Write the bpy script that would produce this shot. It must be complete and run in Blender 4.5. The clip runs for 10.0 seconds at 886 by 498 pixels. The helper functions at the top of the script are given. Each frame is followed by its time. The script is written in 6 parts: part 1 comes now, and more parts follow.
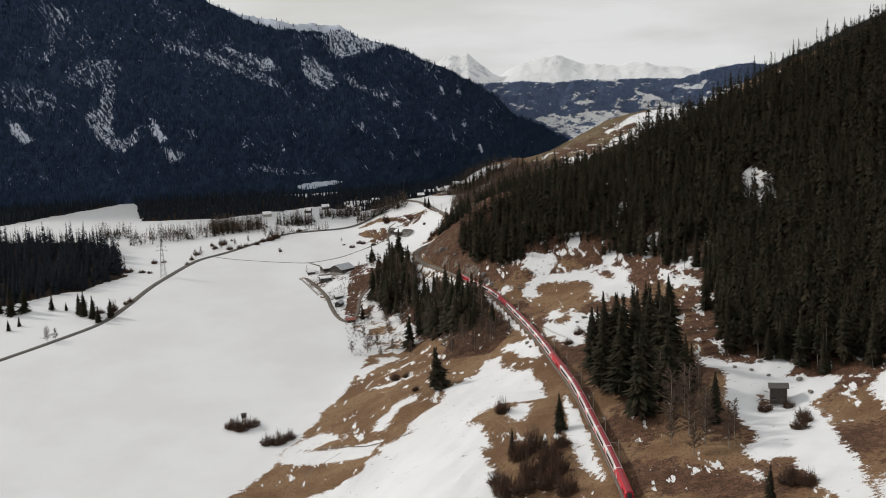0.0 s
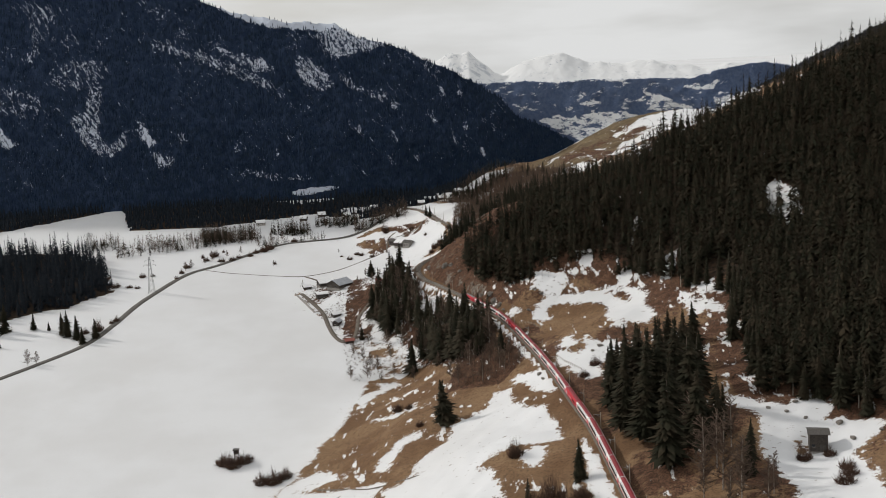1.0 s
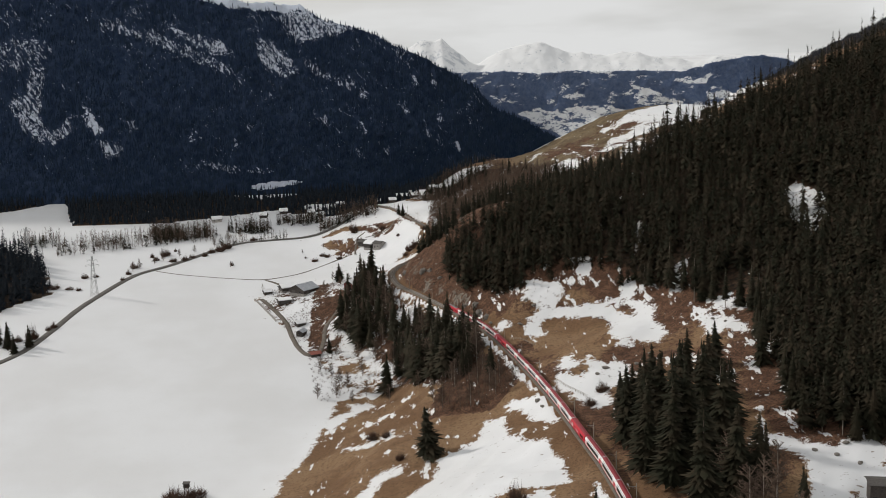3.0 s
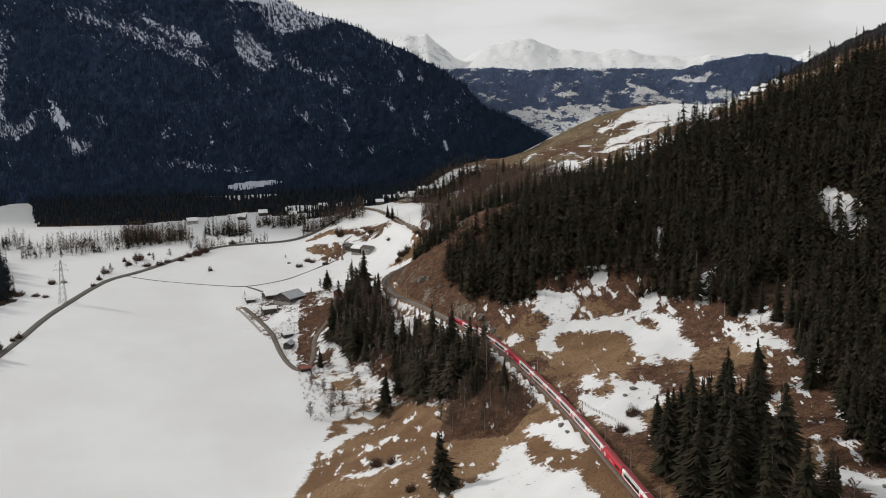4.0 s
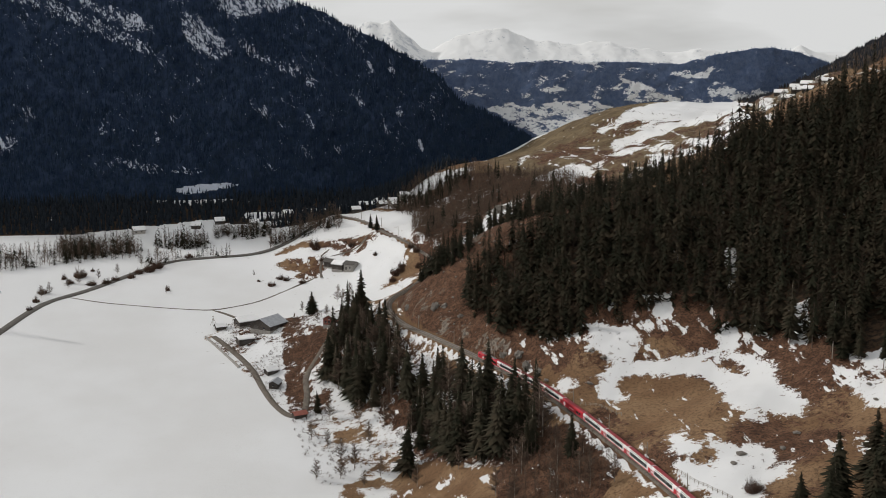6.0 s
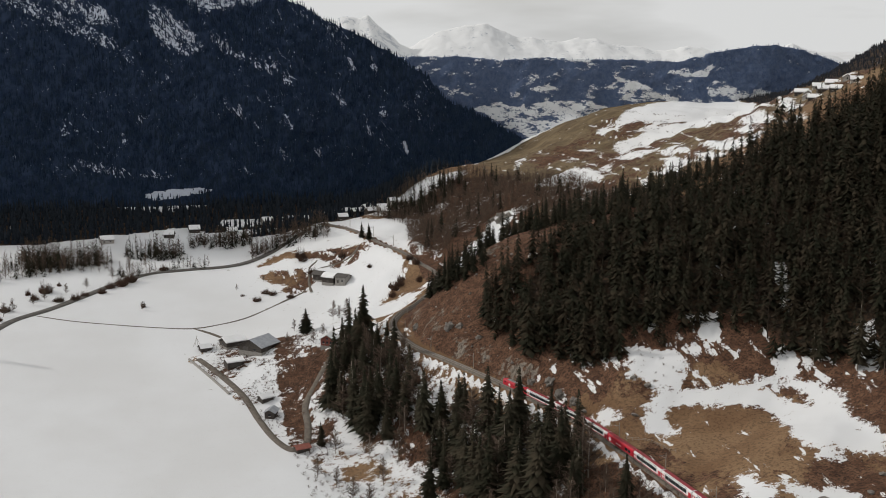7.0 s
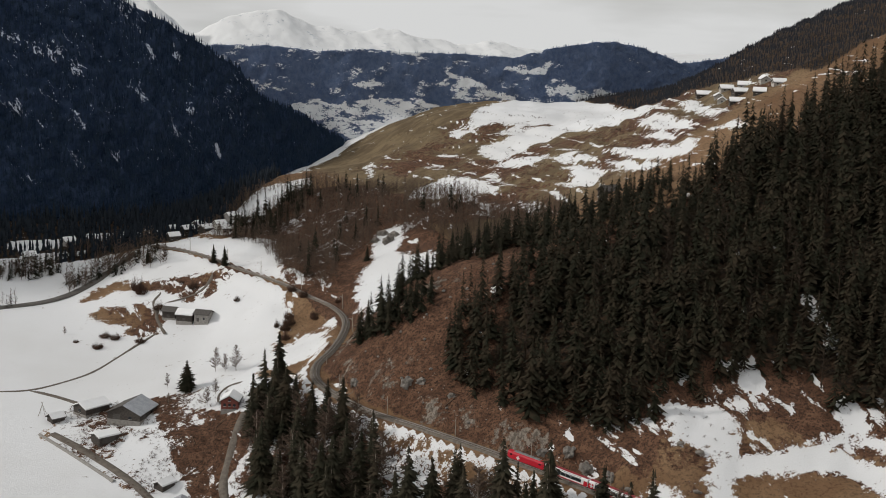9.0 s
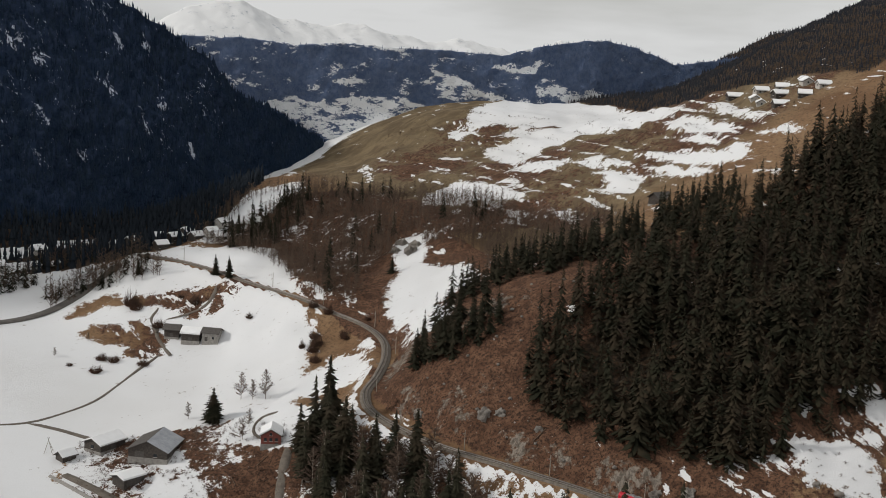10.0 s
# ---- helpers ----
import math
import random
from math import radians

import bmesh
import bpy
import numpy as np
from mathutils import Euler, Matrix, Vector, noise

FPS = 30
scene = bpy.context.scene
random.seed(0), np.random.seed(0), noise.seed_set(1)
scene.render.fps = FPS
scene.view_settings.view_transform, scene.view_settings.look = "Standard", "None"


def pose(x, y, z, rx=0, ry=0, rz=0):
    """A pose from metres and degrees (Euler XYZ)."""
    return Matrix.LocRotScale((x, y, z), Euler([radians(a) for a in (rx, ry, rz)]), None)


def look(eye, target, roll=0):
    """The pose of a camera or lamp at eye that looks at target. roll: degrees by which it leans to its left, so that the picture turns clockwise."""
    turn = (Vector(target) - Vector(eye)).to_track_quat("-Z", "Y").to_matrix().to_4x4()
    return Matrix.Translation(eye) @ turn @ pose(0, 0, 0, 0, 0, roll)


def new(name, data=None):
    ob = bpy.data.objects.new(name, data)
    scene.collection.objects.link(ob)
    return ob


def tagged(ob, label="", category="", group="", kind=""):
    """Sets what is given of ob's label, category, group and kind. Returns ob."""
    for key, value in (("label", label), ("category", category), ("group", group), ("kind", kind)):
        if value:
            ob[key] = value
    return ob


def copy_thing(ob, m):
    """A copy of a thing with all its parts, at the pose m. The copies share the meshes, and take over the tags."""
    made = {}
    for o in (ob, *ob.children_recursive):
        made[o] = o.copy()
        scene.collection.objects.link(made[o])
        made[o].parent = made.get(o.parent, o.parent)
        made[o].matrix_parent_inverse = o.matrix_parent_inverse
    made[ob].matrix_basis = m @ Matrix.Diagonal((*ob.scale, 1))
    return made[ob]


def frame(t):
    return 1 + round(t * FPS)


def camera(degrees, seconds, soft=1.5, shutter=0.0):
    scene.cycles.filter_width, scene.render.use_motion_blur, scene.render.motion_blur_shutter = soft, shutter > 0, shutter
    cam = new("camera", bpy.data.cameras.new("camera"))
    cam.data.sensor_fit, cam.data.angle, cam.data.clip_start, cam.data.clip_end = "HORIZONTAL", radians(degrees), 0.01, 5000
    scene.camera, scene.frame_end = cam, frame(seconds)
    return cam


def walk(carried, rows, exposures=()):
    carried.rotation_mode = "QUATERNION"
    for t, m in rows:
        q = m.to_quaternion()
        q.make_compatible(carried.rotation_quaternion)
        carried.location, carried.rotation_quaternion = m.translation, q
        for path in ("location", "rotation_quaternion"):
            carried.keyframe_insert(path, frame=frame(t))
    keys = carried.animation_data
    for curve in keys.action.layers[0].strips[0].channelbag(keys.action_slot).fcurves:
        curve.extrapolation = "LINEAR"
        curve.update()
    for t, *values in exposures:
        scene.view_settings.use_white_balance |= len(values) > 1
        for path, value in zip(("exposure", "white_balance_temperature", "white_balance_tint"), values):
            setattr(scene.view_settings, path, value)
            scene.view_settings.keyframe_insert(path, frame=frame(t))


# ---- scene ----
cam = camera(39.18, 10.0, soft=0.9)
walk(cam, [
    (0.0, look((0.00, 0.00, 90.19), (0.00, 98.77, 74.54), -2.50)),
    (0.5, look((-1.08, 10.79, 94.09), (-1.21, 109.43, 77.66), -2.59)),
    (1.0, look((-1.93, 21.62, 95.34), (-1.61, 120.22, 78.67), -2.71)),
    (1.5, look((-2.54, 30.77, 94.89), (-1.59, 129.36, 78.15), -2.65)),
    (2.0, look((-2.62, 38.86, 93.84), (-1.05, 137.41, 76.91), -2.25)),
    (2.5, look((-4.51, 47.76, 92.90), (-1.90, 146.25, 75.78), -1.86)),
    (4.0, look((-16.96, 81.42, 89.46), (-9.71, 179.67, 72.26), -0.85)),
    (4.5, look((-22.08, 93.21, 89.03), (-12.99, 191.27, 71.65), -0.51)),
    (5.0, look((-27.48, 105.38, 88.27), (-16.38, 203.22, 70.81), -0.15)),
    (5.5, look((-32.36, 118.32, 87.56), (-19.34, 215.91, 70.00), -0.01)),
    (7.0, look((-46.95, 157.02, 85.51), (-27.32, 253.47, 67.83), 0.37)),
    (7.5, look((-51.12, 170.40, 84.54), (-29.21, 266.36, 66.89), 0.48)),
    (8.0, look((-60.59, 186.29, 84.16), (-33.74, 280.96, 66.35), 0.79)),
    (8.5, look((-70.57, 200.92, 83.80), (-35.01, 292.69, 66.04), 1.37)),
    (9.0, look((-80.16, 216.35, 83.27), (-34.64, 303.61, 65.55), 2.13)),
    (9.5, look((-87.46, 234.03, 81.40), (-37.32, 318.78, 64.02), 3.00)),
    (10.0, look((-92.85, 248.43, 79.56), (-39.45, 331.26, 62.57), 3.28)),
], exposures=((0.0, -0.06), (2.5, -0.06), (5.5, -0.12), (7.5, -0.16), (10.0, -0.2)))


UNIT = 0.555  # metres to a survey unit of the plan below

# ---------------------------------------------------------------- world and sun
SUN_FROM = Vector((-0.80, 0.36, 0.52)).normalized()
sky_world = bpy.data.worlds.new("sky")
scene.world = sky_world
sky_world.use_nodes = True
wn, wl = sky_world.node_tree.nodes, sky_world.node_tree.links
wn.clear()
w_out, w_bg = wn.new("ShaderNodeOutputWorld"), wn.new("ShaderNodeBackground")
w_sky = wn.new("ShaderNodeTexSky")
w_sky.sky_type, w_sky.sun_disc = "NISHITA", False
w_sky.sun_elevation, w_sky.sun_rotation = math.asin(SUN_FROM.z), math.atan2(SUN_FROM.x, SUN_FROM.y)
w_sky.air_density, w_sky.dust_density = 1.0, 2.0
w_co, w_map = wn.new("ShaderNodeTexCoord"), wn.new("ShaderNodeMapping")
w_map.inputs["Scale"].default_value = (1.2, 1.2, 6.0)
w_noise, w_ramp = wn.new("ShaderNodeTexNoise"), wn.new("ShaderNodeValToRGB")
w_noise.inputs["Scale"].default_value, w_noise.inputs["Detail"].default_value, w_noise.inputs["Roughness"].default_value = 2.2, 5, 0.55
w_ramp.color_ramp.elements[0].position, w_ramp.color_ramp.elements[1].position = 0.30, 0.55
w_ramp.color_ramp.elements[0].color, w_ramp.color_ramp.elements[1].color = (0.62, 0.62, 0.62, 1), (1, 1, 1, 1)
w_scale, w_mix = wn.new("ShaderNodeMix"), wn.new("ShaderNodeMix")
w_scale.data_type, w_scale.blend_type = "RGBA", "MULTIPLY"
w_scale.inputs["Factor"].default_value = 1.0
w_scale.inputs["B"].default_value = (0.09, 0.09, 0.09, 1)
w_mix.data_type = "RGBA"
w_mix.inputs["B"].default_value = (0.75, 0.755, 0.752, 1)
wl.new(w_co.outputs["Generated"], w_map.inputs["Vector"])
wl.new(w_map.outputs["Vector"], w_noise.inputs["Vector"])
wl.new(w_noise.outputs["Fac"], w_ramp.inputs["Fac"])
wl.new(w_sky.outputs["Color"], w_scale.inputs["A"])
wl.new(w_scale.outputs["Result"], w_mix.inputs["A"])
w_sep, w_high, w_veil = wn.new("ShaderNodeSeparateXYZ"), wn.new("ShaderNodeMapRange"), wn.new("ShaderNodeMath")
w_high.interpolation_type = "SMOOTHSTEP"
w_high.inputs["From Min"].default_value, w_high.inputs["From Max"].default_value = 0.12, 0.42
w_high.inputs["To Min"].default_value, w_high.inputs["To Max"].default_value = 1.0, 0.97
w_veil.operation = "MULTIPLY"
wl.new(w_co.outputs["Generated"], w_sep.inputs["Vector"])
wl.new(w_sep.outputs["Z"], w_high.inputs["Value"])
wl.new(w_ramp.outputs["Color"], w_veil.inputs[0])
wl.new(w_high.outputs["Result"], w_veil.inputs[1])
wl.new(w_veil.outputs["Value"], w_mix.inputs["Factor"])
wl.new(w_mix.outputs["Result"], w_bg.inputs["Color"])
w_bg.inputs["Strength"].default_value = 1.0
wl.new(w_bg.outputs["Background"], w_out.inputs["Surface"])

sun = new("sun", bpy.data.lights.new("sun", "SUN"))
sun.data.energy, sun.data.angle, sun.data.color = 2.15, radians(3.0), (1.0, 0.965, 0.915)
sun.matrix_world = look((0, 0, 400), Vector((0, 0, 400)) - SUN_FROM)


# ---------------------------------------------------------------- materials
class Nodes:
    """A material's node tree, with short calls."""

    def __init__(self, name):
        self.m = bpy.data.materials.new(name)
        self.m.use_nodes = True
        self.n, self.l = self.m.node_tree.nodes, self.m.node_tree.links
        self.p = self.n["Principled BSDF"]
        geo = self.n.new("ShaderNodeNewGeometry")
        self.island = geo.outputs["Random Per Island"]
        plan = self.n.new("ShaderNodeVectorMath")
        plan.operation = "SCALE"
        plan.inputs["Scale"].default_value = 1 / UNIT
        self.l.new(geo.outputs["Position"], plan.inputs[0])
        self.pos = plan.outputs[0]

    def noise(self, scale, detail=4.0, rough=0.6, at=None, stretch=None):
        t = self.n.new("ShaderNodeTexNoise")
        t.inputs["Scale"].default_value, t.inputs["Detail"].default_value, t.inputs["Roughness"].default_value = scale, detail, rough
        at = at or self.pos
        if stretch:
            s = self.n.new("ShaderNodeMapping")
            s.inputs["Scale"].default_value = stretch
            self.l.new(at, s.inputs["Vector"])
            at = s.outputs["Vector"]
        self.l.new(at, t.inputs["Vector"])
        return t.outputs["Fac"]

    def attr(self, name):
        a = self.n.new("ShaderNodeAttribute")
        a.attribute_name = name
        return a.outputs["Fac"]

    def math(self, op, a, b=0.0, c=0.0):
        t = self.n.new("ShaderNodeMath")
        t.operation = op
        for i, v in enumerate((a, b, c)):
            if isinstance(v, (int, float)):
                t.inputs[i].default_value = v
            else:
                self.l.new(v, t.inputs[i])
        return t.outputs[0]

    def step(self, v, lo, hi):
        t = self.n.new("ShaderNodeMapRange")
        t.interpolation_type = "SMOOTHSTEP"
        t.inputs["From Min"].default_value, t.inputs["From Max"].default_value = lo, hi
        self.l.new(v, t.inputs["Value"])
        return t.outputs["Result"]

    def mix(self, f, a, b):
        t = self.n.new("ShaderNodeMix")
        t.data_type = "RGBA"
        for key, v in (("Factor", f), ("A", a), ("B", b)):
            if isinstance(v, tuple):
                t.inputs[key].default_value = (*v, 1)
            elif isinstance(v, (int, float)):
                t.inputs[key].default_value = v
            else:
                self.l.new(v, t.inputs[key])
        return t.outputs["Result"]

    def bump(self, h, strength, distance):
        b = self.n.new("ShaderNodeBump")
        b.inputs["Strength"].default_value, b.inputs["Distance"].default_value = strength, distance
        self.l.new(h, b.inputs["Height"])
        self.l.new(b.outputs["Normal"], self.p.inputs["Normal"])

    def done(self, colour, rough=0.9, metal=0.0, spec=0.4):
        self.p.inputs["Specular IOR Level"].default_value = spec
        for key, v in (("Base Color", colour), ("Roughness", rough), ("Metallic", metal)):
            if isinstance(v, tuple):
                self.p.inputs[key].default_value = (*v, 1)
            elif isinstance(v, (int, float)):
                self.p.inputs[key].default_value = v
            else:
                self.l.new(v, self.p.inputs[key])
        return self.m


def plain(name, a, b, scale=1.0, rough=0.85, metal=0.0, bump=0.0):
    """A surface whose colour wanders between two values, with fine grain."""
    k = Nodes(name)
    big, fine = k.noise(scale, 3), k.noise(scale * 9, 3)
    v = k.math("ADD", k.math("MULTIPLY", big, 0.65), k.math("MULTIPLY", fine, 0.35))
    if bump:
        k.bump(fine, 0.6, bump)
    return k.done(k.mix(k.step(v, 0.3, 0.7), a, b), rough, metal)


def foliage(name, a, b, c):
    """Needles or twigs: each clump has its own shade."""
    k = Nodes(name)
    info = k.n.new("ShaderNodeObjectInfo").outputs["Random"]
    tone = k.mix(k.island, a, b)
    return k.done(k.mix(k.math("MULTIPLY", k.step(k.noise(0.21, 2, 0.55), 0.38, 0.66), k.math("ADD", k.math("MULTIPLY", info, 0.5), 0.5)), tone, c), 0.95, spec=0.08)


def ground_material():
    k = Nodes("snow_and_dry_grass")
    n1, n2, n3 = k.noise(0.11, 5, 0.65), k.noise(0.5, 5, 0.72), k.noise(2.2, 4, 0.75)
    ragged = k.math("ADD", k.math("MULTIPLY", k.math("SUBTRACT", n1, 0.5), 5.0), k.math("MULTIPLY", k.math("SUBTRACT", n2, 0.5), 8.0))
    ragged = k.math("ADD", ragged, k.math("MULTIPLY", k.math("SUBTRACT", n3, 0.5), 5.5))
    drawn = k.noise(0.34, 5, 0.68, stretch=(0.36, 1.0, 1.0))
    ragged = k.math("ADD", ragged, k.math("MULTIPLY", k.math("SUBTRACT", drawn, 0.5), 7.0))
    snow = k.step(k.math("ADD", k.attr("cover"), ragged), -0.15, 0.15)
    fleck = k.noise(0.22, 6, 0.59, stretch=(1.15, 0.40, 1.0))
    fleck = k.math("ADD", fleck, k.math("MULTIPLY", k.math("SUBTRACT", n3, 0.5), 0.16))
    fleck = k.step(k.math("ADD", fleck, k.math("MULTIPLY", k.attr("fleck"), 0.17)), 0.700, 0.716)
    snow = k.math("MAXIMUM", snow, fleck)
    grass = k.mix(k.step(k.noise(0.045, 4), 0.36, 0.64), (0.150, 0.086, 0.046), (0.225, 0.142, 0.080))
    grass = k.mix(k.math("MULTIPLY", k.step(k.noise(1.1, 6, 0.78), 0.46, 0.66), 0.75), grass, (0.060, 0.034, 0.019))
    grass = k.mix(k.math("MULTIPLY", k.attr("pasture"), 0.8), grass, k.mix(k.step(k.noise(0.16, 5, 0.7, stretch=(0.4, 1.0, 1.0)), 0.36, 0.62), (0.085, 0.066, 0.040), (0.170, 0.132, 0.078)))
    brush = k.mix(k.step(k.noise(0.3, 5, 0.7), 0.35, 0.65), (0.080, 0.040, 0.024), (0.150, 0.080, 0.048))
    brush = k.mix(k.step(k.noise(1.5, 6, 0.8), 0.46, 0.60), brush, (0.028, 0.017, 0.012))
    rock = k.mix(k.step(k.noise(0.9, 6, 0.75, stretch=(1, 1, 0.5)), 0.38, 0.62), (0.09, 0.075, 0.06), (0.24, 0.205, 0.17))
    floor = k.mix(k.step(k.noise(0.8, 4), 0.4, 0.6), (0.020, 0.015, 0.011), (0.055, 0.034, 0.020))
    earth = k.mix(k.step(k.math("ADD", k.attr("brush"), k.math("MULTIPLY", k.math("SUBTRACT", n2, 0.5), 1.2)), 0.4, 0.6), grass, brush)
    earth = k.mix(k.step(k.math("ADD", k.attr("rock"), k.math("MULTIPLY", k.math("SUBTRACT", n2, 0.5), 1.1)), 0.45, 0.6), earth, rock)
    earth = k.mix(k.step(k.attr("wood"), 0.3, 0.7), earth, floor)
    white = k.mix(k.step(k.noise(0.02, 3), 0.35, 0.7), (0.71, 0.71, 0.712), (0.655, 0.65, 0.645))
    white = k.mix(k.math("MULTIPLY", k.step(k.noise(0.6, 5, 0.7), 0.52, 0.8), 0.10), white, (0.45, 0.40, 0.34))
    tuft = k.math("MULTIPLY", k.step(k.noise(0.8, 6, 0.68, stretch=(0.35, 1.0, 1.0)), 0.635, 0.66), k.step(k.noise(0.06, 3), 0.46, 0.54))
    tuft = k.math("MULTIPLY", tuft, k.math("LESS_THAN", k.attr("cover"), 6.5))
    white = k.mix(tuft, white, (0.16, 0.115, 0.075))
    k.bump(k.math("ADD", k.math("MULTIPLY", n2, 0.8), n3), 0.28, 0.3)
    return k.done(k.mix(snow, earth, white), k.mix(snow, (0.95, 0.95, 0.95), (0.6, 0.6, 0.6)), spec=0.15)


def mountain_material(name, dark, mid, snow_colour, streak=(1, 1, 0.35), level=0.5, scale=0.06, relief=0.6):
    """Far slopes: forest floor broken by snow in gullies and rock bands."""
    k = Nodes(name)
    v = k.math("ADD", k.math("MULTIPLY", k.noise(scale, 6, 0.7, stretch=streak), 0.7), k.math("MULTIPLY", k.noise(scale * 6, 5, 0.75, stretch=streak), 0.3))
    v = k.math("ADD", v, k.math("MULTIPLY", k.attr("cover"), 0.12))
    earth = k.mix(k.step(k.noise(scale * 3, 5, 0.7), 0.35, 0.65), dark, mid)
    k.bump(k.noise(scale * 8, 4), relief, 1.5)
    return k.done(k.mix(k.step(v, level, level + 0.05), earth, snow_colour), 0.9, spec=0.1)


def streaked_material():
    """A steep wooded mountain side: thin runs of snow between trees and on ledges, tinted blue for haze."""
    k = Nodes("mountain_side_hazed")
    turn = k.n.new("ShaderNodeMapping")
    turn.inputs["Rotation"].default_value = (0, radians(28), 0)
    k.l.new(k.pos, turn.inputs["Vector"])
    skew = turn.outputs["Vector"]
    run = k.math("ADD", k.math("MULTIPLY", k.noise(0.42, 5, 0.7, at=skew, stretch=(1, 1, 0.22)), 0.55), k.math("MULTIPLY", k.noise(1.3, 4, 0.7, at=skew, stretch=(1, 1, 0.4)), 0.45))
    v = k.math("ADD", run, k.math("MULTIPLY", k.attr("cover"), 0.22))
    # Haze blue is painted into the earth, blue-grey shade into the snow.
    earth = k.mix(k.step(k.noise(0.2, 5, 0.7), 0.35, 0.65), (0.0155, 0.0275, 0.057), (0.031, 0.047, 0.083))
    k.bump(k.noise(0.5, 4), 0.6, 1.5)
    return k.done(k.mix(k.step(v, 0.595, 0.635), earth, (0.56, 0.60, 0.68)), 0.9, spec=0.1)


M_GROUND = ground_material()
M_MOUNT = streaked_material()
# Distance haze is painted in: the hill's earth is a lifted pale blue.
M_FARHILL_HAZED = mountain_material("far_hill_side_hazed", (0.082, 0.120, 0.210), (0.132, 0.168, 0.258), (0.88, 0.89, 0.90), (0.7, 0.7, 1.5), 0.585, 0.16)
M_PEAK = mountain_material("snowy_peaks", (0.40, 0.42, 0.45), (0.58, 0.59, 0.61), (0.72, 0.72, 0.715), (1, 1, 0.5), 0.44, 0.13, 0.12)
M_SPRUCE = foliage("spruce_needles", (0.0165, 0.0170, 0.0105), (0.0250, 0.0240, 0.0145), (0.040, 0.0305, 0.0195))
# Spruce green shifted towards blue: distance haze put into the needle colour.
M_SPRUCE_HAZED = foliage("far_spruce_needles_hazed", (0.010, 0.0135, 0.0185), (0.019, 0.024, 0.031), (0.022, 0.026, 0.031))
# The mountain's spruces carry the blue of haze in their base colours.
M_SPRUCE_HAZE_BLUE = foliage("mountain_spruce_haze_blue", (0.0095, 0.0195, 0.040), (0.019, 0.033, 0.060), (0.022, 0.035, 0.056))
M_PINE = foliage("olive_pine_needles", (0.024, 0.0235, 0.0150), (0.038, 0.035, 0.0225), (0.054, 0.042, 0.028))
# Haze painted into the far woods: pale blue in place of needle green.
M_FARHILL_WOODS_HAZED = foliage("distant_woods_haze_blue", (0.070, 0.105, 0.190), (0.110, 0.148, 0.235), (0.115, 0.145, 0.215))
M_BAREHILL = foliage("grey_brown_woods", (0.017, 0.0195, 0.025), (0.031, 0.033, 0.039), (0.034, 0.033, 0.036))
M_LARCH = foliage("larch_twigs", (0.024, 0.018, 0.013), (0.050, 0.036, 0.025), (0.045, 0.033, 0.024))
M_BARK = plain("grey_brown_bark", (0.07, 0.052, 0.04), (0.15, 0.12, 0.095), 1.5, 0.95)
M_PALEBARK = plain("pale_bark", (0.20, 0.17, 0.14), (0.32, 0.28, 0.24), 2.0, 0.95)
M_TWIG = foliage("bare_twigs", (0.058, 0.040, 0.030), (0.115, 0.080, 0.060), (0.13, 0.095, 0.072))
M_BUSH = foliage("red_brown_twigs", (0.050, 0.028, 0.020), (0.105, 0.060, 0.041), (0.080, 0.056, 0.042))
M_BALLAST = plain("grey_ballast", (0.100, 0.084, 0.068), (0.205, 0.176, 0.146), 1.2, 0.95, 0, 0.1)
M_RAIL = plain("worn_steel_rail", (0.20, 0.17, 0.15), (0.34, 0.31, 0.29), 3, 0.45, 0.8)
M_SLEEPER = plain("weathered_sleeper", (0.09, 0.07, 0.055), (0.16, 0.13, 0.10), 2, 0.9)
M_ROAD = plain("damp_asphalt", (0.075, 0.068, 0.060), (0.125, 0.113, 0.10), 0.5, 0.85)
M_LANE = plain("gravel_lane", (0.095, 0.078, 0.062), (0.165, 0.14, 0.115), 0.7, 0.95)
M_WOODWALL = plain("dark_weathered_boards", (0.036, 0.030, 0.026), (0.082, 0.068, 0.058), 2.2, 0.9)
M_REDWALL = plain("red_brown_boards", (0.16, 0.045, 0.035), (0.24, 0.075, 0.055), 2.0, 0.85)
M_PALEWALL = plain("pale_plaster", (0.36, 0.335, 0.30), (0.50, 0.47, 0.43), 1.0, 0.9)
M_STONEWALL = plain("grey_stone_wall", (0.20, 0.185, 0.17), (0.33, 0.31, 0.28), 1.6, 0.95, 0, 0.05)
M_TINROOF = plain("grey_sheet_roof", (0.30, 0.31, 0.33), (0.42, 0.43, 0.45), 0.8, 0.5, 0.3)
M_DARKROOF = plain("dark_shingle_roof", (0.055, 0.048, 0.044), (0.10, 0.09, 0.08), 2.5, 0.8)
M_REDROOF = plain("rusty_red_roof", (0.22, 0.07, 0.05), (0.32, 0.11, 0.08), 1.5, 0.7)
M_ROOFSNOW = plain("snow_on_roof", (0.76, 0.755, 0.745), (0.82, 0.815, 0.81), 0.5, 0.7)
M_GLASS = plain("dark_window_glass", (0.015, 0.018, 0.02), (0.03, 0.035, 0.04), 1.0, 0.12)
M_TRAINRED = plain("red_coach_paint", (0.42, 0.012, 0.025), (0.50, 0.018, 0.035), 0.8, 0.35)
M_TRAINWHITE = plain("white_coach_paint", (0.68, 0.67, 0.65), (0.78, 0.77, 0.75), 0.8, 0.4)
M_TRAINROOF = plain("dusty_red_roof", (0.20, 0.016, 0.024), (0.30, 0.035, 0.042), 1.2, 0.5)
M_UNDER = plain("dark_underframe", (0.025, 0.023, 0.022), (0.06, 0.055, 0.05), 2.0, 0.8)
M_STEELPOLE = plain("galvanised_steel", (0.28, 0.28, 0.28), (0.42, 0.42, 0.41), 2.0, 0.5, 0.6)
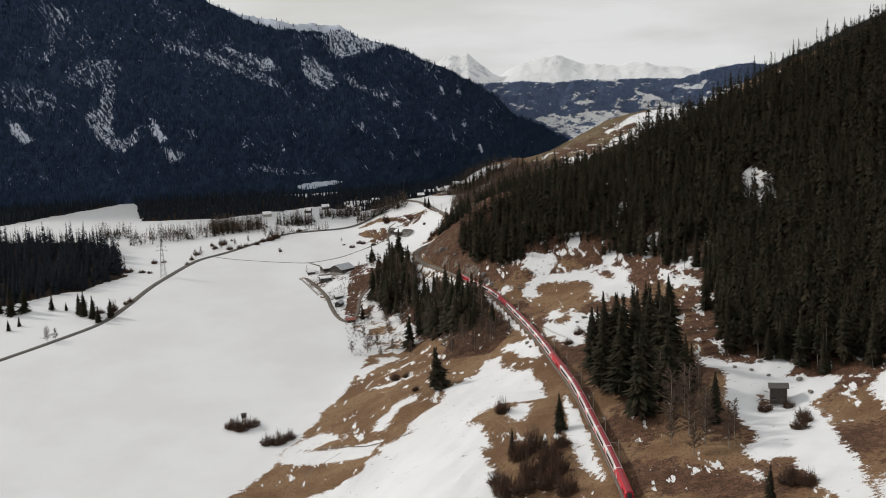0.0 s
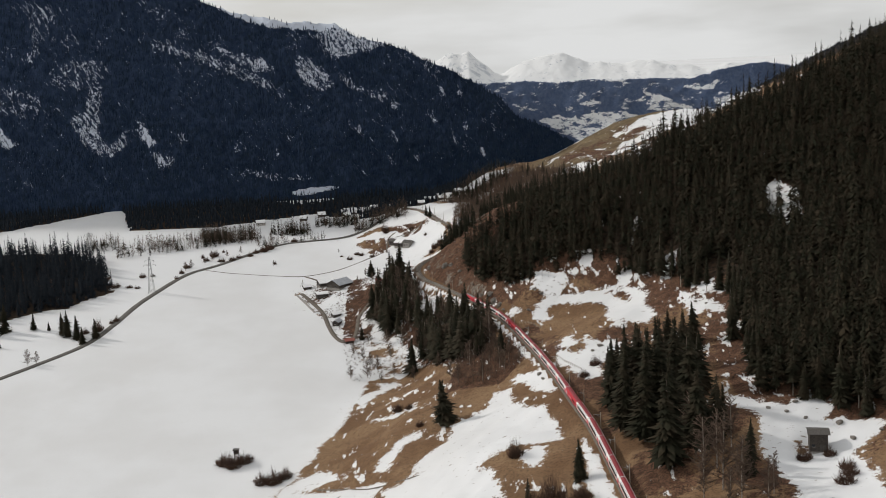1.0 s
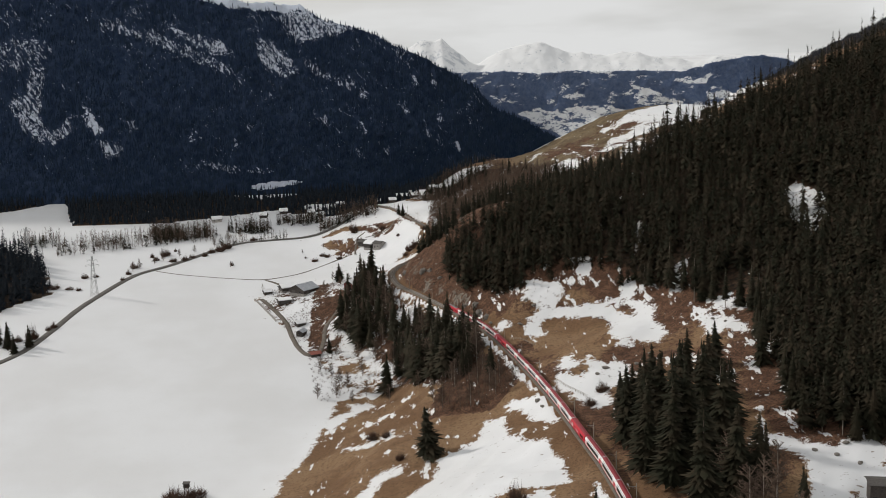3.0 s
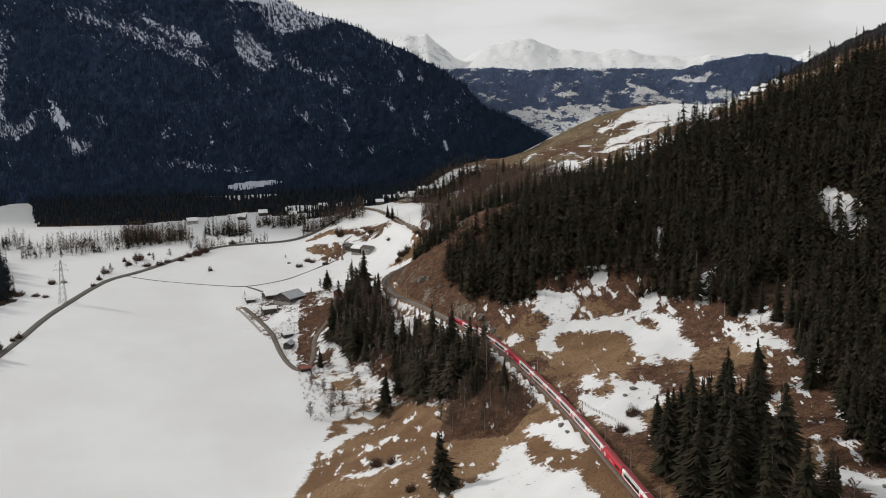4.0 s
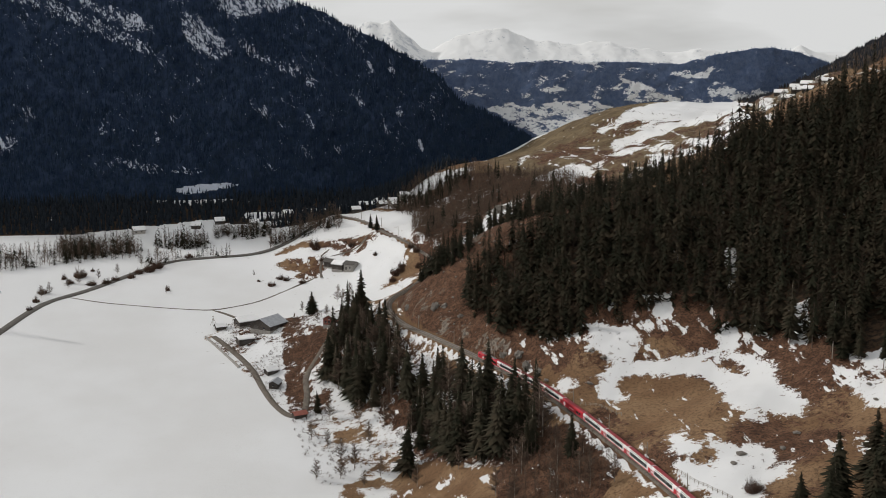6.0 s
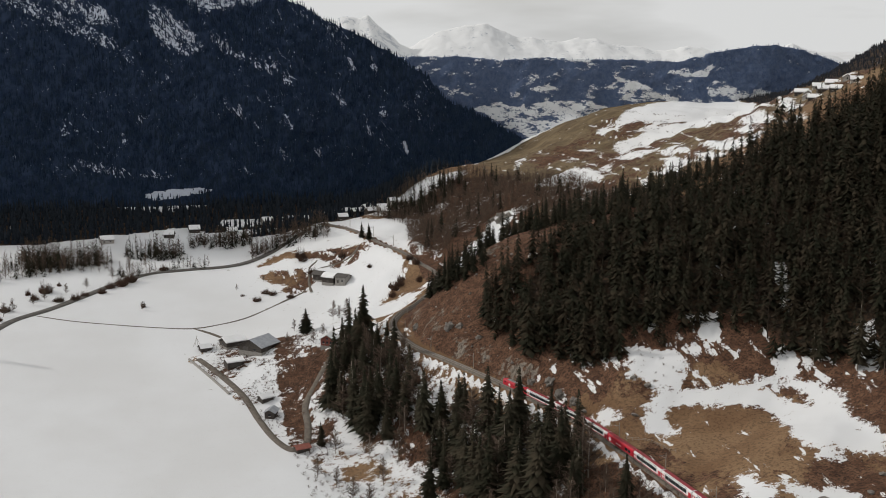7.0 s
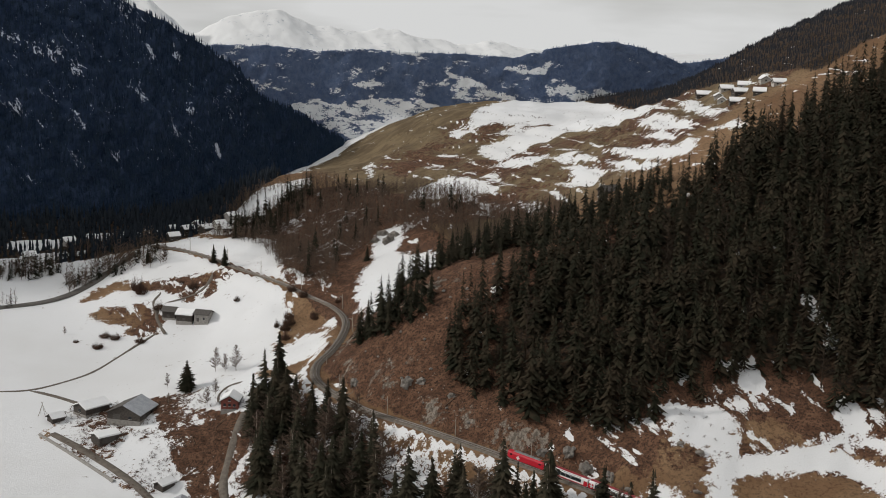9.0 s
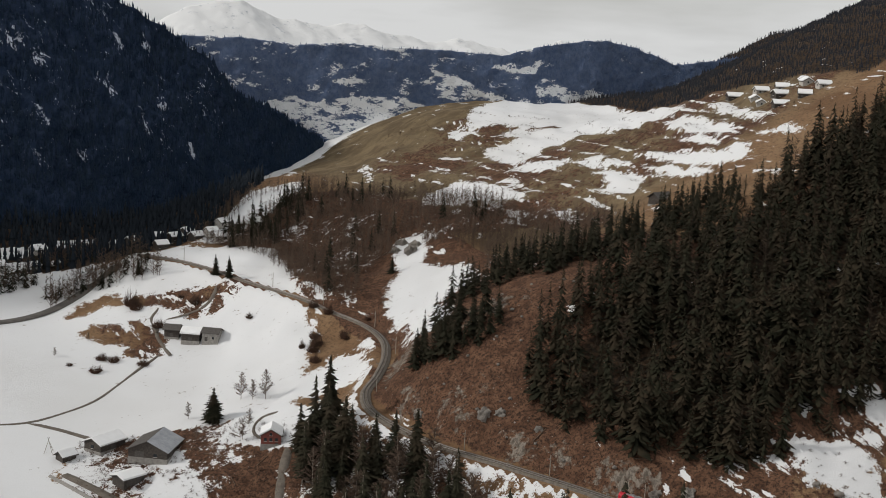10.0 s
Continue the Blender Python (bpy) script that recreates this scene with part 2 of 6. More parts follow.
M_WOODPOLE = plain("pale_timber_pole", (0.22, 0.19, 0.155), (0.34, 0.30, 0.25), 2.0, 0.9)
M_ROCKSTONE = plain("grey_rock", (0.12, 0.105, 0.09), (0.26, 0.235, 0.205), 1.0, 0.95, 0, 0.2)
M_LOG = plain("felled_timber", (0.09, 0.060, 0.04), (0.17, 0.115, 0.08), 2.0, 0.9)


# ---------------------------------------------------------------- mesh helpers
def mesh_of(name, verts, faces, material):
    me = bpy.data.meshes.new(name)
    verts = np.asarray(verts, np.float32).reshape(-1, 3)
    faces = np.asarray(faces, np.int32)
    n, k = faces.shape
    me.vertices.add(len(verts))
    me.vertices.foreach_set("co", verts.ravel())
    me.loops.add(n * k)
    me.loops.foreach_set("vertex_index", faces.ravel())
    me.polygons.add(n)
    me.polygons.foreach_set("loop_start", np.arange(0, n * k, k, dtype=np.int32))
    me.update(calc_edges=True)
    me.validate()
    me.materials.append(material)
    return me


def thing(name, label, category, at=(0, 0, 0), group="", kind=""):
    ob = new(name)
    ob.location = at
    ob.empty_display_size = 0.5
    return tagged(ob, label, category, group, kind)


def part(name, bm, material, parent, label=""):
    """Links a bmesh, or a ready mesh, as one mesh object under a thing or part."""
    if isinstance(bm, bmesh.types.BMesh):
        me = bpy.data.meshes.new(name)
        bm.normal_update()
        bm.to_mesh(me)
        bm.free()
        me.materials.append(material)
    else:
        me = bm
    ob = new(name, me)
    ob.parent = parent
    if label:
        ob["label"] = label
    return ob


def box(bm, x0, x1, y0, y1, z0, z1, m=None):
    """Adds a box, given by its limits, to a bmesh."""
    v = [bm.verts.new((x, y, z)) for z in (z0, z1) for x, y in ((x0, y0), (x1, y0), (x1, y1), (x0, y1))]
    if m is not None:
        for w in v:
            w.co = m @ w.co
    for q in ((3, 2, 1, 0), (4, 5, 6, 7), (0, 1, 5, 4), (1, 2, 6, 5), (2, 3, 7, 6), (3, 0, 4, 7)):
        bm.faces.new([v[i] for i in q])
    return v


def box_mesh(name, x0, x1, y0, y1, z0, z1, material, bevel=0.0):
    bm = bmesh.new()
    box(bm, x0, x1, y0, y1, z0, z1)
    if bevel:
        bmesh.ops.bevel(bm, geom=bm.edges[:], offset=bevel, segments=1, affect="EDGES")
    me = bpy.data.meshes.new(name)
    bm.normal_update()
    bm.to_mesh(me)
    bm.free()
    me.materials.append(material)
    return me


def rod(bm, a, b, r0, r1, n=5):
    """Adds a tapered rod between two places to a bmesh."""
    a, b = Vector(a), Vector(b)
    q = (b - a).to_track_quat("Z", "Y").to_matrix()
    rings = []
    for c, r in ((a, r0), (b, r1)):
        rings.append([bm.verts.new(c + q @ Vector((r * math.cos(2 * math.pi * i / n), r * math.sin(2 * math.pi * i / n), 0))) for i in range(n)])
    for i in range(n):
        bm.faces.new((rings[0][i], rings[0][(i + 1) % n], rings[1][(i + 1) % n], rings[1][i]))
    bm.faces.new(rings[1])
    bm.faces.new(rings[0][::-1])


# Landform lines of the valley, (x, y, z) in metres, near to far.
TRACK = [(54, 330, 22.5), (52.5, 383, 27), (50.5, 420, 30), (48, 460, 33), (44, 490, 35.5), (40.5, 520, 37), (37, 545, 38), (33.5, 565, 39),
         (28.5, 590, 40.5), (22.5, 612, 42), (9, 643, 44.5), (-4, 668, 46.5),
         (-12.5, 688, 47), (-15.5, 710, 48), (-12, 722, 49.5), (-4, 730, 51.5), (3, 738, 54), (9, 750, 55.5), (10.5, 764, 56.5), (6.5, 778, 58),
         (2.5, 793, 59.5), (-5, 815, 60.5), (-9, 834, 61), (-15, 850, 61.5), (-25, 862, 62)]
BANK_TOE = [(-52, 420, -8), (-46, 470, 1), (-50, 520, 4), (-48, 560, 6), (-40, 600, 9), (-37, 628, 12), (-44, 655, 16), (-52, 676, 19),
            (-66, 705, 23), (-84, 742, 29.5), (-76, 762, 32), (-52, 790, 38), (-62, 830, 43), (-60, 850, 46)]
BANK = [(10, 420, 21), (10, 470, 25), (8, 523, 25), (-8, 523, 22), (-22, 560, 16), (-18, 618, 13), (-5, 618, 24), (-20, 650, 24), (-30, 676, 28),
        (-32, 700, 37), (-50, 706, 27), (-37, 729, 40), (-60, 738, 34), (-30, 750, 41), (-22, 800, 46), (-20, 770, 44), (-17, 871, 62)]
MEADOW = [(90, 380, 36), (114, 420, 38), (91, 433, 43), (98, 478, 48), (65, 480, 37), (65, 555, 46), (98, 560, 56), (67, 572, 49), (78, 586, 51),
          (46, 600, 44), (36, 618, 52), (56, 617, 58), (30, 632, 52), (8, 672, 54), (-6, 690, 53), (-4, 700, 56), (0, 722, 57)]
CREST = [(2, 737, 58), (14, 722, 70), (30, 706, 81), (60, 694, 86), (100, 688, 101), (160, 688, 125), (245, 690, 160), (330, 690, 192),
         (154, 594, 91), (107, 590, 70), (200, 560, 100), (260, 480, 105), (45, 650, 70), (25, 690, 74), (180, 480, 75), (150, 400, 50)]
BEHIND = [(22, 765, 60), (46, 780, 70), (46, 799, 72), (90, 770, 86), (163, 764, 124), (93, 798, 90), (62, 817, 79), (68, 830, 82), (71, 875, 85),
          (79, 890, 87), (38, 851, 72), (34, 907, 80), (20, 830, 64), (131, 914, 109), (120, 860, 97), (167, 856, 111), (190, 863, 113),
          (210, 938, 114), (168, 943, 114), (112, 945, 98), (85, 915, 87), (60, 930, 80), (240, 820, 150), (300, 900, 150)]
FLOOR = [(x, y, 0.15 * (y - 545)) for x, y in ((-330, 930), (-330, 700), (-330, 420), (-200, 850), (-200, 600), (-120, 470), (-120, 680), (-120, 780),
         (-120, 900), (-200, 960), (-60, 900), (-20, 920), (-85, 560), (-70, 640), (-330, 560), (-60, 960), (30, 960), (-260, 780), (-120, 380))]
LINES = (TRACK, BANK_TOE, BANK, MEADOW, CREST, BEHIND, FLOOR)
knots = np.array([p for line in LINES for p in line], float)


def spread(a, b):
    d2 = ((a[:, None, :] - b[None, :, :]) ** 2).sum(-1) / 1e4
    return np.where(d2 > 0, 0.5 * d2 * np.log(d2 + 1e-12), 0.0)


def solve_land():
    n = len(knots)
    plan = knots[:, :2]
    a = np.zeros((n + 3, n + 3))
    a[:n, :n] = spread(plan, plan) + 0.002 * np.eye(n)
    a[:n, n:] = np.c_[np.ones(n), plan / 100]
    a[n:, :n] = a[:n, n:].T
    return np.linalg.solve(a, np.r_[knots[:, 2], 0, 0, 0])


LAND = solve_land()


def along(line, step):
    """Points every step metres on a smooth curve through the points of a line."""
    p = np.array(line, float)
    p = np.vstack([2 * p[0] - p[1], p, 2 * p[-1] - p[-2]])
    out = []
    for i in range(1, len(p) - 2):
        n = max(2, int(np.linalg.norm(p[i + 1] - p[i]) / step))
        for k in range(n):
            t = k / n
            out.append(0.5 * (2 * p[i] + (p[i + 1] - p[i - 1]) * t + (2 * p[i - 1] - 5 * p[i] + 4 * p[i + 1] - p[i + 2]) * t * t
                              + (3 * p[i] - p[i - 1] - 3 * p[i + 1] + p[i + 2]) * t ** 3))
    out.append(p[-2])
    return np.array(out)


rails = along(TRACK, 2.0)


def from_line(x, y, line):
    """The distance of places from a line in plan, and the line's height there."""
    d = np.full(len(x), 1e9)
    z = np.zeros(len(x))
    side = np.zeros(len(x))
    for a, b in zip(line[:-1], line[1:]):
        ax, ay = b[0] - a[0], b[1] - a[1]
        t = np.clip(((x - a[0]) * ax + (y - a[1]) * ay) / (ax * ax + ay * ay), 0, 1)
        e = np.hypot(x - a[0] - t * ax, y - a[1] - t * ay)
        near = e < d
        d = np.where(near, e, d)
        z = np.where(near, a[2] + t * (b[2] - a[2]), z)
    return d, z


def wavy(x, y, size, seed=0.0):
    """Smooth uneven values of about -1 to 1 over places in plan."""
    u, v = x / size + seed, y / size - 1.7 * seed
    return (np.sin(u * 1.9 + 2.1 * np.sin(v * 0.9 + seed)) + np.sin(v * 2.3 + 1.7 * np.sin(u * 1.1 + 3 * seed))
            + 0.6 * np.sin(u * 4.1 + v * 3.3 + 2 * np.sin(v * 2.7)) + 0.5 * np.sin(u * 3.7 - v * 5.3 + 1.5 * np.sin(u * 3.1 + seed))) / 3.1


def land(x, y):
    """The ground's height at places in plan."""
    x, y = np.atleast_1d(np.asarray(x, float)), np.atleast_1d(np.asarray(y, float))
    cx, cy = np.clip(x, -360, 340), np.clip(y, 330, 985)
    z = np.empty(len(x))
    for i in range(0, len(x), 20000):
        p = np.c_[cx[i:i + 20000], cy[i:i + 20000]]
        z[i:i + 20000] = spread(p, knots[:, :2]) @ LAND[:-3] + np.c_[np.ones(len(p)), p / 100] @ LAND[-3:]
    flat = 0.15 * (cy - 545)
    back = np.clip((y - 925) / 30, 0, 1) * np.clip((x - 60) / 40, 0, 1)
    z = z * (1 - back) + np.minimum(z, 112) * back
    z = z - 8 * np.clip((x - 222) / 40, 0, 1) * np.clip((y - 830) / 70, 0, 1) * (1 - back)
    # the fields of the valley floor are even; the banks are not
    rough = np.clip((z - flat - 2) / 8, 0, 1)
    lift = z - flat
    z = flat + 0.5 * (lift + np.sqrt(lift * lift + 6)) - 0.6
    steps = np.clip((x - 70) / 20, 0, 1) * np.clip((y - 745) / 20, 0, 1) * np.clip((930 - y) / 20, 0, 1)
    z = z + steps * 0.5 * np.sin(z * 1.5 + 1.5 * wavy(x, y, 18, 3.0))
    z = z + rough * (1.1 * wavy(x, y, 17, 1.3) + 0.5 * wavy(x, y, 6, 4.1))
    d, t = from_line(x, y, rails[::2])
    bed = np.clip((d - 2.4) / 5.0, 0, 1)
    bed = bed * bed * (3 - 2 * bed)
    return (t - 0.35) * (1 - bed) + z * bed


# ---------------------------------------------------------------- cover of the ground
COVERS = []


def snowy(outline):
    COVERS.append((1.0, np.array(outline, float)))


def bare(outline):
    COVERS.append((-1.0, np.array(outline, float)))


bare([(-90, 473), (-82, 481), (-75, 493), (-67, 506), (-58, 513), (-37, 498), (-25, 481), (-24, 471), (-33, 468), (-39, 456), (-50, 452)])
bare([(-74, 505), (-70, 511), (-60, 515), (-65, 525), (-61, 532), (-59, 539), (-58, 548), (-54, 555), (-46, 563), (-39, 567), (-38, 583), (-34, 587), (-37, 596), (-27, 608), (-22, 619), (-11, 611), (-3, 600), (-0, 580), (-3, 561), (-8, 562), (-12, 543), (-13, 524), (-7, 515), (-2, 510), (-2, 504), (-4, 497), (-10, 496), (-13, 491), (-16, 485), (-19, 484), (-24, 480), (-37, 486), (-55, 495)])
snowy([(-57, 456), (-44, 456), (-35, 459), (-33, 468), (-24, 471), (-18, 478), (-8, 475), (7, 457), (11, 439), (11, 425), (13, 412), (16, 402), (17, 389), (14, 354), (-61, 417)])
snowy([(-2, 509), (1, 510), (10, 516), (13, 517), (14, 522), (17, 530), (21, 529), (23, 530), (23, 509), (27, 500), (34, 492), (35, 482), (37, 477), (36, 471), (37, 463), (30, 462), (24, 462), (19, 465), (16, 463), (12, 462), (9, 461), (7, 458), (11, 453), (13, 441), (14, 436), (14, 427), (-28, 470), (-30, 478), (-26, 476), (-19, 471), (-14, 467), (-13, 474), (-17, 478), (-16, 485), (-13, 488), (-9, 491), (-4, 497), (-2, 504)])
snowy([(-33, 498), (-31, 505), (-27, 507), (-24, 516), (-19, 515), (-13, 514), (-14, 509), (-21, 510), (-23, 504), (-25, 500), (-27, 491)])
snowy([(-45, 598), (-39, 605), (-34, 608), (-36, 614), (-27, 616), (-24, 609), (-30, 605), (-35, 599), (-41, 587), (-43, 585)])
snowy([(-37, 560), (-28, 556), (-21, 555), (-17, 557), (-14, 544), (-22, 551), (-28, 551)])
snowy([(-72, 510), (-66, 517), (-57, 520), (-50, 516), (-47, 504), (-51, 505), (-56, 503), (-46, 494), (-37, 491), (-33, 489), (-30, 488), (-28, 481), (-30, 478), (-33, 472), (-73, 496)])
bare([(-65, 506), (-56, 502), (-47, 500), (-35, 496), (-26, 488), (-20, 482), (-18, 475), (-26, 482), (-33, 488), (-39, 490), (-51, 497), (-60, 501)])
bare([(24, 529), (27, 528), (31, 519), (35, 506), (39, 498), (41, 488), (41, 478), (38, 476), (35, 482), (34, 492), (27, 501), (23, 508)])
bare([(2, 526), (4, 540), (7, 541), (13, 539), (18, 537), (21, 534), (17, 530), (14, 522), (12, 518), (5, 521)])
bare([(8, 459), (14, 462), (19, 463), (22, 458), (20, 450), (24, 445), (28, 443), (31, 451), (37, 454), (33, 413), (14, 424), (14, 437), (13, 447)])
snowy([(24, 538), (27, 538), (34, 532), (40, 533), (41, 521), (39, 504), (36, 505), (33, 510), (29, 526), (25, 531)])
snowy([(22, 458), (26, 461), (31, 459), (30, 454), (27, 445), (25, 447), (21, 451)])
snowy([(44, 456), (45, 448), (47, 432), (48, 415), (48, 401), (48, 380), (46, 385), (43, 396), (41, 411), (42, 432), (42, 447)])
snowy([(38, 626), (41, 622), (45, 622), (48, 625), (53, 625), (55, 622), (57, 617), (56, 613), (51, 612), (46, 612), (43, 617), (40, 618)])
snowy([(46, 611), (55, 608), (66, 604), (72, 602), (77, 602), (80, 600), (85, 593), (88, 586), (89, 581), (87, 578), (86, 572), (87, 566), (88, 561), (87, 557), (84, 552), (80, 555), (76, 559), (73, 563), (68, 567), (68, 571), (71, 582), (71, 589), (69, 593), (63, 597), (59, 600), (53, 603), (47, 606), (45, 602), (45, 599), (48, 594), (46, 595), (40, 596), (38, 598), (39, 602), (42, 605), (39, 608), (42, 609)])
bare([(73, 600), (76, 600), (80, 595), (82, 590), (81, 585), (78, 590), (75, 596)])
snowy([(28, 613), (32, 611), (34, 607), (31, 606), (29, 606), (28, 610)])
snowy([(49, 563), (51, 563), (51, 556), (54, 551), (51, 547), (46, 546), (48, 544), (52, 541), (55, 543), (56, 552), (60, 551), (63, 546), (68, 545), (69, 542), (69, 536), (66, 532), (72, 531), (68, 525), (66, 524), (62, 524), (58, 520), (58, 515), (60, 513), (58, 509), (53, 508), (50, 512), (49, 520), (47, 523), (46, 528), (43, 536), (43, 542), (44, 547)])
snowy([(70, 565), (74, 560), (76, 557), (73, 555), (69, 557)])
snowy([(102, 563), (105, 563), (104, 558), (108, 552), (111, 547), (113, 541), (111, 534), (109, 537), (106, 542), (103, 540), (99, 546), (100, 553), (100, 557)])
snowy([(106, 564), (111, 569), (114, 573), (117, 571), (114, 563), (116, 554), (114, 551), (110, 556), (107, 560)])
snowy([(90, 530), (92, 528), (91, 524), (88, 525)])
snowy([(91, 373), (94, 376), (98, 382), (97, 402), (96, 414), (98, 429), (100, 440), (93, 450), (95, 457), (101, 453), (111, 444), (117, 446), (125, 445), (125, 437), (122, 433), (127, 433), (129, 430), (135, 426), (136, 417), (131, 415), (124, 410), (123, 405), (122, 395), (122, 383), (119, 369), (118, 362), (118, 353), (119, 348), (117, 337), (115, 332), (116, 324), (112, 319), (106, 324), (105, 336), (104, 342), (104, 350), (102, 354), (103, 361), (100, 365), (95, 365), (92, 369)])
snowy([(140, 401), (144, 406), (148, 409), (153, 405), (141, 373), (139, 392)])
snowy([(88, 364), (91, 360), (92, 354), (91, 350), (89, 355)])
bare([(107, 422), (110, 424), (112, 419), (110, 414), (107, 417)])
snowy([(-72, 876), (-45, 864), (-12, 869), (19, 846), (5, 800), (0, 776), (-13, 756), (3, 751), (1, 743), (-8, 736), (-23, 742), (-32, 723), (-37, 723), (-42, 734), (-51, 732), (-52, 746), (-81, 752), (-91, 778)])
bare([(-53, 848), (-32, 837), (-18, 832), (-12, 821), (-21, 822), (-36, 831)])
snowy([(46, 811), (54, 806), (46, 791), (39, 796)])
snowy([(6, 876), (28, 897), (51, 894), (50, 886), (33, 880), (17, 869), (7, 868)])
SIDE_SNOW = [(28, 781), (34, 786), (44, 806), (48, 812), (56, 808), (50, 794), (42, 785), (52, 771), (46, 757), (22, 752), (15, 752), (20, 768)]
snowy(SIDE_SNOW)
FAR_STRIP = [(5.5, 861.9), (17.9, 868), (29, 872.8), (48.2, 883.8), (44.7, 889), (25.2, 886), (8.2, 875), (-4, 870)]
snowy(FAR_STRIP)
snowy([(137, 905), (147, 916), (163, 926), (240, 979), (210, 913), (203, 884), (187, 843), (174, 810), (166, 802), (163, 816), (153, 821), (151, 836), (141, 840), (132, 843), (116, 832), (112, 835), (117, 852), (117, 862), (122, 869), (130, 865), (136, 864), (133, 876), (139, 877), (146, 867), (154, 861), (159, 871), (143, 871), (140, 887), (132, 891), (131, 896)])
snowy([(108, 832), (114, 831), (117, 823), (123, 816), (114, 809), (110, 820), (106, 827)])
snowy([(69, 831), (77, 839), (85, 839), (92, 840), (92, 833), (95, 827), (93, 814), (93, 802), (91, 797), (87, 801), (85, 809), (82, 796), (84, 788), (81, 791), (80, 801), (82, 811), (74, 818)])
snowy([(121, 809), (124, 805), (128, 797), (121, 794), (127, 790), (122, 777), (122, 784), (118, 794)])
snowy([(130, 787), (131, 779), (134, 768), (135, 755), (134, 744), (135, 737), (133, 733), (128, 731), (126, 736), (124, 744), (126, 759), (129, 776)])
snowy([(123, 773), (125, 763), (123, 748), (122, 739), (118, 737), (117, 749), (120, 763)])
snowy([(114, 790), (118, 785), (120, 771), (117, 764), (109, 762), (106, 769), (106, 778), (112, 777)])
snowy([(160, 804), (161, 795), (154, 773), (150, 757), (145, 750), (145, 764), (145, 775), (151, 793)])
snowy([(168, 791), (171, 782), (162, 762), (159, 752), (155, 750), (158, 763), (163, 780)])
snowy([(145, 743), (146, 737), (151, 734), (149, 727), (146, 727), (144, 735)])
snowy([(143, 777), (144, 765), (140, 752), (139, 763), (140, 772)])
snowy([(135, 747), (139, 747), (137, 738), (131, 732), (130, 739)])
snowy([(78, 895), (80, 892), (75, 877), (72, 876)])
snowy([(99, 826), (102, 822), (99, 809), (96, 811)])
snowy([(91, 785), (92, 778), (88, 760), (85, 760), (89, 774)])
snowy([(93, 777), (95, 776), (91, 768), (91, 772)])
snowy([(123, 899), (128, 898), (128, 889), (123, 886), (120, 892)])
bare([(-56, 830), (-51, 831), (-45, 828), (-38, 823), (-35, 819), (-35, 812), (-40, 804), (-44, 802), (-50, 807), (-46, 813), (-53, 819), (-56, 826)])
bare([(-56, 843), (-49, 847), (-42, 846), (-39, 842), (-45, 840), (-51, 839), (-56, 840)])
bare([(-28, 826), (-24, 827), (-18, 824), (-17, 820), (-22, 815), (-26, 820)])
bare([(-19, 814), (-15, 818), (-11, 814), (-14, 812), (-18, 811)])
bare([(9, 813), (16, 818), (21, 808), (19, 797), (12, 799)])
bare([(2, 787), (6, 783), (7, 774), (8, 763), (11, 753), (11, 747), (7, 737), (1, 733), (-5, 729), (-6, 734), (2, 748), (5, 759), (-0, 761), (-2, 766), (1, 771), (0, 781)])
snowy([(-5, 757), (-1, 755), (2, 749), (-3, 737), (-8, 732), (-9, 738), (-7, 750)])
snowy([(4, 755), (9, 754), (9, 748), (5, 744), (3, 749)])
snowy([(25, 770), (32, 776), (31, 762), (23, 738), (10, 717), (11, 732), (7, 731), (18, 754)])
snowy([(-45, 735), (-39, 745), (-35, 746), (-26, 734), (-20, 733), (-18, 723), (-23, 713), (-29, 706), (-31, 715), (-32, 723), (-41, 730)])


def inside(x, y, q):
    """The signed distance of places from an outline in plan, positive within it."""
    d, odd = np.full(len(x), 1e9), np.zeros(len(x), bool)
    for a, b in zip(q, np.roll(q, -1, 0)):
        ex, ey = b - a
        t = np.clip(((x - a[0]) * ex + (y - a[1]) * ey) / (ex * ex + ey * ey + 1e-9), 0, 1)
        d = np.minimum(d, np.hypot(x - a[0] - t * ex, y - a[1] - t * ey))
        cross = (a[1] > y) != (b[1] > y)
        odd ^= cross & (x < a[0] + (y - a[1]) / (b[1] - a[1] + 1e-12) * ex)
    return np.where(odd, d, -d)


TOE = np.array([(-420, -2200), (-150, -150), (-105, 250), (-75, 420), (-72, 500)] + [(p[0] - 3, p[1]) for p in BANK_TOE[3:9]] + [(-87, 744), (-76, 760), (-52, 792), (-66, 828), (-62, 850), (-20, 880),
               (20, 905), (60, 935), (110, 965), (400, 965), (2500, 900), (2500, -2200)], float)
FOREST = np.array([(150, 405), (137, 424), (124, 442), (102, 452), (106, 498), (115, 546), (101, 566), (92, 588), (76, 606), (70, 617), (57, 624), (45, 625), (35, 627), (26, 633), (20, 643), (15, 655), (10, 667),
                   (9, 677), (12, 687), (18, 691), (28, 692), (42, 697), (60, 700), (100, 700), (160, 705), (245, 715), (345, 720), (345, 405)], float)
KNOLL = np.array([(-41, 709), (-41, 686), (-37, 668), (-30, 660), (-24, 642), (-20, 630), (-10, 612), (-4, 598), (3, 584), (12, 582), (20, 590), (17, 611), (8, 630), (-2, 650), (-11, 670), (-17, 694), (-22, 716), (-28, 730), (-36, 722)], float)
RAVINE = np.array([(14, 776), (26, 796), (40, 803), (56, 800), (88, 772), (96, 790), (72, 815), (70, 838), (66, 868), (30, 890), (4, 866), (4, 820), (8, 790)], float)
SCREE = np.array([(24, 628), (17, 646), (11, 662), (13, 678), (20, 688), (30, 695), (44, 700), (24, 712), (8, 728), (-4, 736), (-11, 718), (-9, 690), (1, 664), (14, 638)], float)
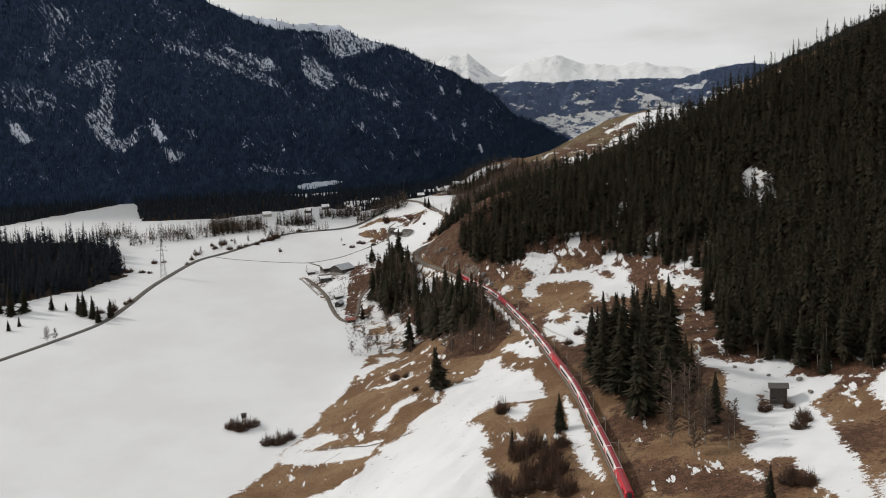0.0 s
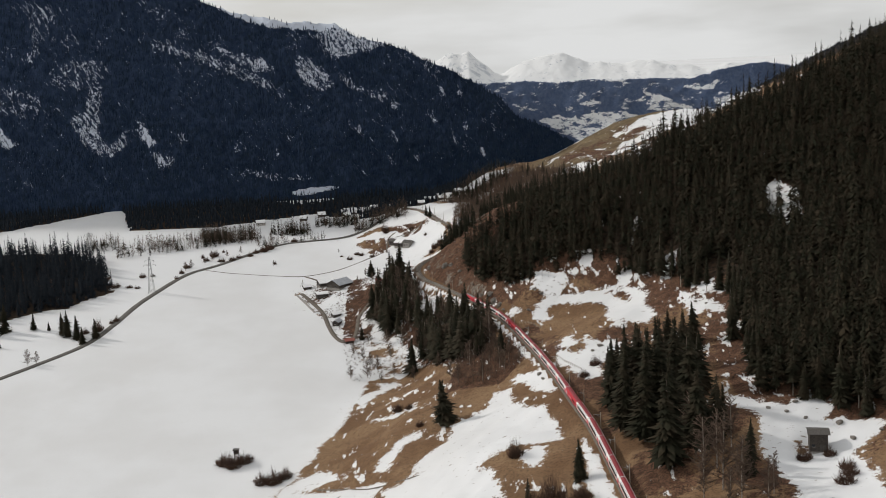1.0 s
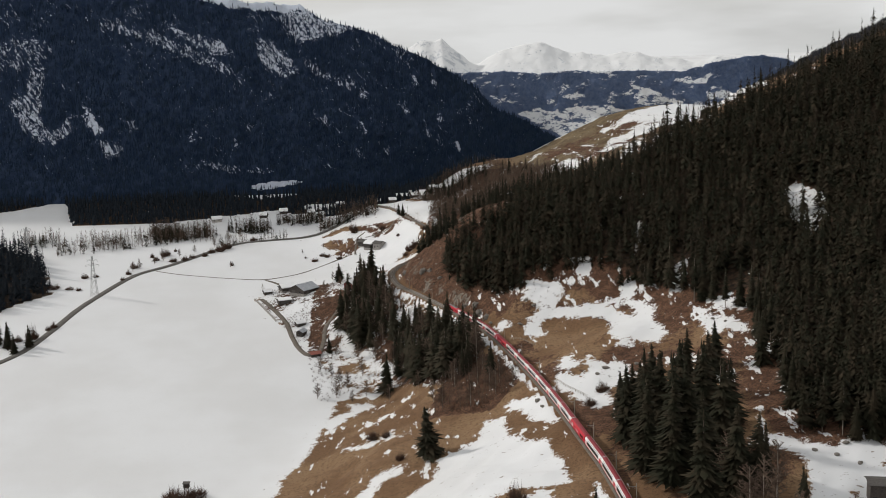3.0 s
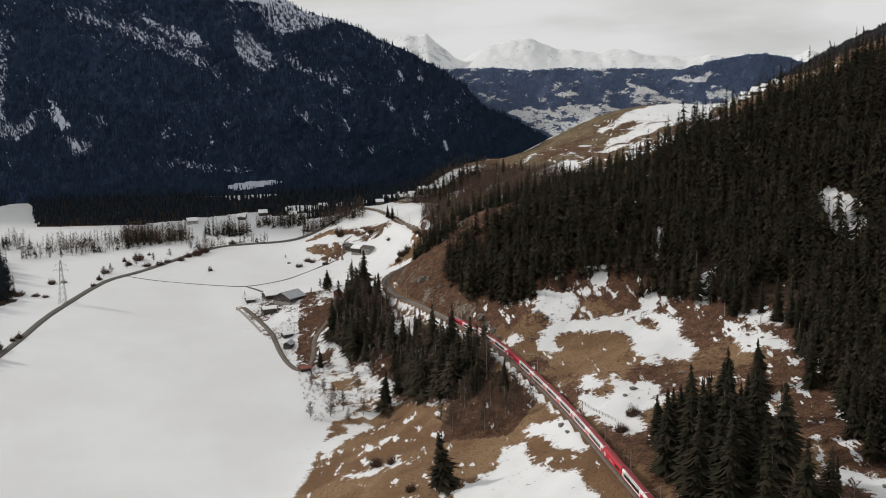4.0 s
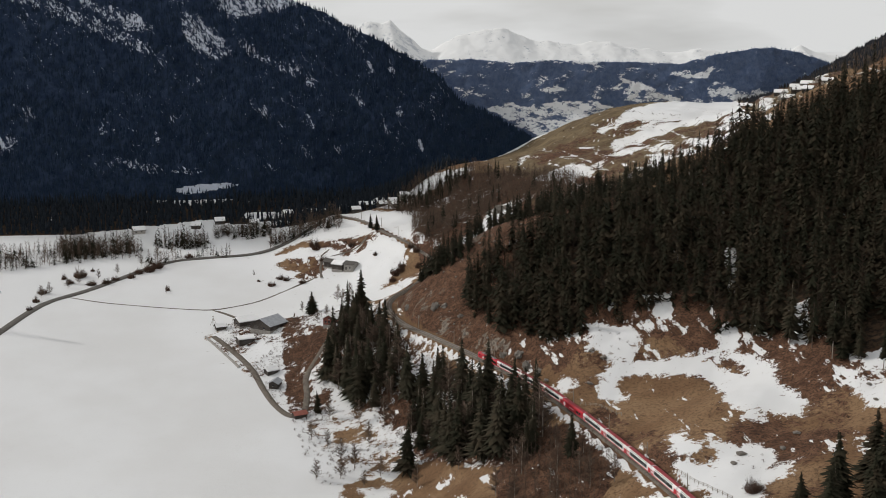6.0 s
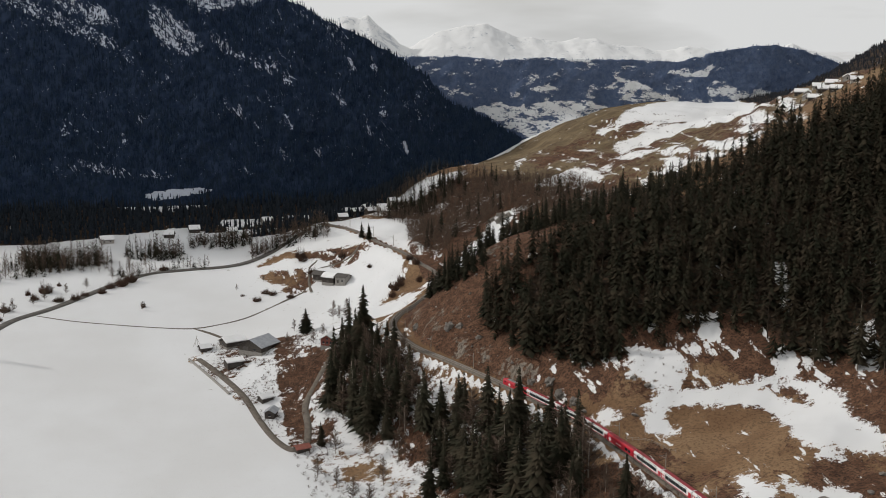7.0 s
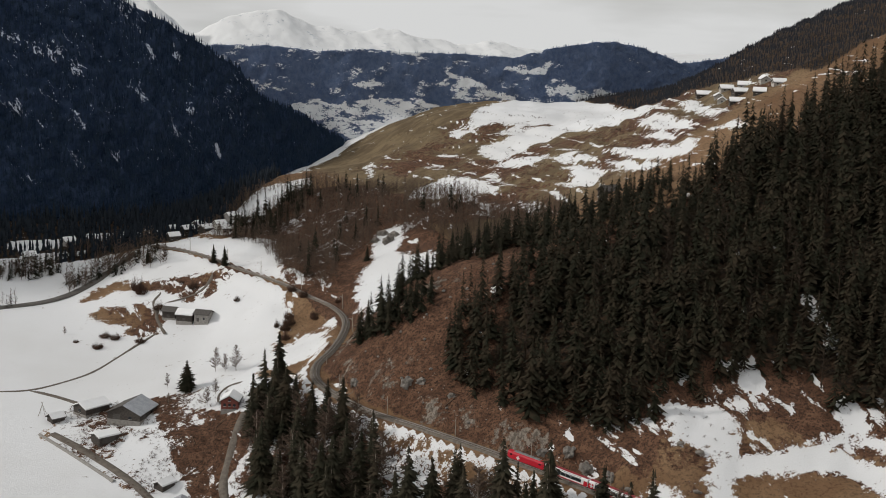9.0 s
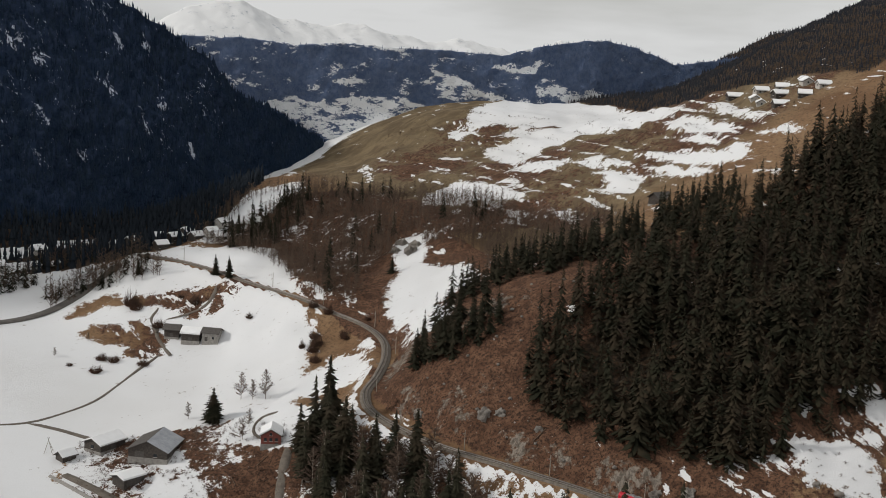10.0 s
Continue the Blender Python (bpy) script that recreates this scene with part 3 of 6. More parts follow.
WOODS_LEFT = np.array([(-420, 690), (-262, 712), (-226, 736), (-217, 735), (-211, 747), (-196, 760), (-207, 794), (-220, 820), (-241, 838), (-262, 842), (-420, 850)], float)
BRUSH_BARN = np.array([(-86, 742), (-78, 724), (-70, 706), (-64, 690), (-60, 676), (-52, 666), (-44, 656), (-40, 676), (-34, 700), (-28, 726), (-36, 742), (-52, 752), (-76, 760)], float)


FOOT_WOOD = np.array([(-420, 900), (-311, 872), (-295, 897), (-246, 930), (-234, 938), (-228, 928), (-215, 885), (-154, 884), (-91, 905), (-30, 868), (8, 878), (40, 905), (60, 950), (20, 962), (-60, 956), (-110, 962),
                      (-160, 955), (-420, 950)], float)
SIDE_HILL = np.array([(222, 978), (207, 905), (201, 874), (187, 836), (178, 812), (186, 796), (188, 770), (190, 738), (240, 735), (330, 745), (342, 870), (340, 978)], float)
GLADES = [np.array(q, float) for q in ([(41, 631), (46.5, 628), (53, 621), (56, 613), (52, 609), (45, 615)], [(65.5, 631), (71, 629), (68.3, 618), (62.3, 620.8)],
                                       [(79.3, 608), (83.5, 609), (85.5, 604.5), (83, 598), (78.5, 602)], [(92.3, 636), (95, 634), (90.5, 616), (86.8, 618)],
                                       [(95.2, 587.5), (100.2, 599.2), (105.7, 599.6), (102.4, 589), (98.9, 582.7)], [(149, 580), (158, 582), (161, 600), (155, 616), (147, 612), (146, 594)])]


CHALET_PAD = np.array([(-46, 735), (-39, 746), (-35, 748), (-26, 736), (-21, 732), (-22, 722), (-29, 714), (-34, 719), (-41, 728)], float)
OVAL = np.array([(44, 604), (52, 603), (62, 598), (70, 590), (70, 578), (64, 568), (56, 562), (48, 566), (42, 578), (39, 592)], float)
SAPLINGS = np.array([(-2, 552), (3, 582), (18, 592), (29, 577), (32, 555), (20, 540)], float)
FLANK = np.array([(-50, 671), (-47, 697), (-40, 704), (-35, 683), (-29, 663), (-16, 626), (-25, 620), (-40, 617), (-49, 614)], float)


def clearing(x, y):
    """Open meadows in the wood at the mountain's foot."""
    a = inside(x, y, np.array([(-330, 880), (-300, 897), (-246, 930), (-232, 940), (-224, 900), (-216, 884), (-250, 868), (-300, 860)], float)) > 0
    return a | (np.hypot((x + 100) / 24, (y - 948) / 16) < 1) | (np.hypot((x + 60) / 16, (y - 893) / 5) < 1) | (np.hypot((x + 60) / 12, (y - 911) / 7) < 1) | (np.hypot((x + 30) / 11, (y - 917) / 6) < 1)


def ground_cover(x, y, z):
    cover = np.full(len(x), 8.0)
    cover = np.minimum(cover, np.clip(-inside(x, y, TOE), -3.0, 8) - 0.8 * (1 + wavy(x, y, 30, 0.7)) * (inside(x, y, TOE) > 3))
    for sign, q in COVERS:
        lo, hi = q.min(0) - 9, q.max(0) + 9
        k = np.where((x > lo[0]) & (x < hi[0]) & (y > lo[1]) & (y < hi[1]))[0]
        d = np.clip(inside(x[k], y[k], q), -8, 5)
        cover[k] = np.maximum(cover[k], d) if sign > 0 else np.minimum(cover[k], -d)
    wood = np.clip((inside(x, y, FOREST) - 9 - 5 * wavy(x, y, 12, 6.0)) / 6 + 0.5, 0, 1)
    cover = np.where(wood > 0.5, np.minimum(cover, -3.2), cover)
    knoll = np.clip(inside(x, y, KNOLL) / 5 + 0.5, 0, 1)
    cover = np.where(knoll > 0.4, -0.6 - 1.8 * wavy(x, y, 9, 2.2), cover)
    barn = np.clip(inside(x, y, BRUSH_BARN) / 4 + 0.5, 0, 1)
    cover = np.where(barn > 0.5, np.where(x > -57, -1.5, 0.9) + 2.4 * wavy(x, y, 13, 5.2), cover)
    cover = np.where(inside(x, y, FLANK) + 2.0 * wavy(x, y, 7, 3.3) > 0, np.maximum(cover, 0.5 + 2.6 * wavy(x, y, 6, 4.2)), cover)
    cover = np.where(inside(x, y, CHALET_PAD) + 0.8 * wavy(x, y, 6, 1.1) > 0, np.maximum(cover, 3.0), cover)
    rav = np.clip(inside(x, y, RAVINE) / 6 + 0.5, 0, 1)
    scree = np.clip(inside(x, y, SCREE) / 6 + 0.5, 0, 1)
    cover = np.where(rav > 0.5, np.maximum(np.minimum(cover, 2.5), -1.6 + 1.7 * wavy(x, y, 15, 2.6)), cover)
    cover = np.where(scree > 0.5, np.minimum(cover, -6.5), cover)
    farm = np.clip(1.5 - np.hypot((x + 22) / 30, (y - 812) / 34), 0, 1)
    cover = cover - farm * np.clip(2.4 * wavy(x + y, 0.4 * (y - x), 9, 3.9) + 1.2 * wavy(x + y, 0.4 * (y - x), 4, 1.9), -1.5, 4) * 1.3
    bands = np.sin(z * 2.1 + 1.5 * wavy(x, y, 18, 3.0))
    terraced = np.clip((x - 72) / 10, 0, 1) * np.clip((y - 738) / 12, 0, 1) * np.clip((915 - y) / 12, 0, 1) * np.clip(-inside(x, y, FOREST) / 6, 0, 1)
    cover = np.where(terraced > 0.5, np.maximum(cover, 7.5 * bands - 7.3 + 2.2 * wavy(x, y, 13, 1.9)), cover)
    cover = np.where((y < 372) & (cover < 3), np.maximum(cover, -2.0 + 7.0 * wavy(x, y, 46, 2.3) - 0.3 * np.clip(y - 325, 0, 60)), cover)
    lost = np.maximum(np.clip(inside(x, y, WOODS_LEFT) / 6 + 0.5, 0, 1), np.clip(inside(x, y, FOOT_WOOD) / 6 + 0.5, 0, 1) * (1 - clearing(x, y)))
    back = np.clip(inside(x, y, SIDE_HILL) / 6 + 0.5, 0, 1)
    cover = np.where(lost > 0.5, -2.5, np.where(back > 0.5, np.minimum(cover, -4.0), cover))
    glade = np.zeros(len(x))
    for q in GLADES:
        glade = np.maximum(glade, np.clip(inside(x, y, q) / 2 + 0.6, 0, 1))
    cover = np.where(glade > 0.5, np.maximum(cover, 1.6), cover)
    wood = wood * (1 - glade)
    fleck = np.where(inside(x, y, TOE) > 1, 0.30 + 0.5 * wavy(x, y, 23, 4.4) + 0.25 * wavy(x, y, 8, 2.2) + 0.15 * (x < from_side(y)) * (y < 640), 0)
    fleck = np.where(terraced > 0.5, 0.2, fleck) * (1 - scree) * (1 - 0.9 * wood) * (1 - lost) * (1 - back)
    fleck = np.where(barn > 0.5, 0.35, np.where(knoll > 0.5, 0.7, np.where(rav > 0.5, 0.3, fleck)))
    rim = (np.abs(inside(x, y, FOREST)) < 9) & (y < 640)
    fleck = np.where(rim, np.maximum(fleck, 0.72), fleck)
    right = (x > from_side(y)) & (wood < 0.5) & (y < 660)
    brush = np.maximum.reduce([scree, rav * 0.9, barn, knoll * 0.8, terraced * (0.5 + 0.3 * wavy(x, y, 20, 2.7)), np.where(right, 0.52 + 0.4 * wavy(x, y, 16, 3.3), 0.2 + 0.25 * wavy(x, y, 22, 1.3))])
    brush = np.maximum(brush, farm * (0.75 + 0.4 * wavy(x, y, 7, 2.0)))
    brush = np.maximum(brush, 0.95 * (x > 5) * (x < 60) * (y > 742) * (y < 805))
    brush = np.maximum(brush, 0.9 * (y > 622) * (y < 745) * (x < 75) * (x > from_rail(y) + 4))
    brush = np.maximum(brush, np.clip(inside(x, y, FOREST + [-6, -4]) / 5 + 0.5, 0, 1) * 0.9)
    rock = scree * (0.30 + 0.35 * wavy(x, y, 12, 6.1))
    d, _ = from_line(x, y, rails[::3])
    rock = np.maximum(rock, np.where((d < 9) & (y > 640) & (y < 745) & (x > -22), 0.35 + 0.3 * wavy(x, y, 7, 1.1), 0))
    cover = np.where((y > 535) & (y < 735) & (x < from_rail(y)), np.maximum(cover, 2.2 - 1.6 * np.abs(d - 3.0) + 1.5 * wavy(x, y, 15, 2.0) * (y < 630)), cover)
    cover = np.where(d < 2.3, -5, cover)
    fleck = np.where(d < 2.4, -2.0, fleck)
    fleck = np.where((farm > 0.25) & (cover < 0.5), 0.75, fleck)
    brush = np.where(inside(x, y, OVAL) > 0, 0.0, np.where(inside(x, y, SAPLINGS) > -1, 0.95, brush))
    pasture = np.clip((y - 735) / 25, 0, 1) * np.clip((x - 52) / 18, 0, 1)
    return cover, brush, np.maximum.reduce([wood * 0.9, lost, back * 0.8, knoll * 0.35]), rock, fleck, pasture


def from_rail(y):
    return np.interp(y, [p[1] for p in TRACK], [p[0] for p in TRACK])


def from_side(y):
    return np.interp(y, [p[1] for p in TRACK[:9]], [p[0] for p in TRACK[:9]])


def axis(*runs):
    out = [runs[0][0]]
    for a, b, step in runs:
        n = max(1, int(round((b - a) / step)))
        out += [a + (b - a) * (i + 1) / n for i in range(n)]
    return np.array(out)


def build_ground():
    xs = axis((-2600, -400, 220), (-400, -130, 4), (-130, 180, 1.4), (180, 345, 3), (345, 2600, 220))
    ys = axis((-2200, -240, 175), (-240, 250, 8), (250, 330, 4), (330, 760, 1.4), (760, 870, 1.8), (870, 990, 3), (990, 2400, 235))
    gx, gy = np.meshgrid(xs, ys)
    x, y = gx.ravel(), gy.ravel()
    z = land(x, y)
    nx, ny = len(xs), len(ys)
    i = np.arange(nx * ny).reshape(ny, nx)
    quads = np.c_[i[:-1, :-1].ravel(), i[:-1, 1:].ravel(), i[1:, 1:].ravel(), i[1:, :-1].ravel()]
    me = mesh_of("ground", np.c_[x, y, z], quads, M_GROUND)
    for key, v in zip(("cover", "brush", "wood", "rock", "fleck", "pasture"), ground_cover(x, y, z)):
        me.attributes.new(key, "FLOAT", "POINT").data.foreach_set("value", np.asarray(v, np.float32))
    me.polygons.foreach_set("use_smooth", np.ones(len(quads), bool))
    return tagged(new("ground", me), "snow fields and dry brown grass on valley slopes", "ground", kind="structure")


build_ground()


# ---------------------------------------------------------------- far mountains
def loft(name, lines, material, label, across, up, rough, seed, cover=None):
    """A slope drawn through lines that run side by side, with gullies and ribs."""
    rows = []
    for line in lines:
        p = np.array(line, float)
        s = np.r_[0, np.cumsum(np.linalg.norm(np.diff(p[:, :2], axis=0), axis=1))]
        t = np.linspace(0, s[-1], across)
        rows.append(np.stack([np.interp(t, s, p[:, j]) for j in range(3)], -1))
    rows = np.array(rows)
    v = np.linspace(0, len(lines) - 1, up)
    k = np.minimum(v.astype(int), len(lines) - 2)
    f = (v - k)[:, None, None]
    grid = rows[k] * (1 - f) + rows[k + 1] * f
    g = grid.reshape(-1, 3)
    fade = np.repeat(np.minimum(1, 2.2 * np.sin(np.pi * np.clip(v / (len(lines) - 1), 0, 1)) + 0.12), across)
    ribs = wavy(g[:, 0] + 0.3 * g[:, 2], g[:, 2] * 0.35, 26, seed) + 0.5 * wavy(g[:, 0], g[:, 2] * 0.6, 9, seed + 2) + 0.25 * wavy(g[:, 0], g[:, 2], 3.4, seed + 5)
    g[:, 1] += rough * ribs * fade
    g[:, 2] += 0.45 * rough * (0.5 * wavy(g[:, 0], g[:, 1], 7, seed + 3) + 0.35 * wavy(g[:, 0], g[:, 1], 2.6, seed + 4)) * fade
    i = np.arange(up * across).reshape(up, across)
    quads = np.c_[i[:-1, :-1].ravel(), i[:-1, 1:].ravel(), i[1:, 1:].ravel(), i[1:, :-1].ravel()]
    me = mesh_of(name, g, quads, material)
    c = np.zeros(len(g)) if cover is None else cover(g[:, 0], g[:, 2])
    me.attributes.new("cover", "FLOAT", "POINT").data.foreach_set("value", np.asarray(c, np.float32))
    me.polygons.foreach_set("use_smooth", np.ones(len(quads), bool))
    return tagged(new(name, me), label, "mountain", kind="structure"), g.reshape(up, across, 3)


RIDGE = [(-520, 1030, 250), (-400, 1026, 300), (-300, 1020, 288), (-251, 1016, 264), (-208, 1013, 229), (-171, 1010, 206), (-151, 1009, 199), (-110, 1006, 190), (-74, 1001, 187), (-57, 998, 176),
         (-30, 993, 168), (-8, 990, 157), (13, 986, 147), (35, 983, 134), (48, 982, 126), (58, 980, 113), (73, 978, 106), (86, 977, 99), (99, 975, 91), (118, 975, 82)]
FOOT = [(-520, 925, 54), (-330, 930, 56), (-250, 934, 57), (-170, 936, 57), (-100, 940, 58), (-40, 945, 59), (0, 950, 60), (40, 956, 64), (75, 962, 72), (118, 970, 78)]
shoulder = [(x, 0.62 * y0 + 0.38 * y1, 0.62 * z0 + 0.38 * z1) for (x, y1, z1), (y0, z0) in
            zip(RIDGE, [(np.interp(p[0], [q[0] for q in FOOT], [q[1] for q in FOOT]), np.interp(p[0], [q[0] for q in FOOT], [q[2] for q in FOOT])) for p in RIDGE])]


# Snow on the shaded mountain, outlines in x and z: ledges and gullies, and how full they lie.
MOUNTAIN_SNOW = [
    (1.5, [(-171, 209), (-155, 205), (-133, 198), (-111, 193), (-86, 188), (-72, 193), (-57, 184), (-62, 180), (-72, 184), (-84, 182), (-93, 183), (-120, 186), (-151, 196)]),
    (0.55, [(-86, 186), (-72, 191), (-57, 184), (-35, 172), (-39, 167), (-57, 164), (-75, 160), (-82, 167)]),
    (0.50, [(-104, 166), (-93, 161), (-80, 149), (-75, 141), (-87, 137), (-98, 142), (-104, 153)]),
    (0.40, [(-220, 186), (-203, 179), (-172, 169), (-155, 161), (-133, 152), (-120, 142), (-111, 131), (-124, 138), (-146, 148), (-168, 158), (-194, 168), (-211, 173)]),
    (0.55, [(-173, 178), (-155, 170), (-128, 162), (-120, 153), (-133, 153), (-155, 164)]),
    (0.32, [(-287, 154), (-275, 167), (-264, 173), (-249, 168), (-243, 159), (-253, 149), (-274, 145)]),
    (0.45, [(-257, 151), (-247, 148), (-249, 131), (-250, 117), (-242, 106), (-236, 110), (-233, 120), (-229, 105), (-239, 96), (-252, 100), (-263, 112), (-270, 126), (-260, 132)]),
    (0.7, [(-330, 127), (-320, 122), (-307, 110), (-314, 107), (-325, 114)]),
    (0.75, [(-221, 121), (-214, 117), (-207, 106), (-212, 102), (-219, 111)]),
    (0.55, [(-211, 101), (-197, 95), (-191, 89), (-205, 87)]),
    (0.28, [(-309, 216), (-275, 206), (-288, 185), (-300, 164), (-308, 168), (-300, 189)]),
    (0.26, [(-334, 156), (-308, 151), (-283, 137), (-270, 128), (-308, 128), (-333, 133)]),
    (0.42, [(-154, 86), (-128, 81), (-94, 76), (-96, 73), (-133, 77)]),
    (0.40, [(-93, 181), (-84, 180), (-75, 154), (-58, 140), (-36, 130), (-41, 126), (-67, 140)]),
]
for sx, sz in ((-40, 135), (-33, 126), (-64, 112), (11, 99), (-4, 115), (20, 108), (-16, 85), (32, 88), (-33, 102), (-59, 108), (-189, 109), (-120, 95), (-150, 101), (4, 133), (17, 132)):
    MOUNTAIN_SNOW.append((0.62, [(sx - 2.5, sz + 2), (sx + 0.5, sz + 3), (sx + 3.5, sz - 2.5), (sx + 1, sz - 5)]))


def mountain_snow(x, z):
    """How full the snow lies: ledges and gullies by their outlines, a thin scatter elsewhere, none in the wood at the foot."""
    v = np.clip((z - 85) / 90, 0, 1) * 0.08 + 0.24 * wavy(x, z, 26, 2.0) + 0.20 * wavy(x, z, 9, 5.0) - 0.13 + 0.06 * (x > -60)
    for full, q in MOUNTAIN_SNOW:
        edge = inside(x, z, np.array(q, float)) + 1.2 * wavy(x, z, 5, 1.0)
        v = np.maximum(v, (full + 0.1) * np.clip(edge / 3.5 + 0.55, 0, 1) - 0.1)
    v = np.where(z < 74, -1.0, v)
    meadow = np.hypot((x + 94) / 19, (z - 66.5 - 0.06 * (x + 94)) / 2.3) + 0.45 * wavy(x, z, 7, 2.0)
    return np.where(meadow < 1, 1.6, v)


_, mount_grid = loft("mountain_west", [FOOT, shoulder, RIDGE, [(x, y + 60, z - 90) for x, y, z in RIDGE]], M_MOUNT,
                            "forested mountain side with snow gullies, blue haze and shade in its colours", 330, 120, 5.5, 1.0, mountain_snow)
HILL_TOP = [(30, 1012, 137), (51, 1006, 136), (68, 999, 137), (91, 990, 135), (114, 981, 137), (135, 972, 136), (161, 962, 136), (185, 952, 135), (201, 946, 140), (217, 940, 143), (236, 932, 145),
            (250, 926, 142), (267, 919, 135), (290, 911, 138), (380, 880, 160)]
HILL_FOOT = [(30, 1000, 76), (60, 990, 78), (84, 985, 80), (111, 975, 80), (124, 970, 80), (142, 963, 90), (157, 957, 100), (176, 951, 106), (216, 936, 110), (244, 926, 110), (257, 920, 112), (290, 905, 120), (380, 870, 130)]
HILL_CLEARINGS = [
    [(77, 107), (89, 110), (101, 109), (115, 111), (135, 113), (146, 110), (154, 107), (137, 98), (123, 91), (109, 89), (98, 96), (86, 102)],
    [(138, 121), (149, 120), (154, 124), (152, 126), (163, 125), (171, 121), (179, 117), (188, 113), (165, 112), (154, 112), (157, 116), (152, 119)],
    [(200, 121), (204, 125), (213, 123), (218, 119), (229, 119), (246, 118), (235, 112), (226, 110), (218, 110), (214, 114), (207, 117), (203, 115), (199, 117)],
    [(177, 128), (185, 131), (199, 132), (205, 135), (203, 130), (200, 126), (188, 127)], [(109, 119), (118, 121), (124, 119), (112, 117)],
    [(75, 142), (96, 141), (127, 141), (149, 138), (138, 134), (110, 135), (87, 135), (77, 137)], [(149, 139), (155, 139), (172, 139), (194, 139), (202, 141), (194, 135), (171, 136)], [(57, 119), (66, 119), (72, 116), (63, 115)]]


def hill_snow(x, z):
    """White clearings of the far hill, and a thin scatter of snow among its woods."""
    v = 0.15 + 0.45 * wavy(x, z * 2.5, 12, 4.0) + 0.3 * wavy(x, z * 2, 4, 1.0) - 0.7 * (x > 196) * (z > 120)
    for q in HILL_CLEARINGS:
        v = np.maximum(v, 1.35 * np.clip((inside(x, z, np.array(q, float)) + 1.0 * wavy(x, z, 4, 2.0)) / 2.0 + 0.6, 0, 1) - 0.2)
    return v


_, far_grid = loft("far_hill", [HILL_FOOT, HILL_TOP, [(x, y + 40, z - 30) for x, y, z in HILL_TOP]], M_FARHILL_HAZED, "distant wooded hill with white clearings, tinted blue for haze", 420, 90, 2.5, 3.0, hill_snow)
PEAKS = [(-60, 1045, 150), (-20, 1042, 150), (-9, 1040, 154), (5, 1040, 165), (13, 1040, 169), (21, 1040, 168), (27, 1040, 170), (34, 1040, 163), (44, 1040, 156), (52, 1040, 153), (62, 1040, 158), (80, 1042, 163), (100, 1044, 164), (122, 1044, 160),
         (149, 1042, 156), (175, 1042, 154), (206, 1042, 152), (245, 1042, 149), (275, 1040, 145), (290, 1038, 149), (305, 1036, 153), (324, 1036, 146), (353, 1030, 140), (400, 1030, 138), (520, 1030, 140)]
PEAKS = [(x, np.interp(x, [p[0] for p in PEAKS], [p[1] for p in PEAKS]),
          np.interp(x, [p[0] for p in PEAKS], [p[2] for p in PEAKS]) - 11.5 + 2.0 * math.sin(0.083 * x) + 0.8 * math.sin(0.19 * x + 1) + 0.35 * math.sin(0.43 * x + 2))
         for x in range(-60, 521, 3)]
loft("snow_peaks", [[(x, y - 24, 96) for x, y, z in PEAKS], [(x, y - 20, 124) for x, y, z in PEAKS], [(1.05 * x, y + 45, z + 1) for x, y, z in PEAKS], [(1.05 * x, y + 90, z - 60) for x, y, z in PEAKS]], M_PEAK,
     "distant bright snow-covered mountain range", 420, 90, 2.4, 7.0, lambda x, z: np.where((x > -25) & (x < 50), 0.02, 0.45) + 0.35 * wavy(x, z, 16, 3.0))


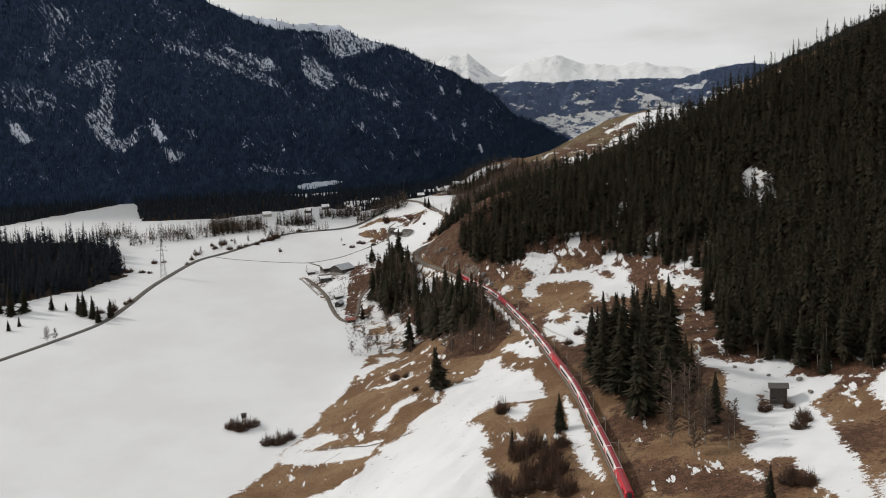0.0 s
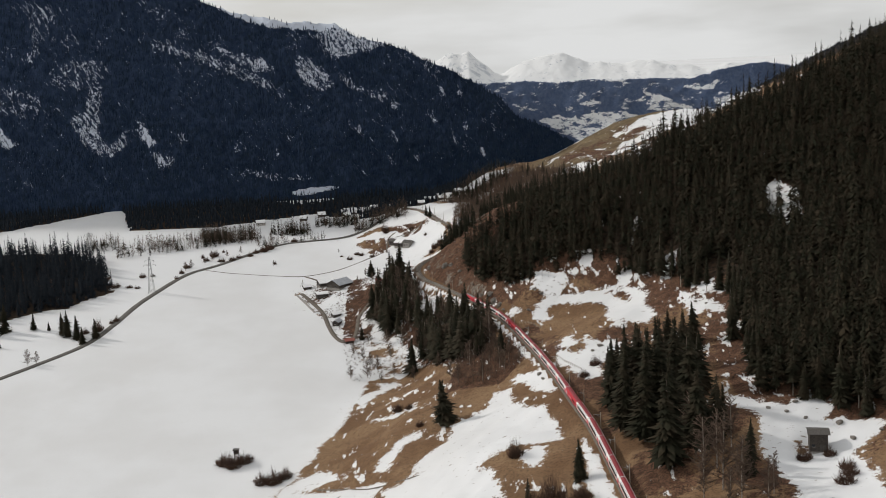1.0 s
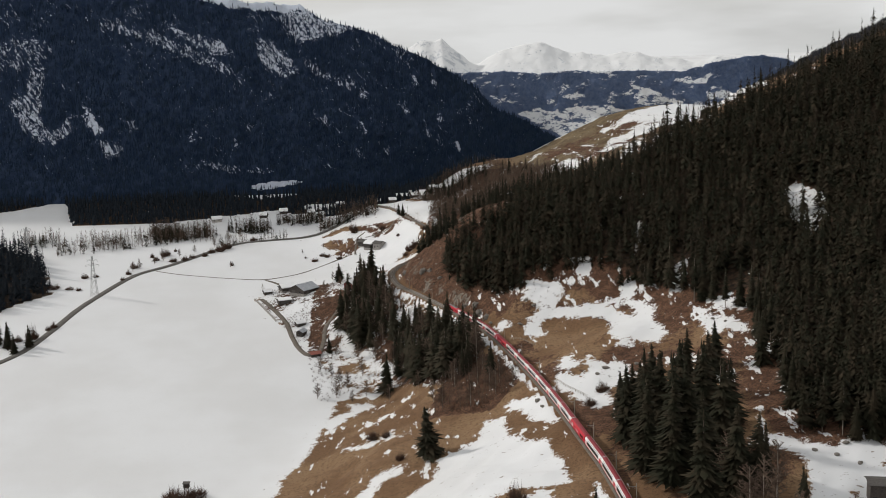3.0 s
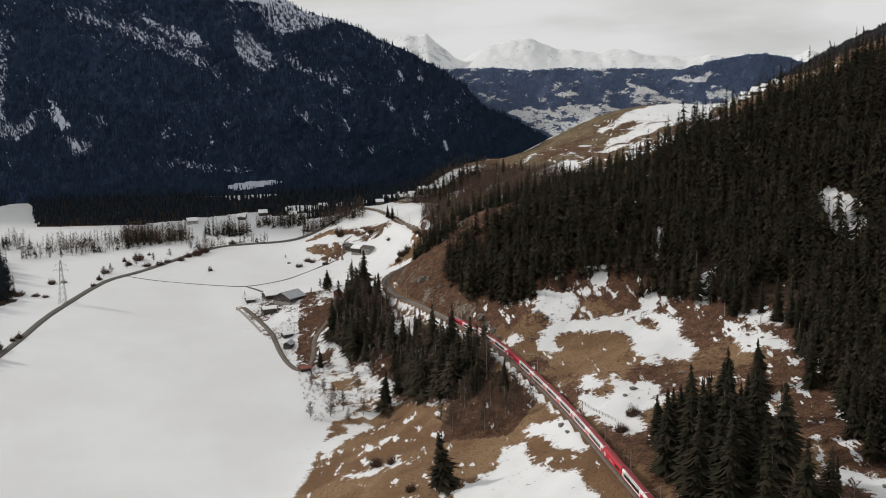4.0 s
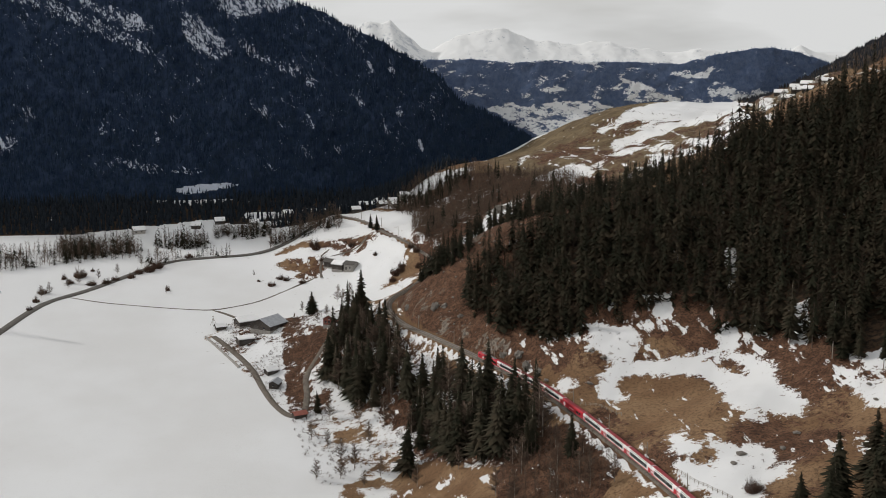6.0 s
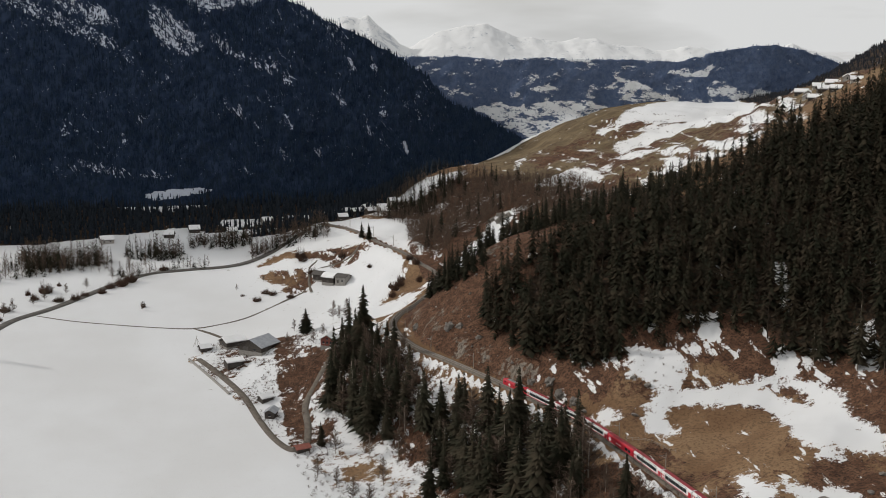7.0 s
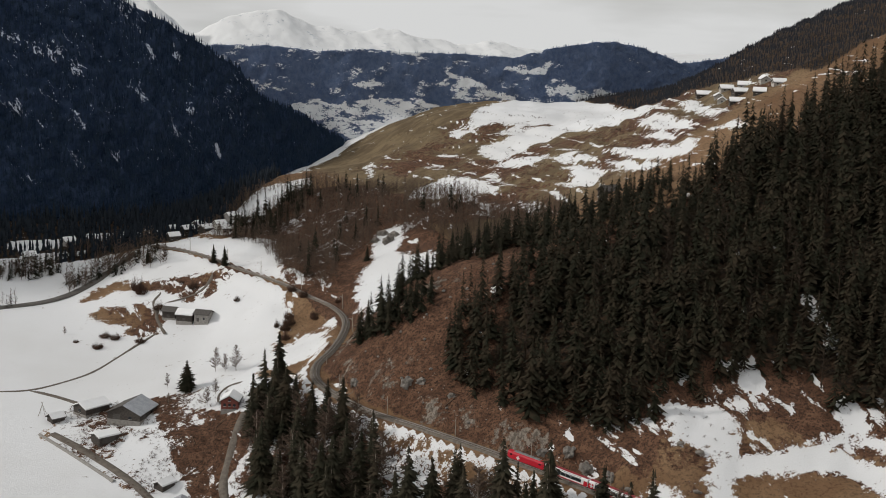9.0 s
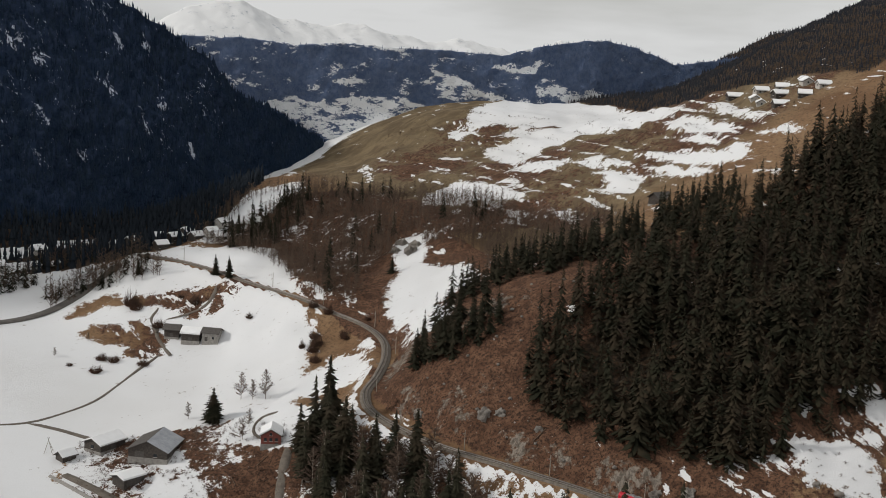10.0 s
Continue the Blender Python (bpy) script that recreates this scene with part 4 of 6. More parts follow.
# ---------------------------------------------------------------- trees
def spruce_crown(rng, h, layers, boughs, width=0.17, base=0.10, sprays=1):
    """Drooping boughs, each a fan of narrow sprays, as vertices and triangles; the tree stands at the origin."""
    v, f = [], []
    lean = rng.uniform(-0.025, 0.025, 2)
    side = rng.uniform(0, 6.3)
    for i in range(layers):
        u = i / (layers - 1)
        z = h * (base + (0.985 - base) * u ** 0.92)
        r0 = h * width * ((1 - u) ** 0.8) * (0.74 + 0.26 * math.sin(7 * u + rng.uniform(0, 6))) + 0.015 * h
        n = max(4, int(boughs * (1 - 0.55 * u)))
        turn = rng.uniform(0, 6.3)
        for k in range(n):
            if rng.random() < 0.10 and u < 0.9:
                continue
            a = turn + 2 * math.pi * (k + rng.uniform(-0.35, 0.35)) / n
            r = r0 * rng.uniform(0.5, 1.15) * (1 + 0.22 * math.sin(a + side) + 0.12 * math.sin(2 * a + 9 * u))
            drop = r * rng.uniform(0.10, 0.6)
            lift = h * 0.012 + 0.10 * r
            zz = z + rng.uniform(-1.1, 1.1) * h * 0.9 / layers
            ox, oy = lean[0] * zz, lean[1] * zz
            for m in range(sprays):
                fan = 0.0 if sprays == 1 else (m - (sprays - 1) / 2) * rng.uniform(0.35, 0.55)
                reach = r * (1.0 if fan == 0 else rng.uniform(0.6, 0.92))
                w = reach * rng.uniform(0.14, 0.25) * (1.0 if sprays == 1 else 0.7) + 0.004 * h
                c, s = math.cos(a + fan), math.sin(a + fan)
                dip = drop * rng.uniform(0.7, 1.25)
                at = len(v)
                for d, e, dz in ((0.03, 0, lift), (rng.uniform(0.45, 0.68), w, -0.6 * dip), (1.0, 0, -dip), (rng.uniform(0.4, 0.62), -w, -0.62 * dip)):
                    v.append((ox + c * d * reach - s * e, oy + s * d * reach + c * e, zz + dz))
                f += [(at, at + 1, at + 2), (at, at + 2, at + 3)]
    at = len(v)
    v += [(0.012 * h, 0, 0.93 * h), (-0.007 * h, 0.01 * h, 0.93 * h), (-0.007 * h, -0.01 * h, 0.93 * h), (0, 0, 1.03 * h)]
    f += [(at, at + 1, at + 3), (at + 1, at + 2, at + 3), (at + 2, at, at + 3)]
    return np.array(v), np.array(f)


def trunk_mesh(h, r, material, top=0.95, bend=0.0):
    bm = bmesh.new()
    last = (0, 0, -0.6)
    for k in range(1, 5):
        here = (bend * h * (k / 4) ** 2, 0.6 * bend * h * (k / 4) ** 2, h * top * k / 4)
        rod(bm, last, here, r * (1 - 0.82 * (k - 1) / 4), r * (1 - 0.82 * k / 4), 6)
        last = here
    me = bpy.data.meshes.new("trunk")
    bm.to_mesh(me)
    bm.free()
    me.materials.append(material)
    return me


def bare_crown(rng, h, limbs, spread_by, twigs=5, base=0.25, thick=0.009):
    """Bare limbs and twigs as thin three-sided spikes; vertices and triangles."""
    v, f = [], []

    def spike(a, b, r):
        a, b = np.array(a), np.array(b)
        d = b - a
        side = np.cross(d, (0.3, 0.2, 1.0))
        side = side / (np.linalg.norm(side) + 1e-9) * r
        other = np.cross(d, side)
        other = other / (np.linalg.norm(other) + 1e-9) * r
        at = len(v)
        v.extend([a + side, a - 0.5 * side + 0.87 * other, a - 0.5 * side - 0.87 * other, b])
        f.extend([(at, at + 1, at + 3), (at + 1, at + 2, at + 3), (at + 2, at, at + 3)])

    for i in range(limbs):
        u = (i + rng.random()) / limbs
        z = h * (base + (0.93 - base) * u)
        a = rng.uniform(0, 6.3)
        length = h * spread_by * (1 - 0.62 * u) * rng.uniform(0.7, 1.2)
        rise = rng.uniform(0.35, 1.1)
        root = np.array((0, 0, z))
        tip = root + np.array((math.cos(a), math.sin(a), rise)) * length / math.hypot(1, rise)
        spike(root, tip, thick * h)
        for k in range(twigs):
            p = root + (tip - root) * rng.uniform(0.25, 0.9)
            q = p + np.array((rng.normal(0, 1), rng.normal(0, 1), rng.uniform(0.1, 1.3))) * length * 0.25
            spike(p, q, thick * 0.6 * h)
    return np.array(v), np.array(f)


def place_many(name, shapes, spots, material, label, category, rng):
    """Far or uncountable plants joined into one object of their own."""
    verts, faces, at = [], [], 0
    for x, y, z, s in spots:
        v, f = shapes[rng.integers(len(shapes))]
        a = rng.uniform(0, 6.3)
        c, sn = math.cos(a) * s, math.sin(a) * s
        verts.append(np.c_[v[:, 0] * c - v[:, 1] * sn + x, v[:, 0] * sn + v[:, 1] * c + y, v[:, 2] * s * rng.uniform(0.9, 1.12) + z])
        faces.append(f + at)
        at += len(v)
    return tagged(new(name, mesh_of(name, np.concatenate(verts), np.concatenate(faces), material)), label, category, kind="stuff")


def scatter(outline, gap, rng, keep=None):
    """Places in an outline about gap metres from one another."""
    q = np.array(outline, float)
    lo, hi = q.min(0), q.max(0)
    nx, ny = int((hi[0] - lo[0]) / gap) + 1, int((hi[1] - lo[1]) / gap) + 1
    gx, gy = np.meshgrid(np.arange(nx), np.arange(ny))
    x = lo[0] + (gx.ravel() + rng.uniform(-0.42, 0.42, nx * ny) + 0.5 * (gy.ravel() % 2)) * gap
    y = lo[1] + (gy.ravel() + rng.uniform(-0.42, 0.42, nx * ny)) * gap
    k = inside(x, y, q) > 0
    if keep is not None:
        k &= keep(x, y)
    return x[k], y[k]


rng = np.random.default_rng(5)
TALL = 16.0
spruce_meshes = []
for k in range(7):
    v, f = spruce_crown(np.random.default_rng(40 + k), TALL, 34, 15, width=0.205 + 0.025 * (k % 3), base=0.03 + 0.02 * (k % 4), sprays=3)
    spruce_meshes.append((mesh_of("crown", v, f, M_SPRUCE), trunk_mesh(TALL, 0.20, M_BARK)))
pine_meshes = []
for k in range(5):
    v, f = spruce_crown(np.random.default_rng(60 + k), TALL, 28, 12, width=0.19 + 0.03 * (k % 3), base=0.08 + 0.05 * (k % 3), sprays=3)
    pine_meshes.append((mesh_of("crown", v, f, M_PINE), trunk_mesh(TALL, 0.19, M_PALEBARK)))
high_meshes = []
for k in range(4):
    v, f = spruce_crown(np.random.default_rng(80 + k), TALL, 24, 11, width=0.165, base=0.20 + 0.05 * k, sprays=3)
    high_meshes.append((mesh_of("crown", v, f, M_SPRUCE), trunk_mesh(TALL, 0.17, M_PALEBARK if k % 2 else M_BARK)))
lean_shapes = [spruce_crown(np.random.default_rng(120 + k), TALL, 22, 11, width=0.225 + 0.035 * (k % 3), base=0.04 + 0.05 * (k % 3)) for k in range(6)]


small_shapes = [spruce_crown(np.random.default_rng(140 + k), TALL, 18, 10, width=0.20 + 0.03 * (k % 3), base=0.04) for k in range(4)]
twig_shapes = [bare_crown(np.random.default_rng(300 + k), 10.0, 22, 0.28, 4, 0.12, 0.009) for k in range(5)]
stem = np.array([(0.12, 0, -0.3), (-0.06, 0.1, -0.3), (-0.06, -0.1, -0.3), (0, 0, 9.6)])
twig_shapes = [(np.vstack([v, stem]), np.vstack([f, np.array([(0, 1, 3), (1, 2, 3), (2, 0, 3)]) + len(v)])) for v, f in twig_shapes]


def tree(x, y, s, label, group, meshes, name="spruce_tree", sink=0.1):
    """One tree with its trunk and crown."""
    t = thing(name, label, "tree", (x, y, float(land(x, y)[0]) - sink), group)
    crown, trunk = meshes
    part("trunk", trunk, None, t)
    part("crown", crown, None, t)
    t.rotation_euler = (0, 0, rng.uniform(0, 6.3))
    t.scale = (s * rng.uniform(0.92, 1.1), s * rng.uniform(0.92, 1.1), s)
    return t


def shrink(y):
    return float(np.interp(y, [430, 560, 640, 720, 830], [1.15, 1.05, 0.97, 0.88, 0.6]))


def forest():
    """The wooded hillside above the railway: its lower edge tree by tree, the rest as one wood."""
    def gaps(x, y):
        open_ground = np.hypot((x - 116) / 8, (y - 566) / 12) < 1
        for q in GLADES:
            open_ground |= (inside(x, y, q) > 0.3) & (wavy(x, y, 3.7, 1.4) < 0.35)
        rim = inside(x, y, FOREST)
        return ~open_ground & ((rim > 8) | (wavy(x, y, 6.5, 2.9) > 0.25 - 0.15 * rim - 0.5 * (y > 632)) | (y > 690))
    x, y = scatter(FOREST, 4.05, rng, gaps)
    edge = inside(x, y, FOREST)
    front = np.argsort(edge + 0.25 * np.maximum(y - 600, 0) + 3.0 * (y > 690) * 6)[:120]
    spots, brown = [], []
    for i in range(len(x)):
        s = shrink(y[i]) * rng.uniform(0.6, 1.12) * (1.22 if rng.random() < 0.14 else 1.0) * (0.9 if y[i] > 690 else 1.0) * (1.12 if x[i] > 110 and y[i] > 640 else 1.0)
        if i in set(front.tolist()):
            tree(x[i], y[i], s, "dark green spruce tree at the forest edge", "forest edge", (high_meshes if rng.random() < 0.35 else pine_meshes if rng.random() < 0.4 else spruce_meshes)[rng.integers(4)])
        elif rng.random() < 0.08:
            brown.append((x[i], y[i], float(land(x[i], y[i])[0]) - 0.2, 1.45 * s))
        else:
            spots.append((x[i], y[i], float(land(x[i], y[i])[0]) - 0.2, s))
    place_many("spruce_forest", lean_shapes[:3] + small_shapes, spots, M_SPRUCE, "dense dark spruce forest on a steep hillside", "forest", rng)
    place_many("larches", twig_shapes, brown, M_LARCH, "leafless brown larches among the dark spruces", "wood", rng)


forest()


# ---------------------------------------------------------------- railway
def ribbon(name, line, half, lift, material, label, category, step=2.0, crown=0.0, kind="structure", snap=True, skirt=0.6, taper=1.0):
    """A band along a line, lying on the ground, with sides that go down into it."""
    p = along(line, step)
    d = np.gradient(p[:, :2], axis=0)
    d /= np.linalg.norm(d, axis=1, keepdims=True) + 1e-9
    n = np.c_[d[:, 1], -d[:, 0]]
    z = land(p[:, 0], p[:, 1]) if snap else p[:, 2]
    z = np.convolve(np.r_[z[0], z[0], z, z[-1], z[-1]], np.ones(5) / 5, "valid") if snap else z
    cols = []
    narrow = np.interp(p[:, 1], [690, 770], [1.0, taper])[:, None]
    for off, dz in ((-half - skirt * 0.8, -skirt), (-half, 0), (0, crown), (half, 0), (half + skirt * 0.8, -skirt)):
        q = p[:, :2] + n * off * narrow
        cols.append(np.c_[q, z + lift + dz])
    g = np.array(cols)
    m = len(p)
    i = np.arange(5 * m).reshape(5, m)
    quads = np.c_[i[:-1, :-1].ravel(), i[:-1, 1:].ravel(), i[1:, 1:].ravel(), i[1:, :-1].ravel()]
    return tagged(new(name, mesh_of(name, g.reshape(-1, 3), quads[:, ::-1], material)), label, category, kind=kind)


track_bed = ribbon("railway_bed", TRACK, 1.4, 0.0, M_BALLAST, "grey ballast bed of a single-track railway", "railway", 2.0, 0.05, snap=False, skirt=1.2, taper=0.68)
ribbon("railway_bed", [(64, -230, 22), (61, -60, 22), (58, 140, 22), (55, 280, 22), (54, 331, 22)], 1.4, 0.0, M_BALLAST, "grey ballast bed of the railway behind the spruces", "railway", 4.0, 0.05, skirt=1.2)
path = along(TRACK, 0.5)
arc = np.r_[0, np.cumsum(np.linalg.norm(np.diff(path, axis=0), axis=1))]


def on_track(s):
    """The place on the track's middle, s metres from its start, and the heading there."""
    p = np.array([np.interp(s, arc, path[:, j]) for j in range(3)])
    a = np.array([np.interp(s - 1.5, arc, path[:, j]) for j in range(3)])
    b = np.array([np.interp(s + 1.5, arc, path[:, j]) for j in range(3)])
    return p, (b - a) / np.linalg.norm(b - a)


def rails_and_sleepers():
    gauge = 0.52
    for side in (-1, 1):
        v, f = [], []
        for s in np.arange(0, arc[-1], 2.0):
            p, d = on_track(s)
            n = np.array((d[1], -d[0], 0)) / math.hypot(d[0], d[1])
            at = len(v)
            for o, h in ((-0.06, 0.10), (0.06, 0.10), (0.045, 0.26), (-0.045, 0.26)):
                v.append(p + n * (side * gauge * np.interp(p[1], [690, 770], [1.0, 0.7]) + o) + np.array((0, 0, h)))
            if at:
                f += [(at - 4 + i, at - 4 + (i + 1) % 4, at + (i + 1) % 4, at + i) for i in range(4)]
        part("rail", mesh_of("rail", v, f, M_RAIL), None, track_bed)
    me = box_mesh("sleeper", -0.9, 0.9, -0.12, 0.12, 0.02, 0.12, M_SLEEPER)
    for s in np.arange(60, 545, 1.7):
        p, d = on_track(s)
        ob = part("sleeper", me, None, track_bed)
        ob.matrix_basis = Matrix.Translation(p) @ Matrix.Rotation(math.atan2(d[1], d[0]) - math.pi / 2, 4, "Z") @ Matrix.Diagonal((float(np.interp(p[1], [690, 770], [1.0, 0.7])), 1, 1, 1))


rails_and_sleepers()


# ---------------------------------------------------------------- train
def hull(bm, length, half, profile, ends=0.0):
    """A coach shell: the side profile (y, z) drawn along x."""
    rings = []
    for x in (-length / 2, -length / 2 + ends, length / 2 - ends, length / 2):
        k = 0.90 if abs(x) > length / 2 - 1e-6 and ends else 1.0
        ring = [bm.verts.new((x, y * half * k, z)) for y, z in profile]
        rings.append(ring)
    n = len(profile)
    for a, b in zip(rings[:-1], rings[1:]):
        for i in range(n):
            bm.faces.new((a[i], a[(i + 1) % n], b[(i + 1) % n], b[i]))
    bm.faces.new(rings[0][::-1])
    bm.faces.new(rings[-1])


SIDE = ((-0.94, 0.62), (-1.0, 0.85), (-1.0, 2.35), (-0.93, 2.85), (-0.62, 3.22), (0, 3.34), (0.62, 3.22), (0.93, 2.85), (1.0, 2.35), (1.0, 0.85), (0.94, 0.62))


def bogie(parent, x):
    b = bmesh.new()
    box(b, x - 1.35, x + 1.35, -0.95, -0.85, 0.42, 0.62)
    box(b, x - 1.35, x + 1.35, 0.85, 0.95, 0.42, 0.62)
    box(b, x - 0.25, x + 0.25, -0.9, 0.9, 0.45, 0.68)
    frame_part = part("bogie", b, M_UNDER, parent)
    for dx in (-0.9, 0.9):
        for y in (-0.58, 0.58):
            w = bmesh.new()
            rod(w, (x + dx, y - 0.06, 0.36), (x + dx, y + 0.06, 0.36), 0.36, 0.36, 12)
            part("wheel", w, M_RAIL, frame_part)


def coach(red):
    """A panorama coach: white with a long glass band, or a red service coach."""
    t = thing("railway_coach", "red dining coach with white emblem on the track" if red else "white and red panorama coach with long dark windows", "railway coach", group="coaches of the train")
    L, H = 17.6, 1.32
    b = bmesh.new()
    hull(b, L, H, SIDE, 0.25)
    part("body", b, M_TRAINRED if red else M_TRAINWHITE, t)
    b = bmesh.new()
    hull(b, L - 0.3, H, ((-0.63, 3.235), (0, 3.40), (0.63, 3.235), (0.60, 3.20), (0, 3.33), (-0.60, 3.20)))
    part("roof", b, M_TRAINROOF, t)
    for y in (-1, 1):
        if red:
            spans = [(-7.2, -5.8), (-5.5, -3.6)]
        else:
            spans = [(-6.2 + 2.1 * i, -4.2 + 2.1 * i) for i in range(6)]
        for a, c in spans:
            b = bmesh.new()
            box(b, a, c, y * H - 0.03, y * H + 0.03, 1.38, 2.36)
            part("window", b, M_GLASS, t)
            if not red:
                b = bmesh.new()
                q = [b.verts.new(p) for p in ((a, y * H * 1.012, 2.40), (c, y * H * 1.012, 2.40), (c, y * H * 0.80, 3.05), (a, y * H * 0.80, 3.05))]
                b.faces.new(q if y < 0 else q[::-1])
                r = bmesh.ops.extrude_face_region(b, geom=b.faces[:])
                for w in [e for e in r["geom"] if isinstance(e, bmesh.types.BMVert)]:
                    w.co += Vector((0, y * 0.02, 0.03))
                part("roof_window", b, M_GLASS, t)
        if not red:
            for x0, x1 in ((-L / 2 + 0.02, -L / 2 + 1.5), (L / 2 - 2.0, L / 2 - 0.02)):
                b = bmesh.new()
                box(b, x0, x1, y * H - 0.025, y * H + 0.025, 0.9, 2.34)
                part("end_panel", b, M_TRAINRED, t, "red end panel")
                if x1 > 0:
                    b = bmesh.new()
                    box(b, x0 + 0.2, x0 + 1.5, y * H - 0.05, y * H + 0.05, 1.4, 1.85)
                    box(b, x0 + 0.62, x0 + 1.08, y * (H + 0.004) - 0.05, y * (H + 0.004) + 0.05, 0.98, 2.26)
                    part("emblem", b, M_TRAINWHITE, t, "white emblem")
            b = bmesh.new()
            box(b, -L / 2 + 0.3, L / 2 - 0.3, y * H - 0.02, y * H + 0.02, 0.66, 0.92)
            part("skirt_band", b, M_TRAINRED, t, "red sill band")
        else:
            b = bmesh.new()
            box(b, 5.6, 7.4, y * H - 0.04, y * H + 0.04, 1.35, 2.0)
            box(b, 6.15, 6.85, y * (H + 0.004) - 0.04, y * (H + 0.004) + 0.04, 0.85, 2.5)
            part("emblem", b, M_TRAINWHITE, t, "white emblem")
            b = bmesh.new()
            for i in range(4):
                box(b, -1.2 + i * 0.9, -0.5 + i * 0.9, y * H - 0.03, y * H + 0.03, 1.5, 1.85)
            part("lettering", b, M_TRAINWHITE, t, "white bars of lettering")
    b = bmesh.new()
    box(b, -6.0, 6.0, -1.0, 1.0, 0.40, 0.64)
    part("underframe", b, M_UNDER, t)
    for x in (-6.6, 6.6):
        bogie(t, x)
    for x in (-L / 2 - 0.25, L / 2 + 0.25):
        b = bmesh.new()
        box(b, x - 0.28, x + 0.28, -0.7, 0.7, 0.8, 2.9)
        part("gangway", b, M_UNDER, t)
    return t


def engine():
    t = thing("locomotive", "red electric locomotive with grey roof gear and raised pantograph", "locomotive")
    L, H = 15.6, 1.36
    b = bmesh.new()
    hull(b, L, H, ((-0.95, 0.62), (-1, 0.85), (-1, 2.55), (-0.86, 3.0), (-0.55, 3.2), (0.55, 3.2), (0.86, 3.0), (1, 2.55), (1, 0.85), (0.95, 0.62)), 0.9)
    part("body", b, M_TRAINRED, t)
    b = bmesh.new()
    box(b, -5.6, 5.6, -0.72, 0.72, 3.2, 3.38)
    for i in range(4):
        box(b, -4.8 + 2.6 * i, -3.4 + 2.6 * i, -0.5, 0.5, 3.38, 3.6)
    part("roof_equipment", b, M_STEELPOLE, t)
    for x in (-1, 1):
        b = bmesh.new()
        box(b, x * (L / 2) - 0.10, x * (L / 2) + 0.04, -1.0, 1.0, 2.0, 2.75)
        part("windscreen", b, M_GLASS, t)
        for y in (-0.85, 0.85):
            b = bmesh.new()
            rod(b, (x * (L / 2 - 0.05), y, 1.2), (x * (L / 2 + 0.06), y, 1.2), 0.14, 0.14, 10)
            part("headlight", b, M_TRAINWHITE, t)
    for y in (-1, 1):
        for a, c in ((-6.6, -5.7), (5.7, 6.6)):
            b = bmesh.new()
            box(b, a, c, y * H - 0.03, y * H + 0.03, 1.9, 2.5)
            part("side_window", b, M_GLASS, t)
        b = bmesh.new()
        box(b, 2.4, 3.9, y * H - 0.04, y * H + 0.04, 1.35, 1.85)
        box(b, 2.9, 3.4, y * (H + 0.004) - 0.04, y * (H + 0.004) + 0.04, 0.9, 2.3)
        part("emblem", b, M_TRAINWHITE, t, "white emblem")
    b = bmesh.new()
    rod(b, (-3.4, 0, 3.6), (-2.2, 0, 4.35), 0.05, 0.05)
    rod(b, (-2.2, 0, 4.35), (-3.3, 0, 5.0), 0.05, 0.05)
    box(b, -3.4, -3.2, -0.75, 0.75, 4.98, 5.06)
    part("pantograph", b, M_UNDER, t)
    for x in (-4.6, 4.6):
        bogie(t, x)
    return t


def coach_length(s):
    return float(np.interp(s, [40, 130, 250, 350], [18.2, 17.0, 14.0, 11.8]))


def make_train(front):
    kinds = {False: coach(False), True: coach(True)}
    s, first, used = front, True, set()
    count = 0
    while s > 45:
        L = coach_length(s)
        k = L / 18.1
        length = (16.0 if first else 18.1) * k
        p, d = on_track(s - length / 2)
        m = Matrix.Translation(p + np.array((0, 0, 0.22 * k))) @ Vector(d).to_track_quat("X", "Z").to_matrix().to_4x4()
        if first:
            t = engine()
            t.matrix_basis = m
        else:
            red = count % 7 == 4
            t = kinds[red]
            if red in used:
                t = copy_thing(kinds[red], m)
            else:
                used.add(red)
                t.matrix_basis = m
        t.scale = (k, k, k)
        s -= length
        first = False
        count += 1


make_train(320.0)


# ---------------------------------------------------------------- roads and lanes
ROAD = [(-262, 600), (-233, 632), (-210, 657), (-192, 680), (-184, 705), (-178, 733), (-172, 752), (-158, 786), (-141, 803), (-110, 838), (-90, 845), (-67, 848), (-45, 856), (-30, 864)]
LANE = [(-84, 744), (-76, 727), (-68.7, 710), (-64.5, 692), (-60, 677), (-55, 669), (-50.5, 672), (-48.5, 684), (-48, 696), (-43, 706), (-38.5, 714), (-33, 722)]
FIELD_PATH = [(-150, 795), (-133, 786.5), (-117, 781.5), (-100, 777.5), (-86, 775), (-75, 778), (-65, 782.5), (-56, 790), (-48, 797), (-41, 802), (-35, 806)]
BARN_PATH = [(-85, 775), (-78, 768), (-72, 760), (-68, 756)]
FARM_TRACK = [(-36, 801), (-36, 808), (-35.5, 815), (-32, 820), (-26, 818), (-19, 817.5), (-14, 821), (-10, 826)]
YARD_TRACK = [(-35.5, 815), (-34.5, 823), (-30, 828), (-29, 834)]
CHALET_TRACK = [(-34, 722), (-37.5, 728), (-38, 734), (-33.5, 739), (-27, 737)]


def level(line):
    return [(x, y, 0.0) for x, y in line]


ribbon("road", level(ROAD), 1.7, 0.22, M_ROAD, "narrow dark asphalt road along the snowy field", "road", 3, 0.08, skirt=0.5)
ribbon("lane", level(LANE), 1.0, 0.25, M_LANE, "winding grey-brown gravel lane past the farm", "lane", 2, 0.05, skirt=0.7)
ribbon("field_path", level(FIELD_PATH), 0.34, 0.07, M_LANE, "thin trodden path across the snow field", "path", 3, 0.02, skirt=0.25)
